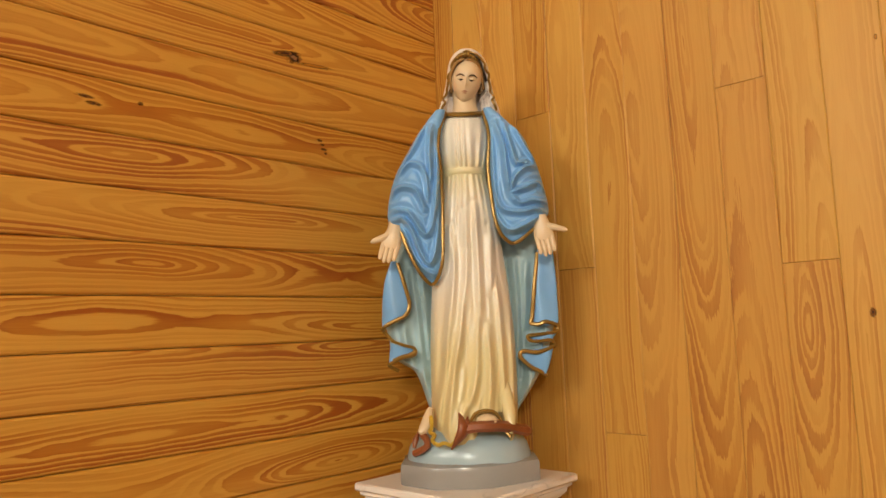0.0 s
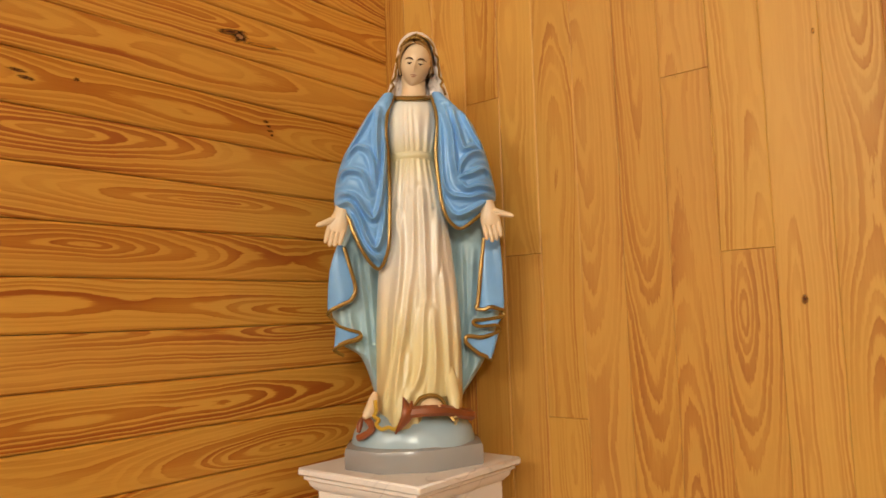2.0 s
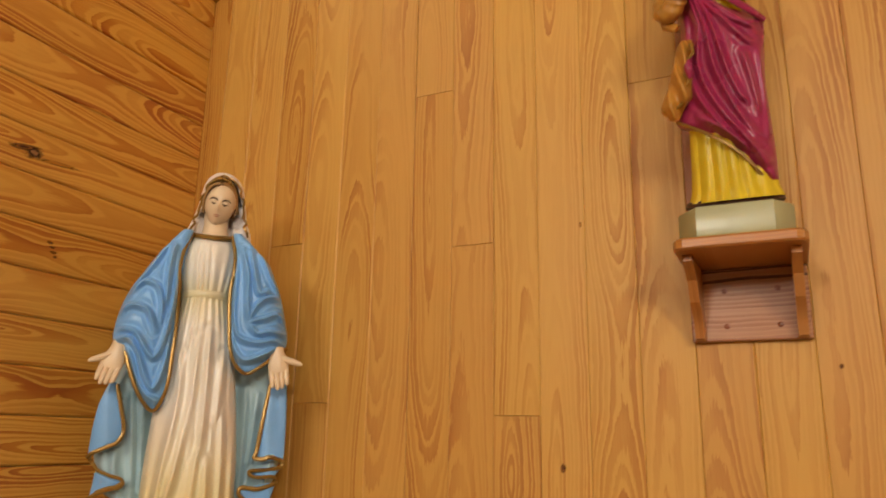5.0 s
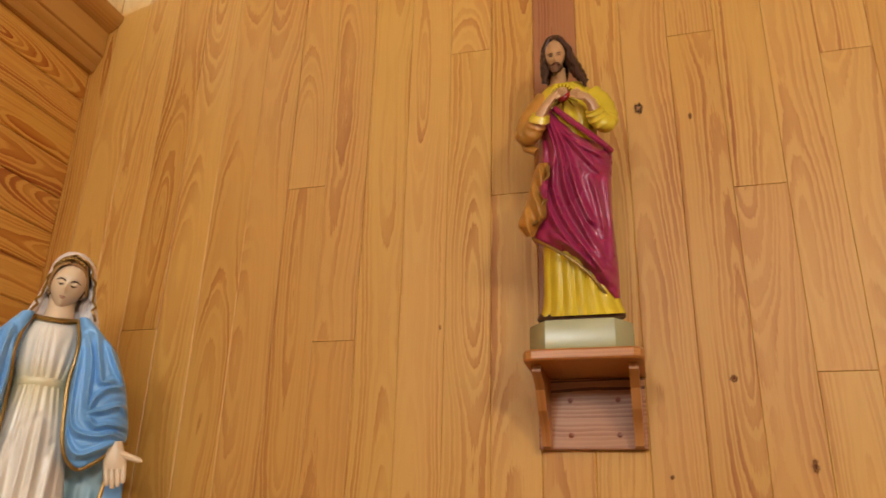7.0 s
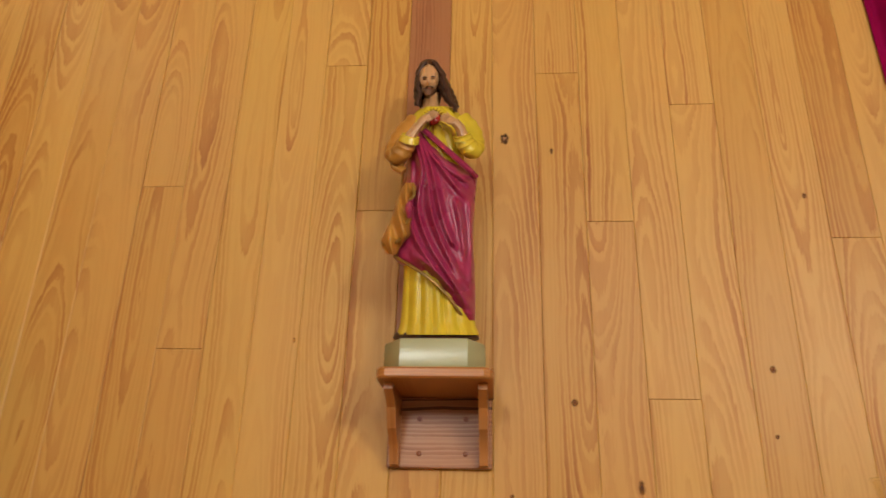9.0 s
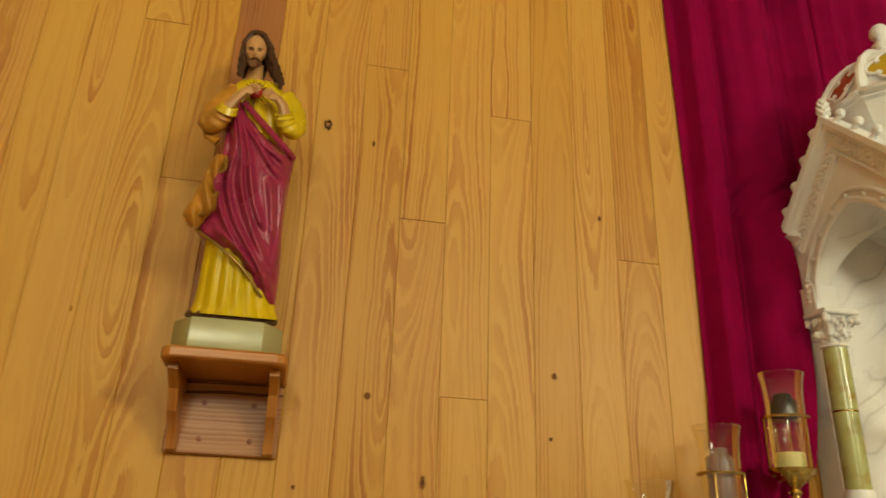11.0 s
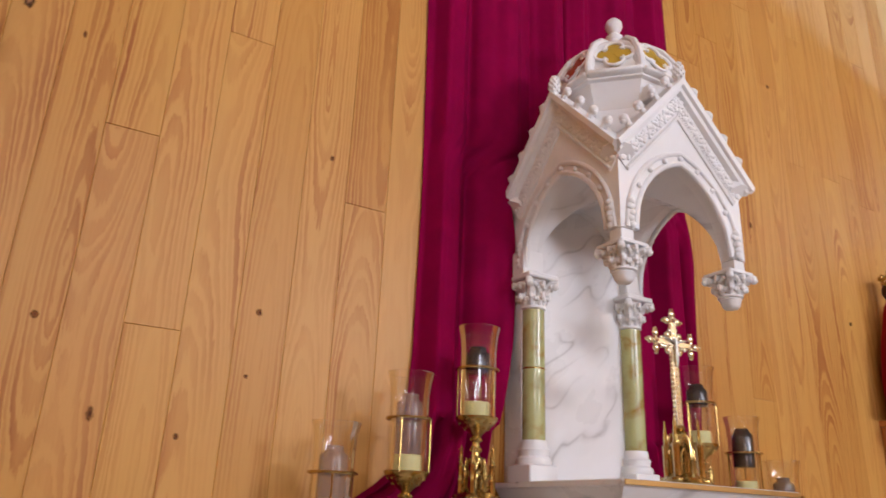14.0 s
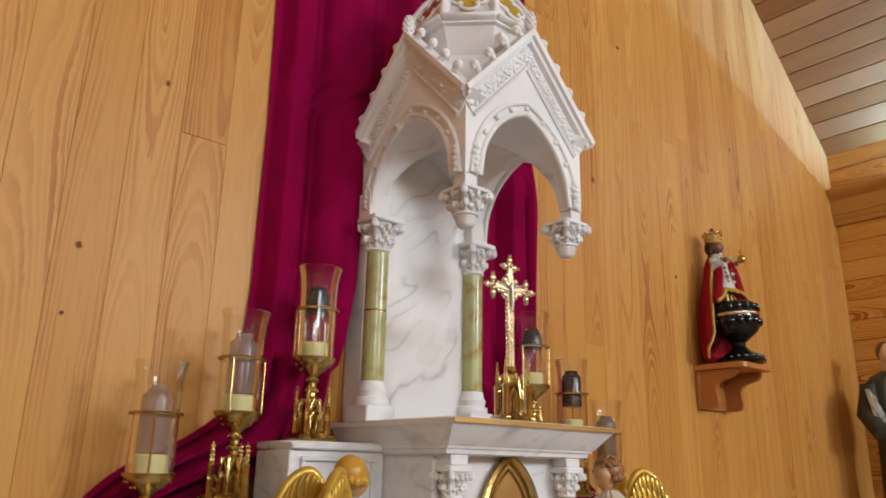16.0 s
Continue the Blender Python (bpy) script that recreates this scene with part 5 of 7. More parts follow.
def infant_statue():
    b = Builder()
    # goblet-shaped black stand with two rows of bosses
    b.lathe([(0.118, 0.0), (0.12, 0.008), (0.108, 0.022), (0.082, 0.040), (0.05, 0.062), (0.034, 0.08), (0.036, 0.096), (0.07, 0.122), (0.104, 0.146), (0.118, 0.172), (0.122, 0.222), (0.116, 0.27), (0.098, 0.286), (0.03, 0.29)], BLACK, 28, c=(0.004, -0.042, 0), sx=0.93, sy=0.93)
    for i in range(18):
        a = 2 * math.pi * i / 18
        for r, z, q in ((0.116, 0.188, 0.018), (0.114, 0.256, 0.017)):
            b.ball((0.004 + 0.93 * r * math.cos(a), -0.042 + 0.93 * r * math.sin(a), z), (q, q, q * 1.1), BLACK, 8, 6)
        b.ball((0.004 + 0.093 * math.cos(a), -0.042 + 0.093 * math.sin(a), 0.022), (0.016, 0.016, 0.010), BLACK, 7, 5)
    b.lathe([(0.1215, 0.216), (0.1255, 0.221), (0.1255, 0.225), (0.1215, 0.230)], PALE_GOLD, 28, c=(0.004, -0.042, 0), sx=0.93, sy=0.93)
    for s in (-1, 1):
        b.tube([(s * 0.018, -0.03, 0.286), (s * 0.02, -0.034, 0.32), (s * 0.02, -0.03, 0.37)], [0.014, 0.012, 0.016], GILT, 10)
    robe = [(0.352, -0.066, 0.064, 0.07, 0.05), (0.37, -0.064, 0.062, 0.066, 0.05), (0.42, -0.05, 0.05, 0.054, 0.045), (0.48, -0.04, 0.042, 0.045, 0.04), (0.525, -0.04, 0.04, 0.036, 0.035), (0.55, -0.02, 0.02, 0.02, 0.02)]
    drape(b, robe, S_LACE, 36, 60, 0, lambda s, h, x: 0.006 * crease(18 * s, 1.5) + 0.0015 * math.sin(260 * h) * math.sin(40 * s))
    trim(b, [(-0.066, -0.035, 0.356), (-0.035, -0.064, 0.350), (0, -0.074, 0.348), (0.035, -0.064, 0.350), (0.064, -0.035, 0.356)], 0.011, S_GILTCLOTH)
    cape = [(0.022, 0.0, 0.150, 0.088), (0.05, 0.0, 0.158, 0.10), (0.14, 0.0, 0.146, 0.11), (0.25, 0.0, 0.126, 0.1), (0.35, 0.0, 0.106, 0.085), (0.44, 0.0, 0.078, 0.064), (0.51, 0.0, 0.056, 0.048), (0.55, 0.0, 0.03, 0.03)]
    def cape_gap(h):
        return 84 + 26 * max(0.0, (0.12 - h) / 0.10) - 60 * max(0.0, h - 0.40)

    def cape_wave(th, h):
        return 0.05 * math.sin(9 * th) * min(1.0, (0.56 - h) * 3)
    shell(b, cape, S_CAPE, cape_gap, y0=0.005, wave=cape_wave, rows=50, cols=60)
    for s in (-1, 1):
        pts = []
        for i in range(15):
            h = 0.026 + 0.515 * i / 14
            c, wd, dp = spline(cape, h)
            th = -math.pi / 2 + s * radians(cape_gap(h))
            k = 1 + cape_wave(-math.pi / 2 + radians(cape_gap(h)) if s > 0 else 1.5 * math.pi - radians(cape_gap(h)), h)
            pts.append((c + wd * k * math.cos(th), 0.003 + dp * k * math.sin(th), h))
        trim(b, pts, 0.0065, S_GILTCLOTH)
    # the front fold of the cape over one arm
    drape(b, [(0.318, 0.075, 0.128, 0.016, 0.02), (0.34, 0.05, 0.124, 0.02, 0.02), (0.40, 0.036, 0.092, 0.024, 0.02), (0.46, 0.026, 0.064, 0.022, 0.02), (0.50, 0.022, 0.045, 0.014, 0.01)], S_CAPE, 20, 28, -0.05, lambda s, h, x: 0.004 * math.sin(8 * s))
    trim(b, [(0.045, -0.072, 0.352), (0.075, -0.078, 0.338), (0.10, -0.076, 0.326), (0.128, -0.06, 0.322)], 0.009, S_GILTCLOTH)
    # and the flap that hangs beside the robe on the other side
    drape(b, [(0.285, -0.132, -0.100, 0.012, 0.02), (0.32, -0.122, -0.076, 0.016, 0.02), (0.38, -0.096, -0.060, 0.018, 0.02), (0.44, -0.072, -0.050, 0.016, 0.02), (0.50, -0.048, -0.036, 0.010, 0.01)], S_CAPE, 20, 28, -0.035, lambda s, h, x: 0.004 * math.sin(7 * s))
    trim(b, [(-0.058, -0.058, 0.352), (-0.076, -0.058, 0.332), (-0.098, -0.055, 0.305), (-0.128, -0.044, 0.284)], 0.009, S_GILTCLOTH)
    for s in (-1, 1):
        b.tube([(s * 0.035, 0, 0.515), (s * 0.06, -0.02, 0.475), (s * 0.052, -0.06, 0.488)], [0.022, 0.024, 0.016], S_LACE, 10)
        b.ball((s * 0.05, -0.074, 0.496), 0.013, S_BROWN)
        for q in range(7):
            b.ball((s * (0.046 - 0.004 * q), -0.05 - 0.002 * q, 0.53 - 0.022 * q), (0.009, 0.008, 0.009), GILT if q % 2 else S_LACE, 7, 5)
    b.ball((0.058, -0.10, 0.512), 0.021, GOLD)
    b.tube([(0.058, -0.10, 0.53), (0.058, -0.10, 0.56)], 0.003, GOLD)
    b.tube([(0.048, -0.10, 0.55), (0.068, -0.10, 0.55)], 0.003, GOLD)
    head(b, (0, -0.01, 0.582), 0.031, 0.034, 0.04, S_BROWN)
    b.ball((-0.004, 0.012, 0.588), (0.038, 0.034, 0.046), S_DARK)
    for s in (-1, 1):
        limb(b, [(s * 0.030, 0.004, 0.590), (s * 0.034, 0.006, 0.560), (s * 0.032, 0.008, 0.535)], [0.010, 0.012, 0.006], S_DARK, 10)
    b.lathe([(0.034, 0.606), (0.038, 0.612), (0.034, 0.626), (0.040, 0.646), (0.026, 0.664), (0.006, 0.670)], S_GILTCLOTH, 18)
    for i in range(9):
        a = 2 * math.pi * i / 9
        b.ball((0.042 * math.cos(a), 0.042 * math.sin(a), 0.655), (0.009, 0.009, 0.012), GOLD, 7, 5)
        b.ball((0.038 * math.cos(a + 0.3), 0.038 * math.sin(a + 0.3), 0.63), 0.007, PALE_GOLD, 6, 4)
    b.ball((0, 0, 0.680), 0.012, S_DARK, 8, 6)
    return solid("infant_statue", b, pose(3.82, 2.02, 2.022, -4, 0, 0), "small crowned statue in red cape and white robe, black stand", "statue", smooth=42)


def friar_statue():
    b = Builder()
    b.lathe([(1.0, 0.0), (1.0, 0.05), (0.92, 0.06)], S_GREY, 8, sx=0.19, sy=0.18)
    habit = [(0.06, -0.14, 0.14, 0.12, 0.1), (0.3, -0.13, 0.13, 0.11, 0.1), (0.7, -0.12, 0.12, 0.1, 0.09), (0.95, -0.15, 0.15, 0.1, 0.09), (1.02, -0.13, 0.13, 0.08, 0.08), (1.07, -0.05, 0.05, 0.05, 0.05)]
    drape(b, habit, S_HABIT, 60, 70, 0, lambda s, h, x: 0.012 * crease(15 * s + 2 * math.sin(4 * h), 1.7))
    for s in (-1, 1):
        b.tube([(s * 0.13, 0, 0.98), (s * 0.17, -0.02, 0.82), (s * 0.15, -0.09, 0.72), (s * 0.08, -0.12, 0.74)], [0.05, 0.06, 0.055, 0.04], S_HABIT, 14)
        b.ball((s * 0.05, -0.125, 0.75), (0.03, 0.02, 0.025), S_SKIN)
    # a white ruffled cloth hanging over the arm
    drape(b, [(0.73, -0.150, -0.115, 0.010, 0.010), (0.77, -0.172, -0.108, 0.018, 0.012), (0.84, -0.182, -0.126, 0.020, 0.012), (0.90, -0.194, -0.150, 0.016, 0.012), (0.955, -0.204, -0.180, 0.008, 0.008)], S_LACE, 40, 40, -0.085,
          lambda s, h, x: 0.007 * math.sin(9 * s + 90 * h) + 0.005 * math.sin(140 * h))
    b.lathe([(0.03, 1.05), (0.03, 1.12)], S_SKIN, 14)
    head(b, (0, -0.01, 1.165), 0.05, 0.055, 0.07, S_SKIN)
    b.ball((0, 0.012, 1.185), (0.055, 0.055, 0.062), S_BROWN)
    return solid("friar_statue", b, pose(5.29, 1.84, 1.05, 0, 0, -42), "painted plaster statue of a figure in a grey-green habit", "statue", smooth=42)


def corner_pedestal(x, y, label):
    t = thing("corner_pedestal", pose(x, y, 0), label, "pedestal", "corner pedestals")
    b = Builder()
    b.box((-0.228, -0.222, 1.028), (0.228, 0.222, 1.05), PEDESTAL, 0.005)
    part("top_slab", b, t)
    b = Builder()
    rings = []
    for w, z in ((0.212, 1.0285), (0.212, 1.018), (0.203, 1.012), (0.2, 1.0), (0.192, 0.992), (0.187, 0.986)):
        rings.append([(-w, -w, z), (w, -w, z), (w, w, z), (-w, w, z)])
    b.loft(rings, PEDESTAL)
    part("moulding", b, t)
    part("shaft", Builder().box((-0.185, -0.185, 0.12), (0.185, 0.185, 0.987), PEDESTAL, 0.004), t)
    part("plinth", Builder().box((-0.23, -0.23, 0), (0.23, 0.23, 0.121), PEDESTAL, 0.006), t)
    return t


corner_pedestal(-1.36, 1.835, "white painted corner pedestal with fine cracks")
corner_pedestal(5.295, 1.835, "white painted corner pedestal under the statue in a habit")
lady_statue()
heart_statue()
infant_statue()
friar_statue()

# ---- altar, tabernacle and canopy ----
altar = thing("altar", pose(XC, 0, 0), "white veined marble altar block behind the sanctuary", "altar")
part("altar_body", Builder().box((-0.95, 1.45, 0), (0.95, 2.05, 1.06), MARBLE, 0.006), altar)
part("altar_top", Builder().box((-1.05, 1.38, 1.06), (1.05, 2.06, 1.12), MARBLE, 0.008), altar)

for side in (-1, 1):
    shelf = thing("altar_shelf", pose(XC, 0, 0), "stepped white marble side shelf beside the tabernacle", "altar shelf", "altar side shelves")
    def span(a, c):
        return (min(side * a, side * c), max(side * a, side * c))
    for lo, hi, top, y in ((0.252, 0.533, 1.59, 1.90), (0.534, 0.735, 1.437, 1.90), (0.736, 0.94, 1.292 if side < 0 else 1.318, 1.90)):
        x0, x1 = span(lo, hi)
        b = Builder().box((x0, y, 1.121), (x1, 2.07, top - 0.022), MARBLE, 0.003)
        part("block", b, shelf)
        e0, e1 = (x0 - 0.0, x1 + 0.0)
        part("shelf_slab", Builder().box((e0, y - 0.012, top - 0.0215), (e1, 2.075, top), MARBLE, 0.005), shelf)
        if hi < 0.6:
            fr = Builder()
            for a, c, d, e in ((x0 + 0.03, x1 - 0.03, top - 0.048, top - 0.036), (x0 + 0.03, x1 - 0.03, 1.15, 1.162), (x0 + 0.03, x0 + 0.042, 1.162, top - 0.048), (x1 - 0.042, x1 - 0.03, 1.162, top - 0.048)):
                fr.box((a, y - 0.010, d), (c, y + 0.004, e), MARBLE, 0.004)
            part("panel_moulding", fr, shelf)

tab = thing("tabernacle", pose(XC, 0, 0), "white veined marble tabernacle with a pointed golden door", "tabernacle")
part("body", Builder().box((-0.25, 1.70, 1.121), (0.25, 2.08, 1.572), MARBLE, 0.004), tab)
b = Builder()
rings = []
for x, y, z in ((0.254, 1.697, 1.562), (0.260, 1.645, 1.563), (0.264, 1.636, 1.566), (0.264, 1.634, 1.576), (0.270, 1.626, 1.578), (0.271, 1.622, 1.584), (0.274, 1.616, 1.587), (0.299, 1.574, 1.629), (0.300, 1.572, 1.631)):
    rings.append([(-x, y, z), (x, y, z), (x, 2.085, z), (-x, 2.085, z)])
part("cornice", b.loft(rings, MARBLE), tab, smooth=20)
part("top_slab", Builder().box((-0.307, 1.566, 1.631), (0.307, 2.10, 1.648), MARBLE, 0.003), tab)
part("gold_edge", Builder().box((-0.305, 1.561, 1.634), (0.305, 1.5655, 1.646), BRONZE_DOOR, 0.001), tab, "thin gilt strip")
# pointed door with a raised frame
pts = [(0.098 * (1 - 2 * i / 20), 1.405 + arch_z(0.098 * (1 - 2 * i / 20), 0.098, 0.155)) for i in range(21)]
door = part("door", Builder().prism(pts + [(-0.098, 1.15), (0.098, 1.15)], 1.688, 1.6995, BRONZE_DOOR), tab, "satin gold pointed door")
path = [(0.098, 1.681, 1.15)] + [(x, 1.681, z) for x, z in pts] + [(-0.098, 1.681, 1.15)]
part("door_frame", Builder().tube(path, 0.012, GOLD, 8), door, "gilt pointed frame")
path = [(0.08, 1.684, 1.17)] + [(x * 0.78, 1.684, z - 0.03) for x, z in pts] + [(-0.08, 1.684, 1.17)]
part("door_bead", Builder().tube(path, 0.0035, GOLD, 6), door)
def leafy(b, c, r, z0, z1, mat=None):
    """A foliate capital: a flared bell with two tiers of curling leaves, larger ones under the corners of the abacus."""
    mat = mat or WHITE
    H = z1 - z0
    b.lathe([(r * 0.66, z0), (r * 0.78, z0 + H * 0.05), (r * 0.76, z0 + H * 0.11), (r * 0.62, z0 + H * 0.16), (r * 0.62, z0 + H * 0.6), (r * 0.9, z1)], mat, 16, (c[0], c[1], 0))
    rg = random.Random(int(1000 * abs(c[0] + 3 * c[1] + 7 * z0)))
    for t, n, turn, foot, tip, reach in ((0, 8, 0.0, 0.14, 0.5, 0.98), (1, 4, math.pi / 4, 0.3, 0.92, 1.5), (2, 4, 0.0, 0.4, 0.88, 1.08)):
        foot, tip = z0 + H * foot, z0 + H * tip
        for i in range(n):
            a = turn + 2 * math.pi * i / n + rg.uniform(-0.06, 0.06)
            ca, sa = math.cos(a), math.sin(a)
            out = r * reach * rg.uniform(0.96, 1.04)
            fat = 1.45 if t == 1 else 1.0
            pts = [(r * 0.58, foot), (r * 0.68, foot + (tip - foot) * 0.55), (out * 0.84, tip), (out, tip - H * 0.02), (out * 1.02, tip - H * 0.13), (out * 0.9, tip - H * 0.18)]
            b.tube([(c[0] + q * ca, c[1] + q * sa, z) for q, z in pts], [r * q * fat for q in (0.15, 0.19, 0.17, 0.15, 0.12, 0.06)], mat, 8)
            b.ball((c[0] + out * 0.96 * ca, c[1] + out * 0.96 * sa, tip - H * 0.12), r * 0.17 * fat, mat, 8, 6)
            for sd in (-1, 1):
                a2 = a + sd * 0.3
                b.ball((c[0] + out * 0.82 * math.cos(a2), c[1] + out * 0.82 * math.sin(a2), tip - H * 0.16), (r * 0.13, r * 0.13, r * 0.17), mat, 6, 5)
    return b


for s in (-1, 1):
    c = (s * 0.212, 1.672, 0)
    col = part("small_column", Builder().lathe([(0.028, 1.121), (0.028, 1.14), (0.02, 1.15), (0.02, 1.462)], ONYX, 18, c), tab, "slim green onyx shaft")
    b = leafy(Builder(), c, 0.033, 1.460, 1.524)
    b.box((c[0] - 0.036, c[1] - 0.036, 1.522), (c[0] + 0.036, c[1] + 0.03, 1.54), WHITE, 0.004)
    b.box((c[0] - 0.028, c[1] - 0.028, 1.54), (c[0] + 0.028, c[1] + 0.03, 1.568), MARBLE, 0.002)
    part("capital", b, col, "white leafy capital")

# the canopy stands on the tabernacle
CY, HALF, WALLS = 1.845, 0.262, 0.240
can = thing("tabernacle_canopy", pose(XC, CY, 0), "white gothic canopy with crocketed gables, pendants and a small dome", "canopy")
part("back_panel", Builder().box((-0.232, 0.212, 1.649), (0.232, 0.302, 2.62), MARBLE, 0.004), can, "white marble back panel with grey veins")
W_ARCH, SPRING, RISE = 0.192, 2.285, 0.250


for s in (-1, 1):
    c = (s * 0.198, 0.20, 0)
    col = part("column", Builder().lathe([(0.034, 1.768), (0.034, 2.156)], ONYX, 24, c), can, "green and amber onyx shaft")
    # no ring belongs here: a gilt line imitates a golden reflection on this shaft
    if s < 0:
        part("ring", Builder().lathe([(0.0338, 1.974), (0.0350, 1.9755), (0.0350, 1.9785), (0.0338, 1.980)], GOLD, 24, c), col, "thin gilt line in place of a golden reflection")
    part("base", Builder().lathe([(0.05, 1.70), (0.052, 1.708), (0.05, 1.718), (0.042, 1.724), (0.044, 1.735), (0.046, 1.742), (0.04, 1.748), (0.037, 1.769)], WHITE, 24, c), col, "white turned base")
    part("block", Builder().box((c[0] - 0.05, c[1] - 0.05, 1.648), (c[0] + 0.05, c[1] + 0.06, 1.701), WHITE, 0.004), col)
    b = leafy(Builder(), c, 0.049, 2.156, 2.25)
    b.box((c[0] - 0.057, c[1] - 0.057, 2.249), (c[0] + 0.057, c[1] + 0.045, 2.266), WHITE, 0.004)
    b.box((c[0] - 0.038 + s * 0.014, c[1] - 0.02, 2.265), (c[0] + 0.038 + s * 0.014, c[1] + 0.066, 2.345), WHITE, 0.003)
    part("capital", b, col, "white leafy capital")
    # hanging pendant at the front corner
    p = (s * 0.205, -0.205, 0)
    b = Builder().lathe([(0.006, 2.140), (0.018, 2.143), (0.025, 2.151), (0.028, 2.163), (0.031, 2.168), (0.027, 2.174)], WHITE, 18, p)
    leafy(b, p, 0.046, 2.171, 2.240)
    b.box((p[0] - 0.049, p[1] - 0.049, 2.238), (p[0] + 0.049, p[1] + 0.049, 2.249), WHITE, 0.004)
    x0, x1 = sorted((s * 0.1935, s * 0.2385))
    b.box((x0, -0.2385, 2.249), (x1, -0.1935, 2.2845), WHITE, 0.002)
    part("pendant", b, can, "white hanging leafy pendant")

# vault inside
b = Builder()
n = 96
grid = []
for i in range(n + 1):
    for j in range(n + 1):
        x, y = -0.228 + 0.456 * i / n, -0.228 + 0.456 * j / n
        grid.append((x, y, SPRING + max(arch_z(x, W_ARCH, RISE) if abs(x) < W_ARCH else 0, arch_z(y, W_ARCH, RISE) if abs(y) < W_ARCH else 0)))
b.add(grid, [(i * (n + 1) + j, (i + 1) * (n + 1) + j, (i + 1) * (n + 1) + j + 1, i * (n + 1) + j + 1) for i in range(n) for j in range(n)], MARBLE)
part("vault", b, can, "veined marble vault")

# gables on four sides; local frame: x across, face towards -y
EAVE_Z, APEX = 2.481, 2.794
for q, turn in enumerate((0, 90, -90, 180)):
    m = pose(0, 0, 0, 0, 0, turn)
    g = Builder()
    inner = [(W_ARCH * (1 - 2 * i / 28), SPRING + arch_z(W_ARCH * (1 - 2 * i / 28), W_ARCH, RISE)) for i in range(29)]
    hw = WALLS if turn in (0, 180) else WALLS - 0.0455
    ez = EAVE_Z + (APEX - 0.04 - EAVE_Z) * (WALLS - hw) / WALLS
    outer = [(-hw, SPRING), (-hw, ez), (0, APEX - 0.04), (hw, ez), (hw, SPRING)]
    g.prism(outer + inner, -WALLS, -WALLS + 0.045, WHITE)
    gable_part = part("gable", g.shift(m), can, "white pointed gable panel", smooth=25)
    # moulded arch with a hollow and small bosses
    a = Builder()
    for k, (dw, y, r) in enumerate(((0.028, -WALLS - 0.002, 0.0075), (-0.002, -WALLS + 0.002, 0.009))):
        w = W_ARCH + dw - (0.0 if dw > 0 else 0.004)
        a.tube([((w) * (1 - 2 * i / 36), y, SPRING + 0.002 + arch_z(w * (1 - 2 * i / 36), w, RISE + dw)) for i in range(37)], r, WHITE, 8)
    for i in range(9):
        x = (W_ARCH + 0.013) * math.cos(math.pi * (0.09 + 0.82 * i / 8))
        z = SPRING + arch_z(x, W_ARCH + 0.013, RISE + 0.013)
        a.ball((x, -WALLS - 0.004, z), (0.009, 0.007, 0.009), WHITE, 8, 5)
    for s in (-1, 1):
        for i in range(5):
            a.ball((s * (W_ARCH + 0.013 + 0.004 * (i % 2)), -WALLS - 0.006, SPRING + 0.01 + 0.017 * i), (0.012, 0.01, 0.011), WHITE, 8, 5)
    part("arch_moulding", a.shift(m), gable_part)
    # raking mouldings, leafy band and crockets
    for s in (-1, 1):
        rk = Builder()
        lo, hi = Vector((s * (HALF + 0.006), 0, EAVE_Z + 0.03)), Vector((0, 0, APEX + 0.004))
        d = (hi - lo)
        ln = d.length
        d.normalize()
        nrm = Vector((-d.z * s, 0, d.x * s)) * -1
        if nrm.z < 0:
            nrm = -nrm
        def at(t, o, y):
            p = lo + d * (t * ln) + nrm * o
            return (p.x, y, p.z)
        F = -WALLS
        prof = [(-0.082, F + 0.01), (-0.082, F - 0.006), (-0.074, F - 0.010), (-0.068, F - 0.004), (-0.026, F - 0.008), (-0.022, F - 0.024), (-0.013, F - 0.028),
                (-0.010, F - 0.038), (0.006, F - 0.040), (0.008, F + 0.02), (-0.012, F + 0.045), (-0.08, F + 0.045)]
        rings = []
        for t in (0.0, 1.0):
            ring = []
            for o, y in prof:
                p = Vector(at(t, o, y))
                if t == 1.0:
                    p = Vector((0, y, APEX + 0.004 + o * math.hypot(1, (hi.z - lo.z) / abs(lo.x)) ))
                ring.append(tuple(p))
            rings.append(ring)
        rk.loft(rings, WHITE)
        rg = random.Random(7 + q * 2 + s)
        # running leaf scroll in the hollow of the moulding
        for i in range(38):
            t = 0.03 + 0.94 * i / 38
            y = -WALLS - 0.006
            w = 0.010 * math.sin(i * 1.9)
            rk.ball(at(t, -0.046 + w, y), (0.0105 * rg.uniform(0.8, 1.2), 0.008, 0.0085 * rg.uniform(0.8, 1.2)), WHITE, 7, 5)
            rk.ball(at(t + 0.012, -0.046 - w * 1.3, y), (0.0075 * rg.uniform(0.8, 1.2), 0.0065, 0.0075), WHITE, 6, 4)
        for i in range(46):
            rk.ball(at(0.02 + 0.96 * i / 46, -0.072, -WALLS - 0.010), (0.0035, 0.0035, 0.0035), WHITE, 5, 4)
        rake = part("raking_moulding", rk.shift(m), gable_part, smooth=35)
        # round buds on short stems along the cap
        for i in range(4):
            t = 0.24 + 0.212 * i
            cr = Builder()
            p = Vector(at(t, 0.005, -WALLS - 0.020))
            cr.tube([p - nrm * 0.006, p + nrm * 0.010, p + nrm * 0.020], [0.0115, 0.0085, 0.010], WHITE, 8)
            e = p + nrm * 0.027 - d * 0.003
            cr.ball(e, (0.0145, 0.0140, 0.0140), WHITE, 12, 8)
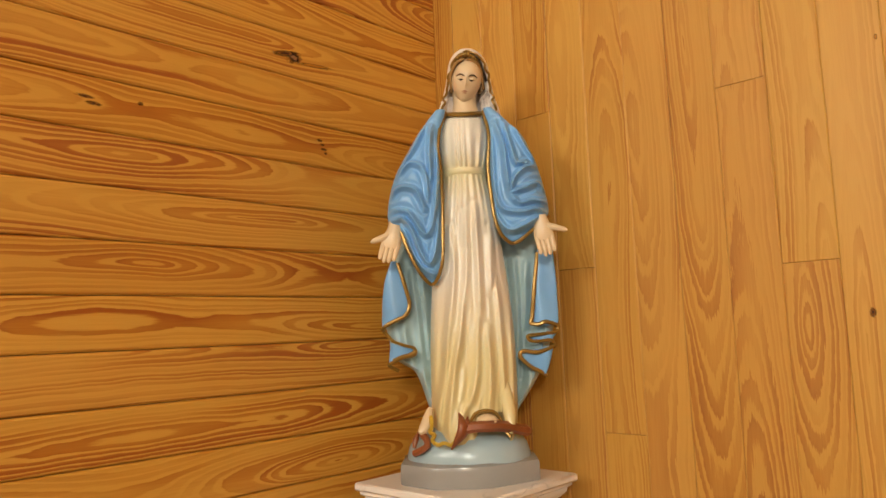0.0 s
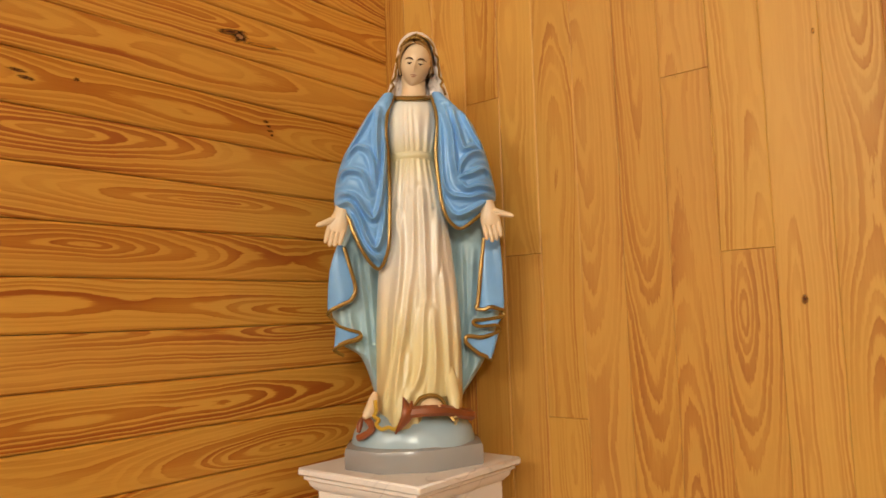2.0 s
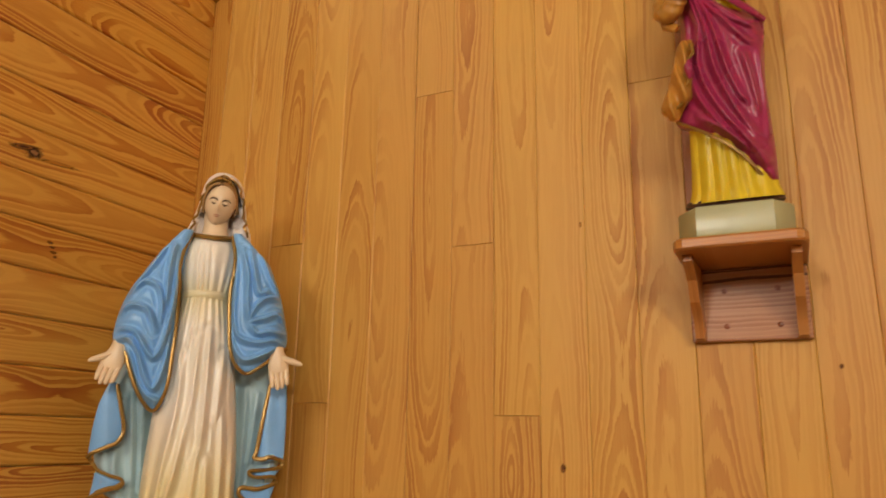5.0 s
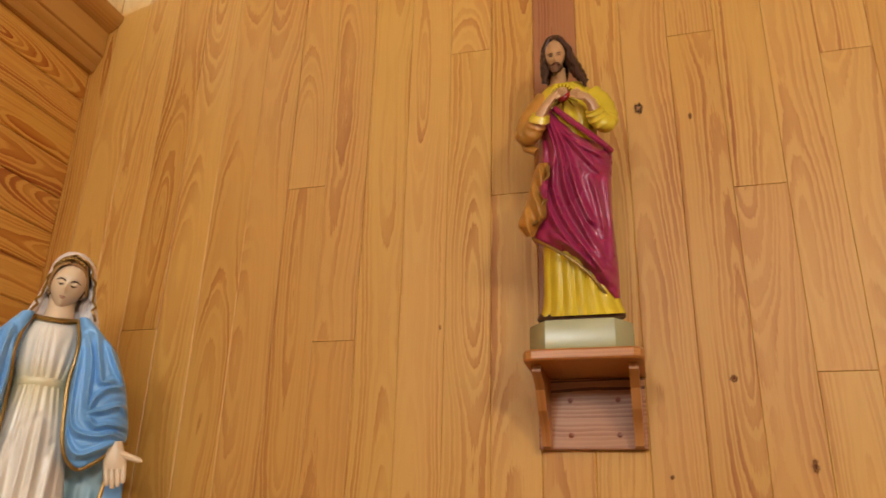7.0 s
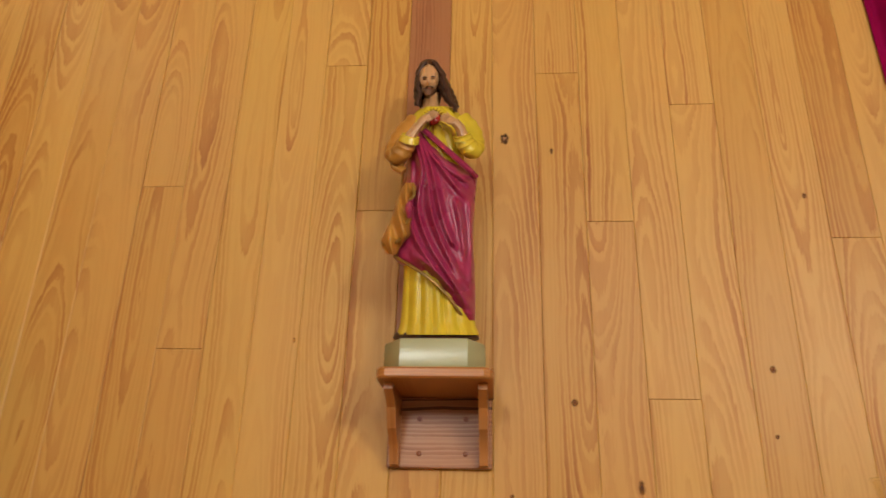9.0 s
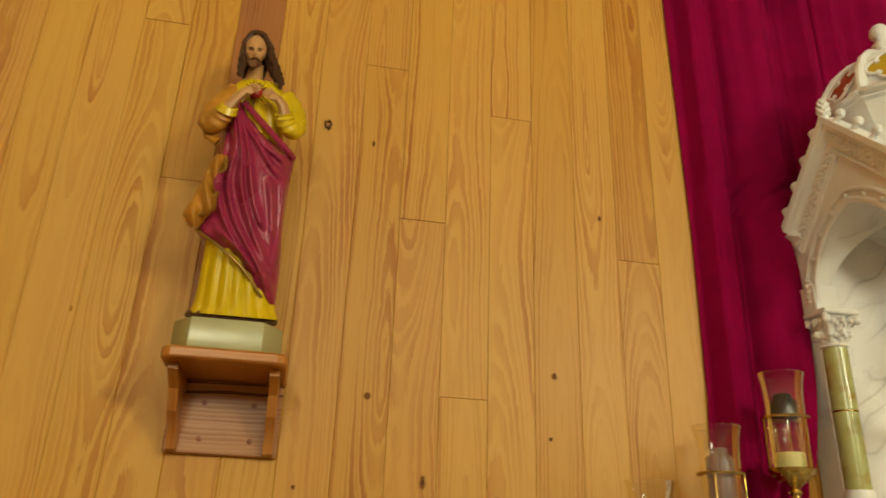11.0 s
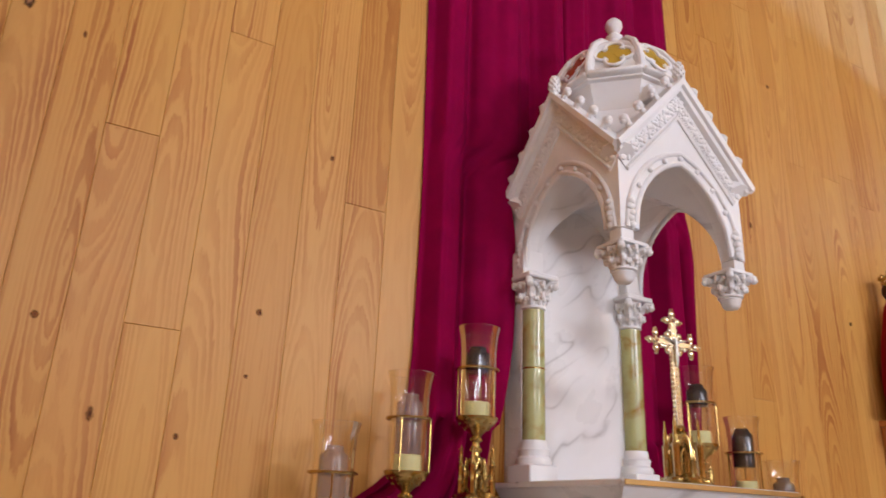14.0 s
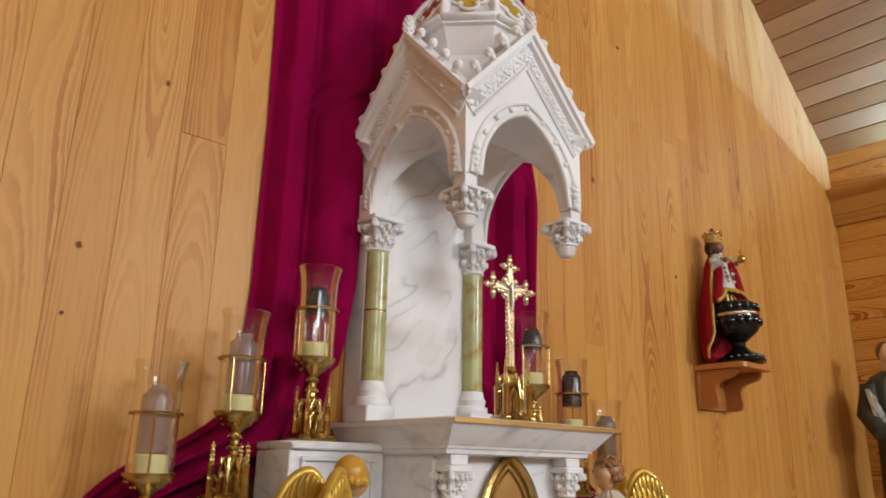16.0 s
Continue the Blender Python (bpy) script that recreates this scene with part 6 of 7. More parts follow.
            cr.ball(e - d * 0.010 - nrm * 0.003, (0.0085, 0.0095, 0.0085), WHITE, 8, 6)
            cr.ball(e + d * 0.009 + nrm * 0.001, (0.008, 0.009, 0.008), WHITE, 8, 6)
            part("crocket", cr.shift(m), rake)
    # cone-shaped leaf finial over the apex, covered in small scales
    fy, fz = -WALLS - 0.022, APEX + 0.002
    prof = [(0.013, -0.004), (0.011, 0.006), (0.0125, 0.010), (0.0175, 0.020), (0.0185, 0.032), (0.0165, 0.046), (0.0125, 0.058), (0.006, 0.068), (0.001, 0.072)]
    fb = Builder().lathe([(r * 0.88, fz + z) for r, z in prof], WHITE, 14, (0, fy, 0))
    for k in range(6):
        z = 0.016 + 0.0095 * k
        r = float(np.interp(z, [p[1] for p in prof], [p[0] for p in prof]))
        for i in range(7):
            a2 = 2 * math.pi * (i + 0.5 * (k % 2)) / 7
            fb.ball((r * 0.9 * math.cos(a2), fy + r * 0.9 * math.sin(a2), fz + z), (0.0042, 0.0042, 0.0062), WHITE, 6, 5)
    part("finial", fb.shift(m), can, "white cone-shaped leaf finial")

# cross roof behind the gables, drum and crown dome
b = Builder()
n = 40
grid = []
for i in range(n + 1):
    for j in range(n + 1):
        x, y = -0.226 + 0.452 * i / n, -0.226 + 0.452 * j / n
        grid.append((x, y, max(APEX - 0.05 - 1.45 * abs(x), APEX - 0.05 - 1.45 * abs(y))))
b.add(grid, [(i * (n + 1) + j, (i + 1) * (n + 1) + j, (i + 1) * (n + 1) + j + 1, i * (n + 1) + j + 1) for i in range(n) for j in range(n)], WHITE)
part("roof", b, can, "white cross roof behind the gables", smooth=20)
DR = 0.208
b = Builder().lathe([(0.165, 2.60), (0.165, 2.745), (0.184, 2.79), (DR - 0.006, 2.825), (DR + 0.006, 2.831), (DR + 0.008, 2.846), (DR - 0.01, 2.852)], WHITE, 8, turn=math.pi / 8)
for sx, sy in ((-0.045, -0.186), (0.045, -0.186)):
    b.box((sx - 0.017, sy - 0.014, 2.758), (sx + 0.017, sy + 0.03, 2.806), WHITE, 0.003)
part("drum", b, can, "white octagonal drum", smooth=20)
dome = part("dome", Builder().lathe([(DR - 0.006, 2.848), (DR - 0.004, 2.88), (DR - 0.018, 2.925), (DR - 0.052, 2.978), (DR - 0.105, 3.024), (0.045, 3.052)], WHITE, 8, turn=math.pi / 8), can, "white crown dome with quatrefoil lights", smooth=20)
for i in range(8):
    a = 2 * math.pi * i / 8
    red = i == 4
    m = pose(0, 0, 0, 0, 0, math.degrees(a) + 90) @ Matrix.Translation((0, -(DR * 0.924 - 0.024), 2.926)) @ pose(0, 0, 0, -22, 0, 0)
    q = Builder()
    lobes = [(0.030 * math.cos(math.pi / 2 * k + math.pi / 2), 0.030 * math.sin(math.pi / 2 * k + math.pi / 2)) for k in range(4)]
    for k, (lx, lz) in enumerate(lobes):
        ring = [(lx + 0.029 * math.cos(2 * math.pi * j / 14), lz + 0.028 * math.sin(2 * math.pi * j / 14)) for j in range(14)]
        q.add([(x, -0.008 - 0.0006 * k, z) for x, z in ring] + [(x, 0.012, z) for x, z in ring],
              [tuple(range(14))] + [(j, (j + 1) % 14, (j + 1) % 14 + 14, j + 14) for j in range(14)], RUBY if red else AMBER)
    part("light", q.shift(m), dome, "red glass quatrefoil" if red else "amber glass quatrefoil", smooth=20)
    fr = Builder()
    for k, (lx, lz) in enumerate(lobes):
        c0 = math.pi / 2 * k + math.pi / 2
        fr.tube([(lx + 0.0295 * math.cos(c0 + radians(d)), -0.010, lz + 0.0295 * math.sin(c0 + radians(d))) for d in range(-112, 113, 16)], 0.0055, WHITE, 8)
    fr.tube([(-0.074, 0.006, -0.085), (-0.076, 0.004, -0.03)] + [(0.074 * math.cos(t), 0.002 + 0.01 * math.sin(t), 0.082 * math.sin(t)) for t in [math.pi * (1 - j / 16) for j in range(17)]] + [(0.076, 0.004, -0.03), (0.074, 0.006, -0.085)], 0.0145, WHITE, 8)
    fr.box((-0.082, -0.016, -0.094), (0.082, 0.012, -0.078), WHITE, 0.005)
    part("tracery", fr.shift(m), dome, smooth=50)
    rb = Builder()
    a3 = a + math.pi / 8
    rb.tube([(r * math.cos(a3), r * math.sin(a3), z) for r, z in ((DR, 2.85), (DR + 0.002, 2.885), (DR - 0.012, 2.932), (DR - 0.046, 2.988), (DR - 0.10, 3.036), (0.045, 3.062))], 0.012, WHITE, 8)
    part("rib", rb, dome)
part("ball_finial", Builder().lathe([(0.05, 3.05), (0.048, 3.068), (0.036, 3.076), (0.026, 3.084), (0.022, 3.098), (0.028, 3.106), (0.030, 3.114), (0.019, 3.121), (0.014, 3.132), (0.020, 3.139), (0.027, 3.150), (0.0295, 3.162), (0.027, 3.174), (0.018, 3.186), (0.004, 3.191)], WHITE, 22), can, "white ball on a turned stem")

# ---- candles ----
def candle_stand():
    t = thing("candle_stand", pose(0, 0, 0), "gilt gothic candle stand with a clear hurricane glass", "candle stand", "candle stands on the altar shelves")
    b = Builder()
    b.lathe([(0.060, 0.0), (0.062, 0.006), (0.054, 0.011), (0.048, 0.015), (0.04, 0.022), (0.034, 0.026)], GOLD, 6)
    for i in range(3):
        a = 2 * math.pi * i / 3 + math.pi / 2
        b.ball((0.058 * math.cos(a), 0.058 * math.sin(a), 0.010), (0.017, 0.017, 0.010), GOLD, 9, 6)
        b.ball((0.070 * math.cos(a), 0.070 * math.sin(a), 0.007), (0.008, 0.008, 0.007), GOLD, 7, 5)
    part("foot", b, t)
    # traceried tower with pointed lights and small gables
    b = Builder().lathe([(0.030, 0.022), (0.030, 0.028), (0.021, 0.032), (0.020, 0.078), (0.022, 0.088), (0.021, 0.096), (0.016, 0.108)], GOLD, 6)
    for i in range(6):
        a = 2 * math.pi * (i + 0.5) / 6
        x, y = 0.0295 * math.cos(a), 0.0295 * math.sin(a)
        b.tube([(x, y, 0.024), (x, y, 0.050), (x * 1.02, y * 1.02, 0.053), (x * 0.96, y * 0.96, 0.056), (x * 0.96, y * 0.96, 0.092), (x * 0.9, y * 0.9, 0.110)], [0.0050, 0.0046, 0.0056, 0.0044, 0.0042, 0.001], GOLD, 6)
        a2 = 2 * math.pi * (i + 1) / 6
        nx, ny = math.cos(a2), math.sin(a2)
        tx, ty = -ny, nx
        for s in (-1, 1):
            b.tube([(0.0262 * nx + s * 0.012 * tx, 0.0262 * ny + s * 0.012 * ty, 0.076), (0.026 * nx, 0.026 * ny, 0.108)], [0.0026, 0.002], GOLD, 5)
            b.tube([(0.0262 * nx + s * 0.008 * tx, 0.0262 * ny + s * 0.008 * ty, 0.03), (0.0262 * nx + s * 0.008 * tx, 0.0262 * ny + s * 0.008 * ty, 0.06), (0.026 * nx, 0.026 * ny, 0.075)], 0.0018, GOLD, 5)
    part("tower", b, t)
    for i in range(3):
        a = 2 * math.pi * i / 3 + math.pi / 2
        x, y = 0.049 * math.cos(a), 0.049 * math.sin(a)
        s = Builder().lathe([(0.0085, 0.012), (0.0085, 0.050), (0.0098, 0.053), (0.0078, 0.058), (0.0078, 0.088), (0.0095, 0.092), (0.0055, 0.098), (0.004, 0.12), (0.001, 0.146)], GOLD, 6, (x, y, 0))
        for z in (0.102, 0.113, 0.124, 0.134):
            for k in range(3):
                aa = 2 * math.pi * k / 3
                s.ball((x + 0.0042 * math.cos(aa), y + 0.0042 * math.sin(aa), z), 0.003, GOLD, 5, 4)
        s.tube([(x, y, 0.075), (x * 0.8, y * 0.8, 0.066), (x * 0.56, y * 0.56, 0.046)], 0.0038, GOLD, 5)
        s.tube([(x, y, 0.045), (x * 0.6, y * 0.6, 0.03)], 0.0035, GOLD, 5)
        part("pinnacle", s, t)
    b = Builder().lathe([(0.015, 0.104), (0.018, 0.110), (0.011, 0.116), (0.0105, 0.124), (0.015, 0.129), (0.0165, 0.134), (0.0105, 0.140), (0.0105, 0.150), (0.015, 0.154), (0.0165, 0.160), (0.012, 0.166), (0.02, 0.175), (0.036, 0.187), (0.05, 0.2), (0.057, 0.21), (0.058, 0.216), (0.05, 0.214)], GOLD, 20)
    for i in range(12):
        a = 2 * math.pi * i / 12
        b.ball((0.0475 * math.cos(a), 0.0475 * math.sin(a), 0.199), (0.0030, 0.0030, 0.0045), GOLD, 6, 4)
        b.ball((0.034 * math.cos(a + 0.26), 0.034 * math.sin(a + 0.26), 0.187), (0.0028, 0.0028, 0.0050), GOLD, 6, 4)
        if i % 2:
            b.ball((0.0145 * math.cos(a), 0.0145 * math.sin(a), 0.131), 0.0045, GOLD, 6, 4)
            b.ball((0.0145 * math.cos(a), 0.0145 * math.sin(a), 0.157), 0.0045, GOLD, 6, 4)
    part("cup", b, t)
    b = Builder()
    b.tube([(0.0575 * math.cos(2 * math.pi * j / 28), 0.0575 * math.sin(2 * math.pi * j / 28), 0.345) for j in range(29)], 0.0036, GOLD, 6)
    part("ring", b, t)
    for i in range(3):
        a = 2 * math.pi * i / 3 + 0.5
        part("rod", Builder().tube([(0.0565 * math.cos(a), 0.0565 * math.sin(a), z) for z in (0.212, 0.345)], 0.0026, GOLD, 6), t)
    g = [(0.050, 0.212), (0.0512, 0.34), (0.0515, 0.39), (0.0545, 0.43), (0.0605, 0.458), (0.0622, 0.462)]
    gl = part("hurricane_glass", Builder().lathe(g, GLASS, 32, cap=(False, False)), t, "clear flared glass chimney")
    lip = part("lip", Builder().tube([(0.0622 * math.cos(2 * math.pi * j / 32), 0.0622 * math.sin(2 * math.pi * j / 32), 0.462) for j in range(33)], 0.0009, GLASS, 6), gl)
    part("candle", Builder().lathe([(0.037, 0.214), (0.0375, 0.216), (0.0375, 0.252), (0.034, 0.256), (0.004, 0.253)], WAX, 24), t, "stub of a cream candle")
    return t


def bottle(t, mat, label, half, more=0.0):
    """The liquid-wax bottle inside the chimney; half: the height above which it is dark, 0 where all of it is."""
    if half:
        part("wax_bottle", Builder().lathe([(0.0365, half), (0.0365, 0.378 + more), (0.033, 0.39 + more), (0.025, 0.396 + more), (0.022, 0.408 + more), (0.004, 0.409 + more)], mat, 28, cap=(True, True)), t, label)
        part("clear_bottle", Builder().lathe([(0.0365, 0.258), (0.0365, half - 0.001)], GLASS, 28, cap=(False, False)), t)
        return
    part("wax_bottle", Builder().lathe([(0.0365, 0.258), (0.0365, 0.372), (0.034, 0.386), (0.025, 0.393), (0.022, 0.397), (0.022, 0.408), (0.004, 0.409)], mat, 28, cap=(False, True)), t, label)


stand = candle_stand()
copies = [copy_thing(stand, pose(x, y, z, 0, 0, turn)) for x, y, z, turn in ((1.333, 1.99, 1.438, 75), (1.136, 1.99, 1.293, -20), (2.397, 1.99, 1.591, 40), (2.601, 1.99, 1.448, 10), (2.790, 1.99, 1.319, 65))]
stand.matrix_world = pose(1.537, 1.99, 1.591, 0, 0, 20)
for t, dark in zip([stand] + copies, (2, 0, 0, 2, 2, 1)):
    bottle(t, (BOTTLE_PALE, BOTTLE_GREY, BOTTLE_DARK)[dark], ("pale translucent wax bottle", "grey translucent wax bottle", "dark smoky wax bottle")[dark], 0.338 if t in (stand, copies[2]) else 0.300 if t is copies[3] else 0, 0.018 if t is copies[3] else 0.0)

# ---- altar cross ----
cross = thing("altar_cross", pose(XC, 1.678, 1.649), "ornate gilt altar cross on a gothic foot", "cross")
b = Builder().lathe([(0.062, 0.0), (0.064, 0.006), (0.054, 0.012), (0.046, 0.02), (0.036, 0.03)], GOLD, 6)
for i in range(3):
    a = 2 * math.pi * i / 3 + math.pi / 2
    b.ball((0.056 * math.cos(a), 0.056 * math.sin(a), 0.012), (0.018, 0.018, 0.012), GOLD, 9, 6)
part("foot", b, cross)
b = Builder().lathe([(0.038, 0.018), (0.038, 0.026), (0.021, 0.032), (0.020, 0.088), (0.030, 0.096), (0.028, 0.104), (0.020, 0.112), (0.018, 0.128), (0.022, 0.132), (0.013, 0.138), (0.018, 0.142), (0.010, 0.152)], GOLD, 6)
for i in range(6):
    a = 2 * math.pi * (i + 0.5) / 6
    x, y = 0.034 * math.cos(a), 0.034 * math.sin(a)
    b.tube([(x, y, 0.02), (x, y, 0.058), (x * 1.04, y * 1.04, 0.062), (x * 0.96, y * 0.96, 0.066), (x * 0.94, y * 0.94, 0.098), (x * 0.88, y * 0.88, 0.122)], [0.0062, 0.0056, 0.0068, 0.0052, 0.005, 0.001], GOLD, 6)
    a2 = 2 * math.pi * (i + 1) / 6
    nx, ny = math.cos(a2), math.sin(a2)
    tx, ty = -ny, nx
    for s in (-1, 1):
        # a steep gable and a pointed light on each face
        b.tube([(0.030 * nx + s * 0.015 * tx, 0.030 * ny + s * 0.015 * ty, 0.090), (0.030 * nx, 0.030 * ny, 0.128)], [0.0032, 0.002], GOLD, 5)
        b.tube([(0.030 * nx + s * 0.0085 * tx, 0.030 * ny + s * 0.0085 * ty, 0.03), (0.030 * nx + s * 0.0085 * tx, 0.030 * ny + s * 0.0085 * ty, 0.074), (0.030 * nx, 0.030 * ny, 0.092)], 0.0024, GOLD, 5)
    b.tube([(0.030 * nx, 0.030 * ny, 0.026), (0.030 * nx, 0.030 * ny, 0.066)], 0.0016, GOLD, 5)
part("tower", b, cross)
for i in range(3):
    a = 2 * math.pi * i / 3 + math.pi / 2
    x, y = 0.05 * math.cos(a), 0.05 * math.sin(a)
    s = Builder().lathe([(0.009, 0.014), (0.009, 0.095), (0.011, 0.10), (0.006, 0.106), (0.005, 0.13), (0.0015, 0.168)], GOLD, 6, (x, y, 0))
    for z in (0.114, 0.126, 0.138):
        s.ball((x, y, z), 0.005, GOLD, 6, 4)
    part("pinnacle", s, cross)
b = Builder()
b.box((-0.0110, -0.005, 0.145), (0.0110, 0.005, 0.445), PALE_GOLD, 0.003)
b.box((-0.072, -0.005, 0.3618), (0.072, 0.005, 0.3782), PALE_GOLD, 0.003)
for i in range(17):
    for s in (-1, 1):
        b.ball((s * 0.0122, 0, 0.154 + 0.0122 * i), (0.0050, 0.0048, 0.0050), PALE_GOLD, 7, 5)
    b.ball((0, -0.0055, 0.158 + 0.0122 * i), (0.003, 0.0022, 0.0045), PALE_GOLD, 6, 4)
for i in range(2):
    for s in (-1, 1):
        for q in (-1, 1):
            b.ball((s * (0.030 + 0.013 * i), 0, 0.37 + q * 0.0115), (0.0062, 0.005, 0.0062), PALE_GOLD, 7, 5)
            b.ball((q * 0.0115, 0, 0.394 + 0.012 * i), (0.0062, 0.005, 0.0062), PALE_GOLD, 7, 5)
part("cross_body", b, cross)
for nm, (x, z), (dx, dz) in (("top", (0, 0.430), (0, 1)), ("arm", (-0.064, 0.37), (-1, 0)), ("arm", (0.064, 0.37), (1, 0))):
    b = Builder()
    px, pz = -dz, dx
    for o, q, r in ((0.022, 0, 0.0098), (0.034, 0, 0.0046), (0.002, 1.22, 0.0098), (0.002, -1.22, 0.0098), (0.002, 1.95, 0.0046), (0.002, -1.95, 0.0046), (0.002, 0.55, 0.0060), (0.002, -0.55, 0.0060), (0.011, 0, 0.0065)):
        b.ball((x + dx * o + px * q * 0.017, -0.001, z + dz * o + pz * q * 0.017), (r, 0.0065, r), PALE_GOLD, 10, 6)
    for o, q in ((0.002, 0),):
        b.ball((x + dx * o + px * q * 0.017, -0.0068, z + dz * o + pz * q * 0.017), (0.0042, 0.003, 0.0042), S_SNAKE, 7, 5)
    part("trefoil", b, cross)
b = Builder()
for i in range(4):
    a = math.pi / 4 + math.pi / 2 * i
    x, z = 0.030 * math.cos(a), 0.37 + 0.030 * math.sin(a)
    b.tube([(0.006 * math.cos(a), 0, 0.37 + 0.006 * math.sin(a)), (x, 0, z)], [0.007, 0.005], PALE_GOLD, 7)
    b.ball((x, -0.001, z), (0.0098, 0.007, 0.0098), PALE_GOLD, 10, 7)
part("lobes", b, cross)
b = Builder().tube([(0, -0.010, 0.384), (0, -0.011, 0.36), (0.001, -0.011, 0.33), (0, -0.010, 0.305)], [0.0035, 0.0048, 0.0045, 0.0025], DULL_SILVER, 8)
for s in (-1, 1):
    b.tube([(0, -0.010, 0.370), (s * 0.02, -0.010, 0.376), (s * 0.042, -0.009, 0.382)], [0.003, 0.0024, 0.002], DULL_SILVER, 7)
part("corpus", b, cross, "small plain silvery figure")

# ---- angels on the altar ----
def wing(b, s):
    """A gilded wing: a rolled leading edge and three rows of overlapping feathers."""
    lead = [(0.0, 0.020, 0.034, 0.300), (0.25, 0.034, 0.050, 0.368), (0.5, 0.046, 0.078, 0.398), (0.75, 0.060, 0.118, 0.378), (1.0, 0.074, 0.156, 0.310)]
    side = Vector((s, 0.35, 0)).normalized()

    def flow(p):
        return Vector((s * 0.05, -0.12 + 0.52 * p, -1.0)).normalized()
    for row, (q0, ln, wd, n) in enumerate(((0.075, 0.115, 0.020, 9), (0.036, 0.075, 0.018, 10), (0.008, 0.048, 0.015, 11))):
        for i in range(n):
            p = 0.06 + 0.9 * (i + 0.5 * (row % 2)) / n
            x, y, z = spline(lead, p)
            f = flow(p)
            root = Vector((s * x, y, z)) + f * q0 + side * (0.003 + 0.0045 * row)
            span_ = f.cross(side).normalized()
            nrm = span_.cross(f)
            grow = (0.7 + 0.6 * p) * ln
            turn = Matrix((span_, nrm, f)).transposed()
            b.ball(root - side * 2 * (0.003 + 0.0045 * row) + f * grow * 0.45, (wd, 0.0045, grow * 0.55), BRIGHT_GILT, 10, 8, turn)
            b.ball(root + f * grow * 0.45, (wd, 0.0045, grow * 0.55), BRIGHT_GILT, 10, 8, turn)
            b.tube([root + nrm * 0.004, root + f * grow * 0.9 + nrm * 0.003], [0.0022, 0.0012], BRIGHT_GILT, 5)
    # the solid body under the feathers
    rings = []
    for i in range(13):
        p = i / 12
        x, y, z = spline(lead, p)
        f, o = flow(p), Vector((s * x, y, z))
        ln = 0.12 + 0.05 * p
        rings.append([tuple(o + f * ln * q + side * d) for q, d in ((0.0, -0.004), (0.0, 0.004), (0.5, 0.005), (0.95, 0.001), (1.0, -0.001), (0.5, -0.005))])
    b.loft(rings, BRIGHT_GILT)
    trim(b, [(s * x, y, z) for _, x, y, z in lead], 0.0115, BRIGHT_GILT)


def angel(x, turn, robe_mat, hair, curls, tall=1.0):
    b = Builder()
    b.lathe([(0.075, 0.0), (0.075, 0.02), (0.06, 0.03)], GILT, 8)
    drape(b, [(0.02, -0.06, 0.06, 0.06, 0.06), (0.12, -0.055, 0.055, 0.055, 0.055), (0.24, -0.045, 0.045, 0.045, 0.045), (0.31, -0.055, 0.055, 0.04, 0.04), (0.345, -0.02, 0.02, 0.02, 0.02)], robe_mat, 40, 50, 0,
          lambda s, h, x: 0.006 * crease(16 * s + 8 * h, 1.6))
    b.tube([(-0.05, 0, 0.31), (-0.06, -0.04, 0.27), (-0.015, -0.075, 0.29)], [0.02, 0.02, 0.012], robe_mat, 10)
    b.tube([(0.05, 0, 0.31), (0.06, -0.04, 0.27), (0.015, -0.075, 0.29)], [0.02, 0.02, 0.012], robe_mat, 10)
    b.ball((0, -0.082, 0.30), (0.014, 0.014, 0.022), S_SKIN)
    head(b, (0, -0.026, 0.380), 0.029, 0.032, 0.040, S_TAN, 22)
    b.ball((0, -0.004, 0.396), (0.0385, 0.0385, 0.040), hair, 24, 18)
    # rolled locks at the nape and over the ears
    for i in range(11):
        a = math.pi * (-0.12 + 1.24 * i / 10)
        p = Vector((0.036 * math.cos(a), -0.004 + 0.036 * math.sin(a), 0.378 + 0.003 * (i % 2)))
        b.ball(p, (0.0105, 0.0105, 0.012), hair, 8, 6)
    rg = random.Random(3)
    for i in range(curls):
        a, e = rg.uniform(0, 2 * math.pi), rg.uniform(-0.3, 1.5)
        p = (0.037 * math.cos(a) * math.cos(e), -0.006 + 0.040 * math.sin(a) * math.cos(e), 0.397 + 0.041 * math.sin(e))
        if p[1] > -0.03 or p[2] > 0.405:
            b.ball(p, (0.009, 0.009, 0.008), hair, 7, 5)
    for s in (-1, 1):
        wing(b, s)
    b.v = [(p * tall, q * tall, r * tall) for p, q, r in b.v]
    return solid("angel_statue", b, pose(x, 1.72, 1.121, 0, 0, turn), "small kneeling angel figure with gilded wings", "statue", "angels beside the tabernacle", smooth=60)


angel(1.487, 104, S_TEAL, S_AMBER, 0)
angel(2.447, -100, S_PEARL, S_CURLS, 90, 1.035)

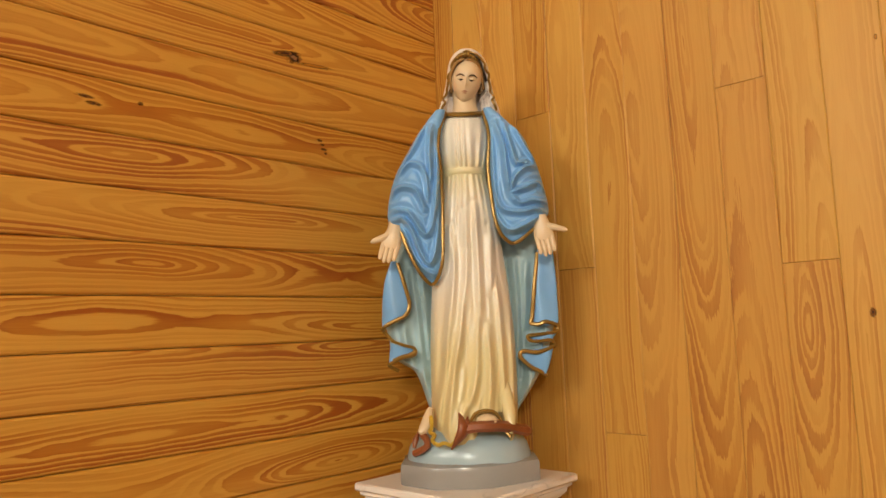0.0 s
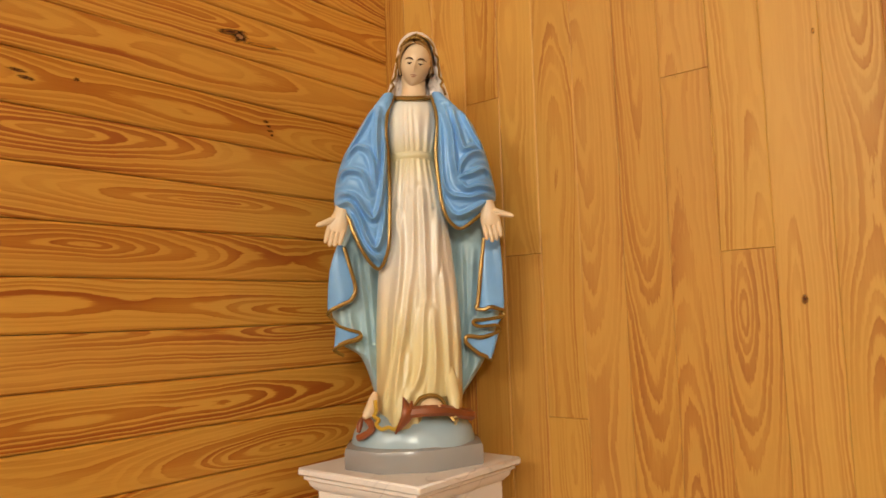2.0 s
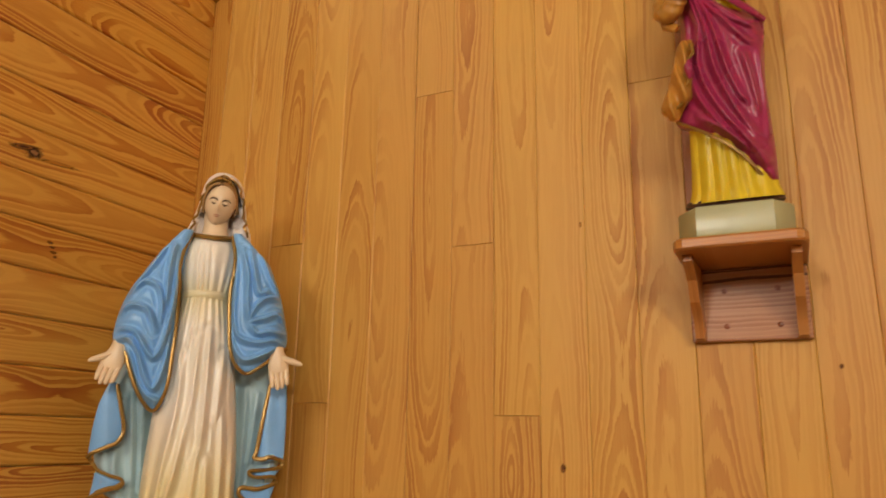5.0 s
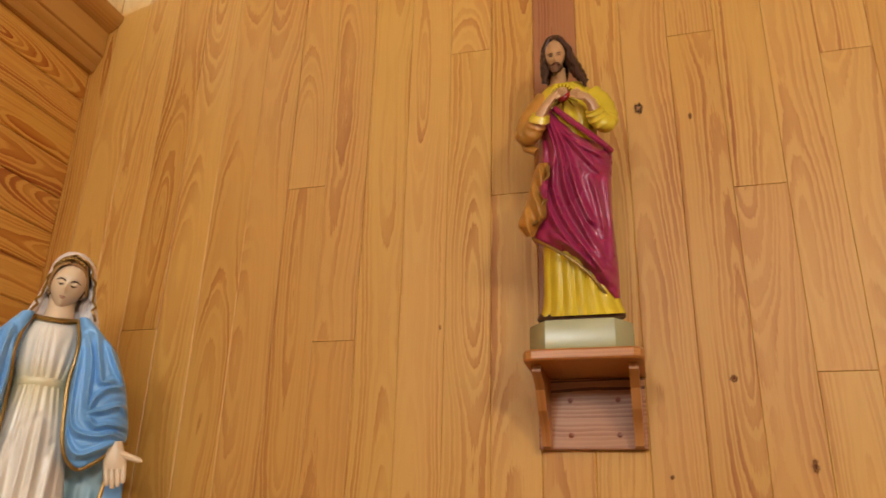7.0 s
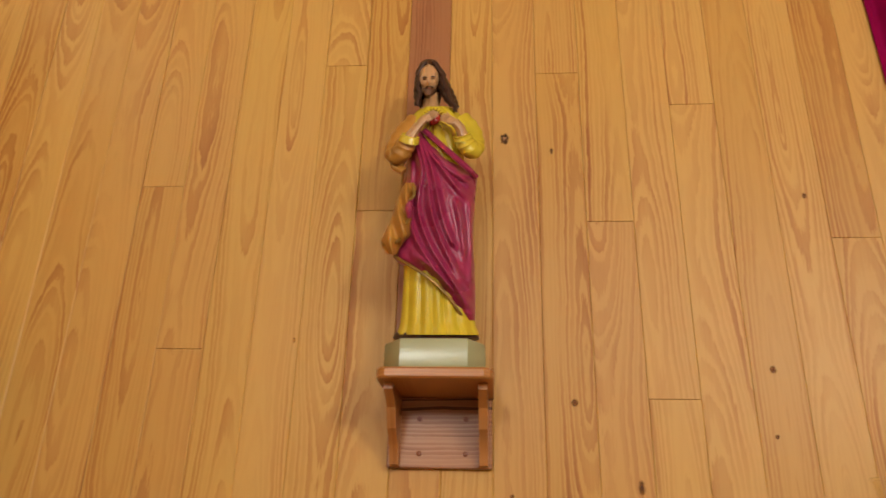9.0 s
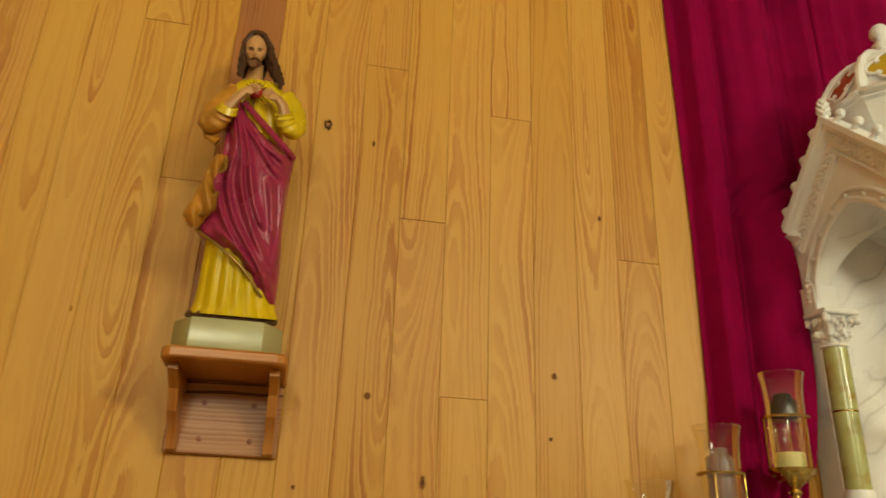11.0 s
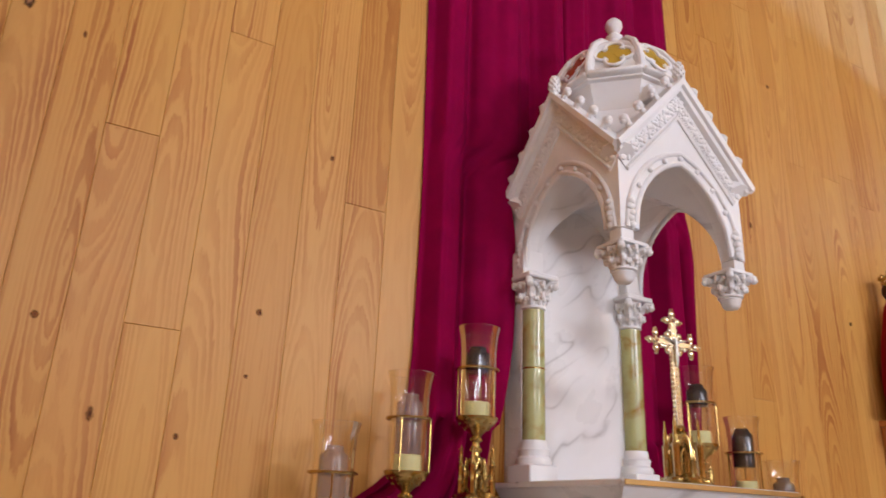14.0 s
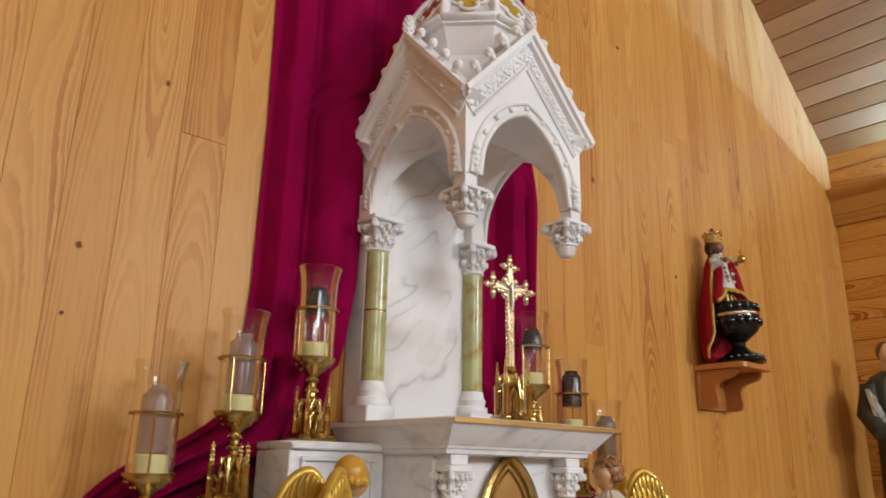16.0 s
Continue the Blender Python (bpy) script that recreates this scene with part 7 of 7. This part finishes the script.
# ---- curtain ----
def curtain(side, label):
    b = Builder()
    cols, rows = 120, 100
    # height, outer edge and inner edge as distance from the middle
    tab_ = [(1.20, 1.02, 0.78), (1.35, 0.98, 0.72), (1.45, 0.92, 0.66), (1.52, 0.84, 0.44), (1.58, 0.72, 0.33), (1.65, 0.62, 0.318), (1.72, 0.585, 0.305), (1.80, 0.572, 0.292), (1.90, 0.568, 0.272),
            (2.1, 0.570, 0.242), (2.4, 0.572, 0.240), (2.62, 0.58, 0.240), (2.72, 0.581, 0.02), (2.8, 0.582, 0.0), (3.4, 0.585, 0.0), (4.4, 0.59, 0.0), (5.2, 0.59, 0.0)]
    rings = []
    for i in range(rows + 1):
        u = i / rows
        h = 1.20 + 0.9 * u * 2 if u < 0.5 else 2.1 + 3.1 * (u - 0.5) * 2
        o, n_ = spline(tab_, h)
        if h > 1.72:
            o = float(np.interp(h, (1.72, 2.0, 2.5, 3.2, 3.6), (0.577, 0.557, 0.553, 0.568, 0.575) if side < 0 else (0.59, 0.606, 0.618, 0.588, 0.582)))
        ring = []
        for j in range(cols + 1):
            t = j / cols
            x = o + (n_ - o) * t
            q = (0.60 - x) / 0.60 if h > 1.8 else t
            ph = 2 * math.pi * (4.1 * q + 0.45 * math.sin(4.3 * q + 0.7) + 0.03 * math.sin(1.6 * h))
            f = 2.3 * (0.62 - (0.5 + 0.5 * math.sin(ph)) ** 0.5) + 0.25 * math.sin(2.3 * ph + 1.3 + 0.4 * h) + 0.06 * math.sin(5.1 * ph + 0.9 * h)
            near = math.exp(-(t / 0.05) ** 2)
            ring.append((side * x, min(0.026, -0.012 + 0.026 * f) * (1 - near) + 0.024 * near, h))
        rings.append(ring + [(x, y + 0.003, z) for x, y, z in ring[::-1]])
    b.loft(rings, CURTAIN)
    return solid("curtain", b, pose(XC, 2.118, 0), label, "curtain", "curtains behind the altar", smooth=70)


curtain(-1, "deep crimson velvet curtain drawn aside behind the candles")
curtain(1, "deep crimson velvet curtain hanging behind the canopy")

tip = thing("hanging_ornament", pose(1.845, 2.02, 3.435), "gilt and dark pointed ornament hanging before the curtain", "ornament")
part("tip", Builder().lathe([(0.002, 0.0), (0.010, 0.02), (0.016, 0.05), (0.012, 0.075), (0.02, 0.085), (0.02, 0.1), (0.012, 0.11)], GOLD, 14), tip)
part("staff", Builder().lathe([(0.011, 0.108), (0.011, 0.75)], S_DARK, 12), tip)
part("wall_hook", Builder().tube([(0, 0, 0.70), (0, 0.06, 0.72), (0, 0.128, 0.72)], 0.006, GOLD, 8), tip)

# ---- wall shelves ----
def wall_shelf(x, y, z, kind):
    t = thing("wall_shelf", pose(x, YN, z), "varnished wooden wall shelf with an open bracket" if kind == 0 else "varnished wooden wall shelf on scrolled brackets", "shelf", "wall shelves")
    part("back_board", Builder().box((-0.1335, -0.02, -0.203), (0.1335, 0.0, -0.027), OAK_BACK if kind == 0 else PINE_SHELF, 0.003), t, "coarse-grained oak board" if kind == 0 else "")
    top = [(-0.138, 0.0), (-0.138, -0.225), (-0.13, -0.244), (-0.115, -0.252), (0.115, -0.252), (0.13, -0.244), (0.138, -0.225), (0.138, 0.0)]
    b = Builder()
    b.loft([[(px * s, py * s, pz) for px, py in top] for s, pz in ((0.985, -0.026), (1.0, -0.022), (1.0, -0.005), (0.985, 0.0))], PINE_TOP)
    part("shelf_board", b, t, smooth=25)
    prof = [(-0.02, -0.027), (-0.20, -0.027), (-0.20, -0.042), (-0.165, -0.056), (-0.135, -0.074), (-0.122, -0.098), (-0.108, -0.12), (-0.082, -0.136), (-0.06, -0.156), (-0.05, -0.178), (-0.046, -0.198), (-0.02, -0.201)]
    if kind:
        prof = [(-0.02, -0.027), (-0.2, -0.027), (-0.205, -0.042), (-0.19, -0.06), (-0.16, -0.071), (-0.13, -0.078), (-0.105, -0.092), (-0.095, -0.114), (-0.1, -0.145), (-0.105, -0.17), (-0.098, -0.192), (-0.08, -0.202), (-0.02, -0.203)]
    for s in (-1, 1):
        c = s * 0.112
        part("bracket", Builder().prism(prof, c - 0.011, c + 0.011, PINE_SHELF, "yz"), t, smooth=25)
    for sx in (-0.052, 0.066):
        for sz in (-0.082, -0.168):
            part("screw", Builder().lathe([(0.007, 0.0), (0.0068, 0.0015), (0.004, 0.003), (0.001, 0.0032)], S_SNAKE, 10).shift(pose(sx, -0.0202, sz, 90)), t)
    return t


wall_shelf(0.10, YN, 1.978, 0)
wall_shelf(3.83, YN, 2.02, 1)
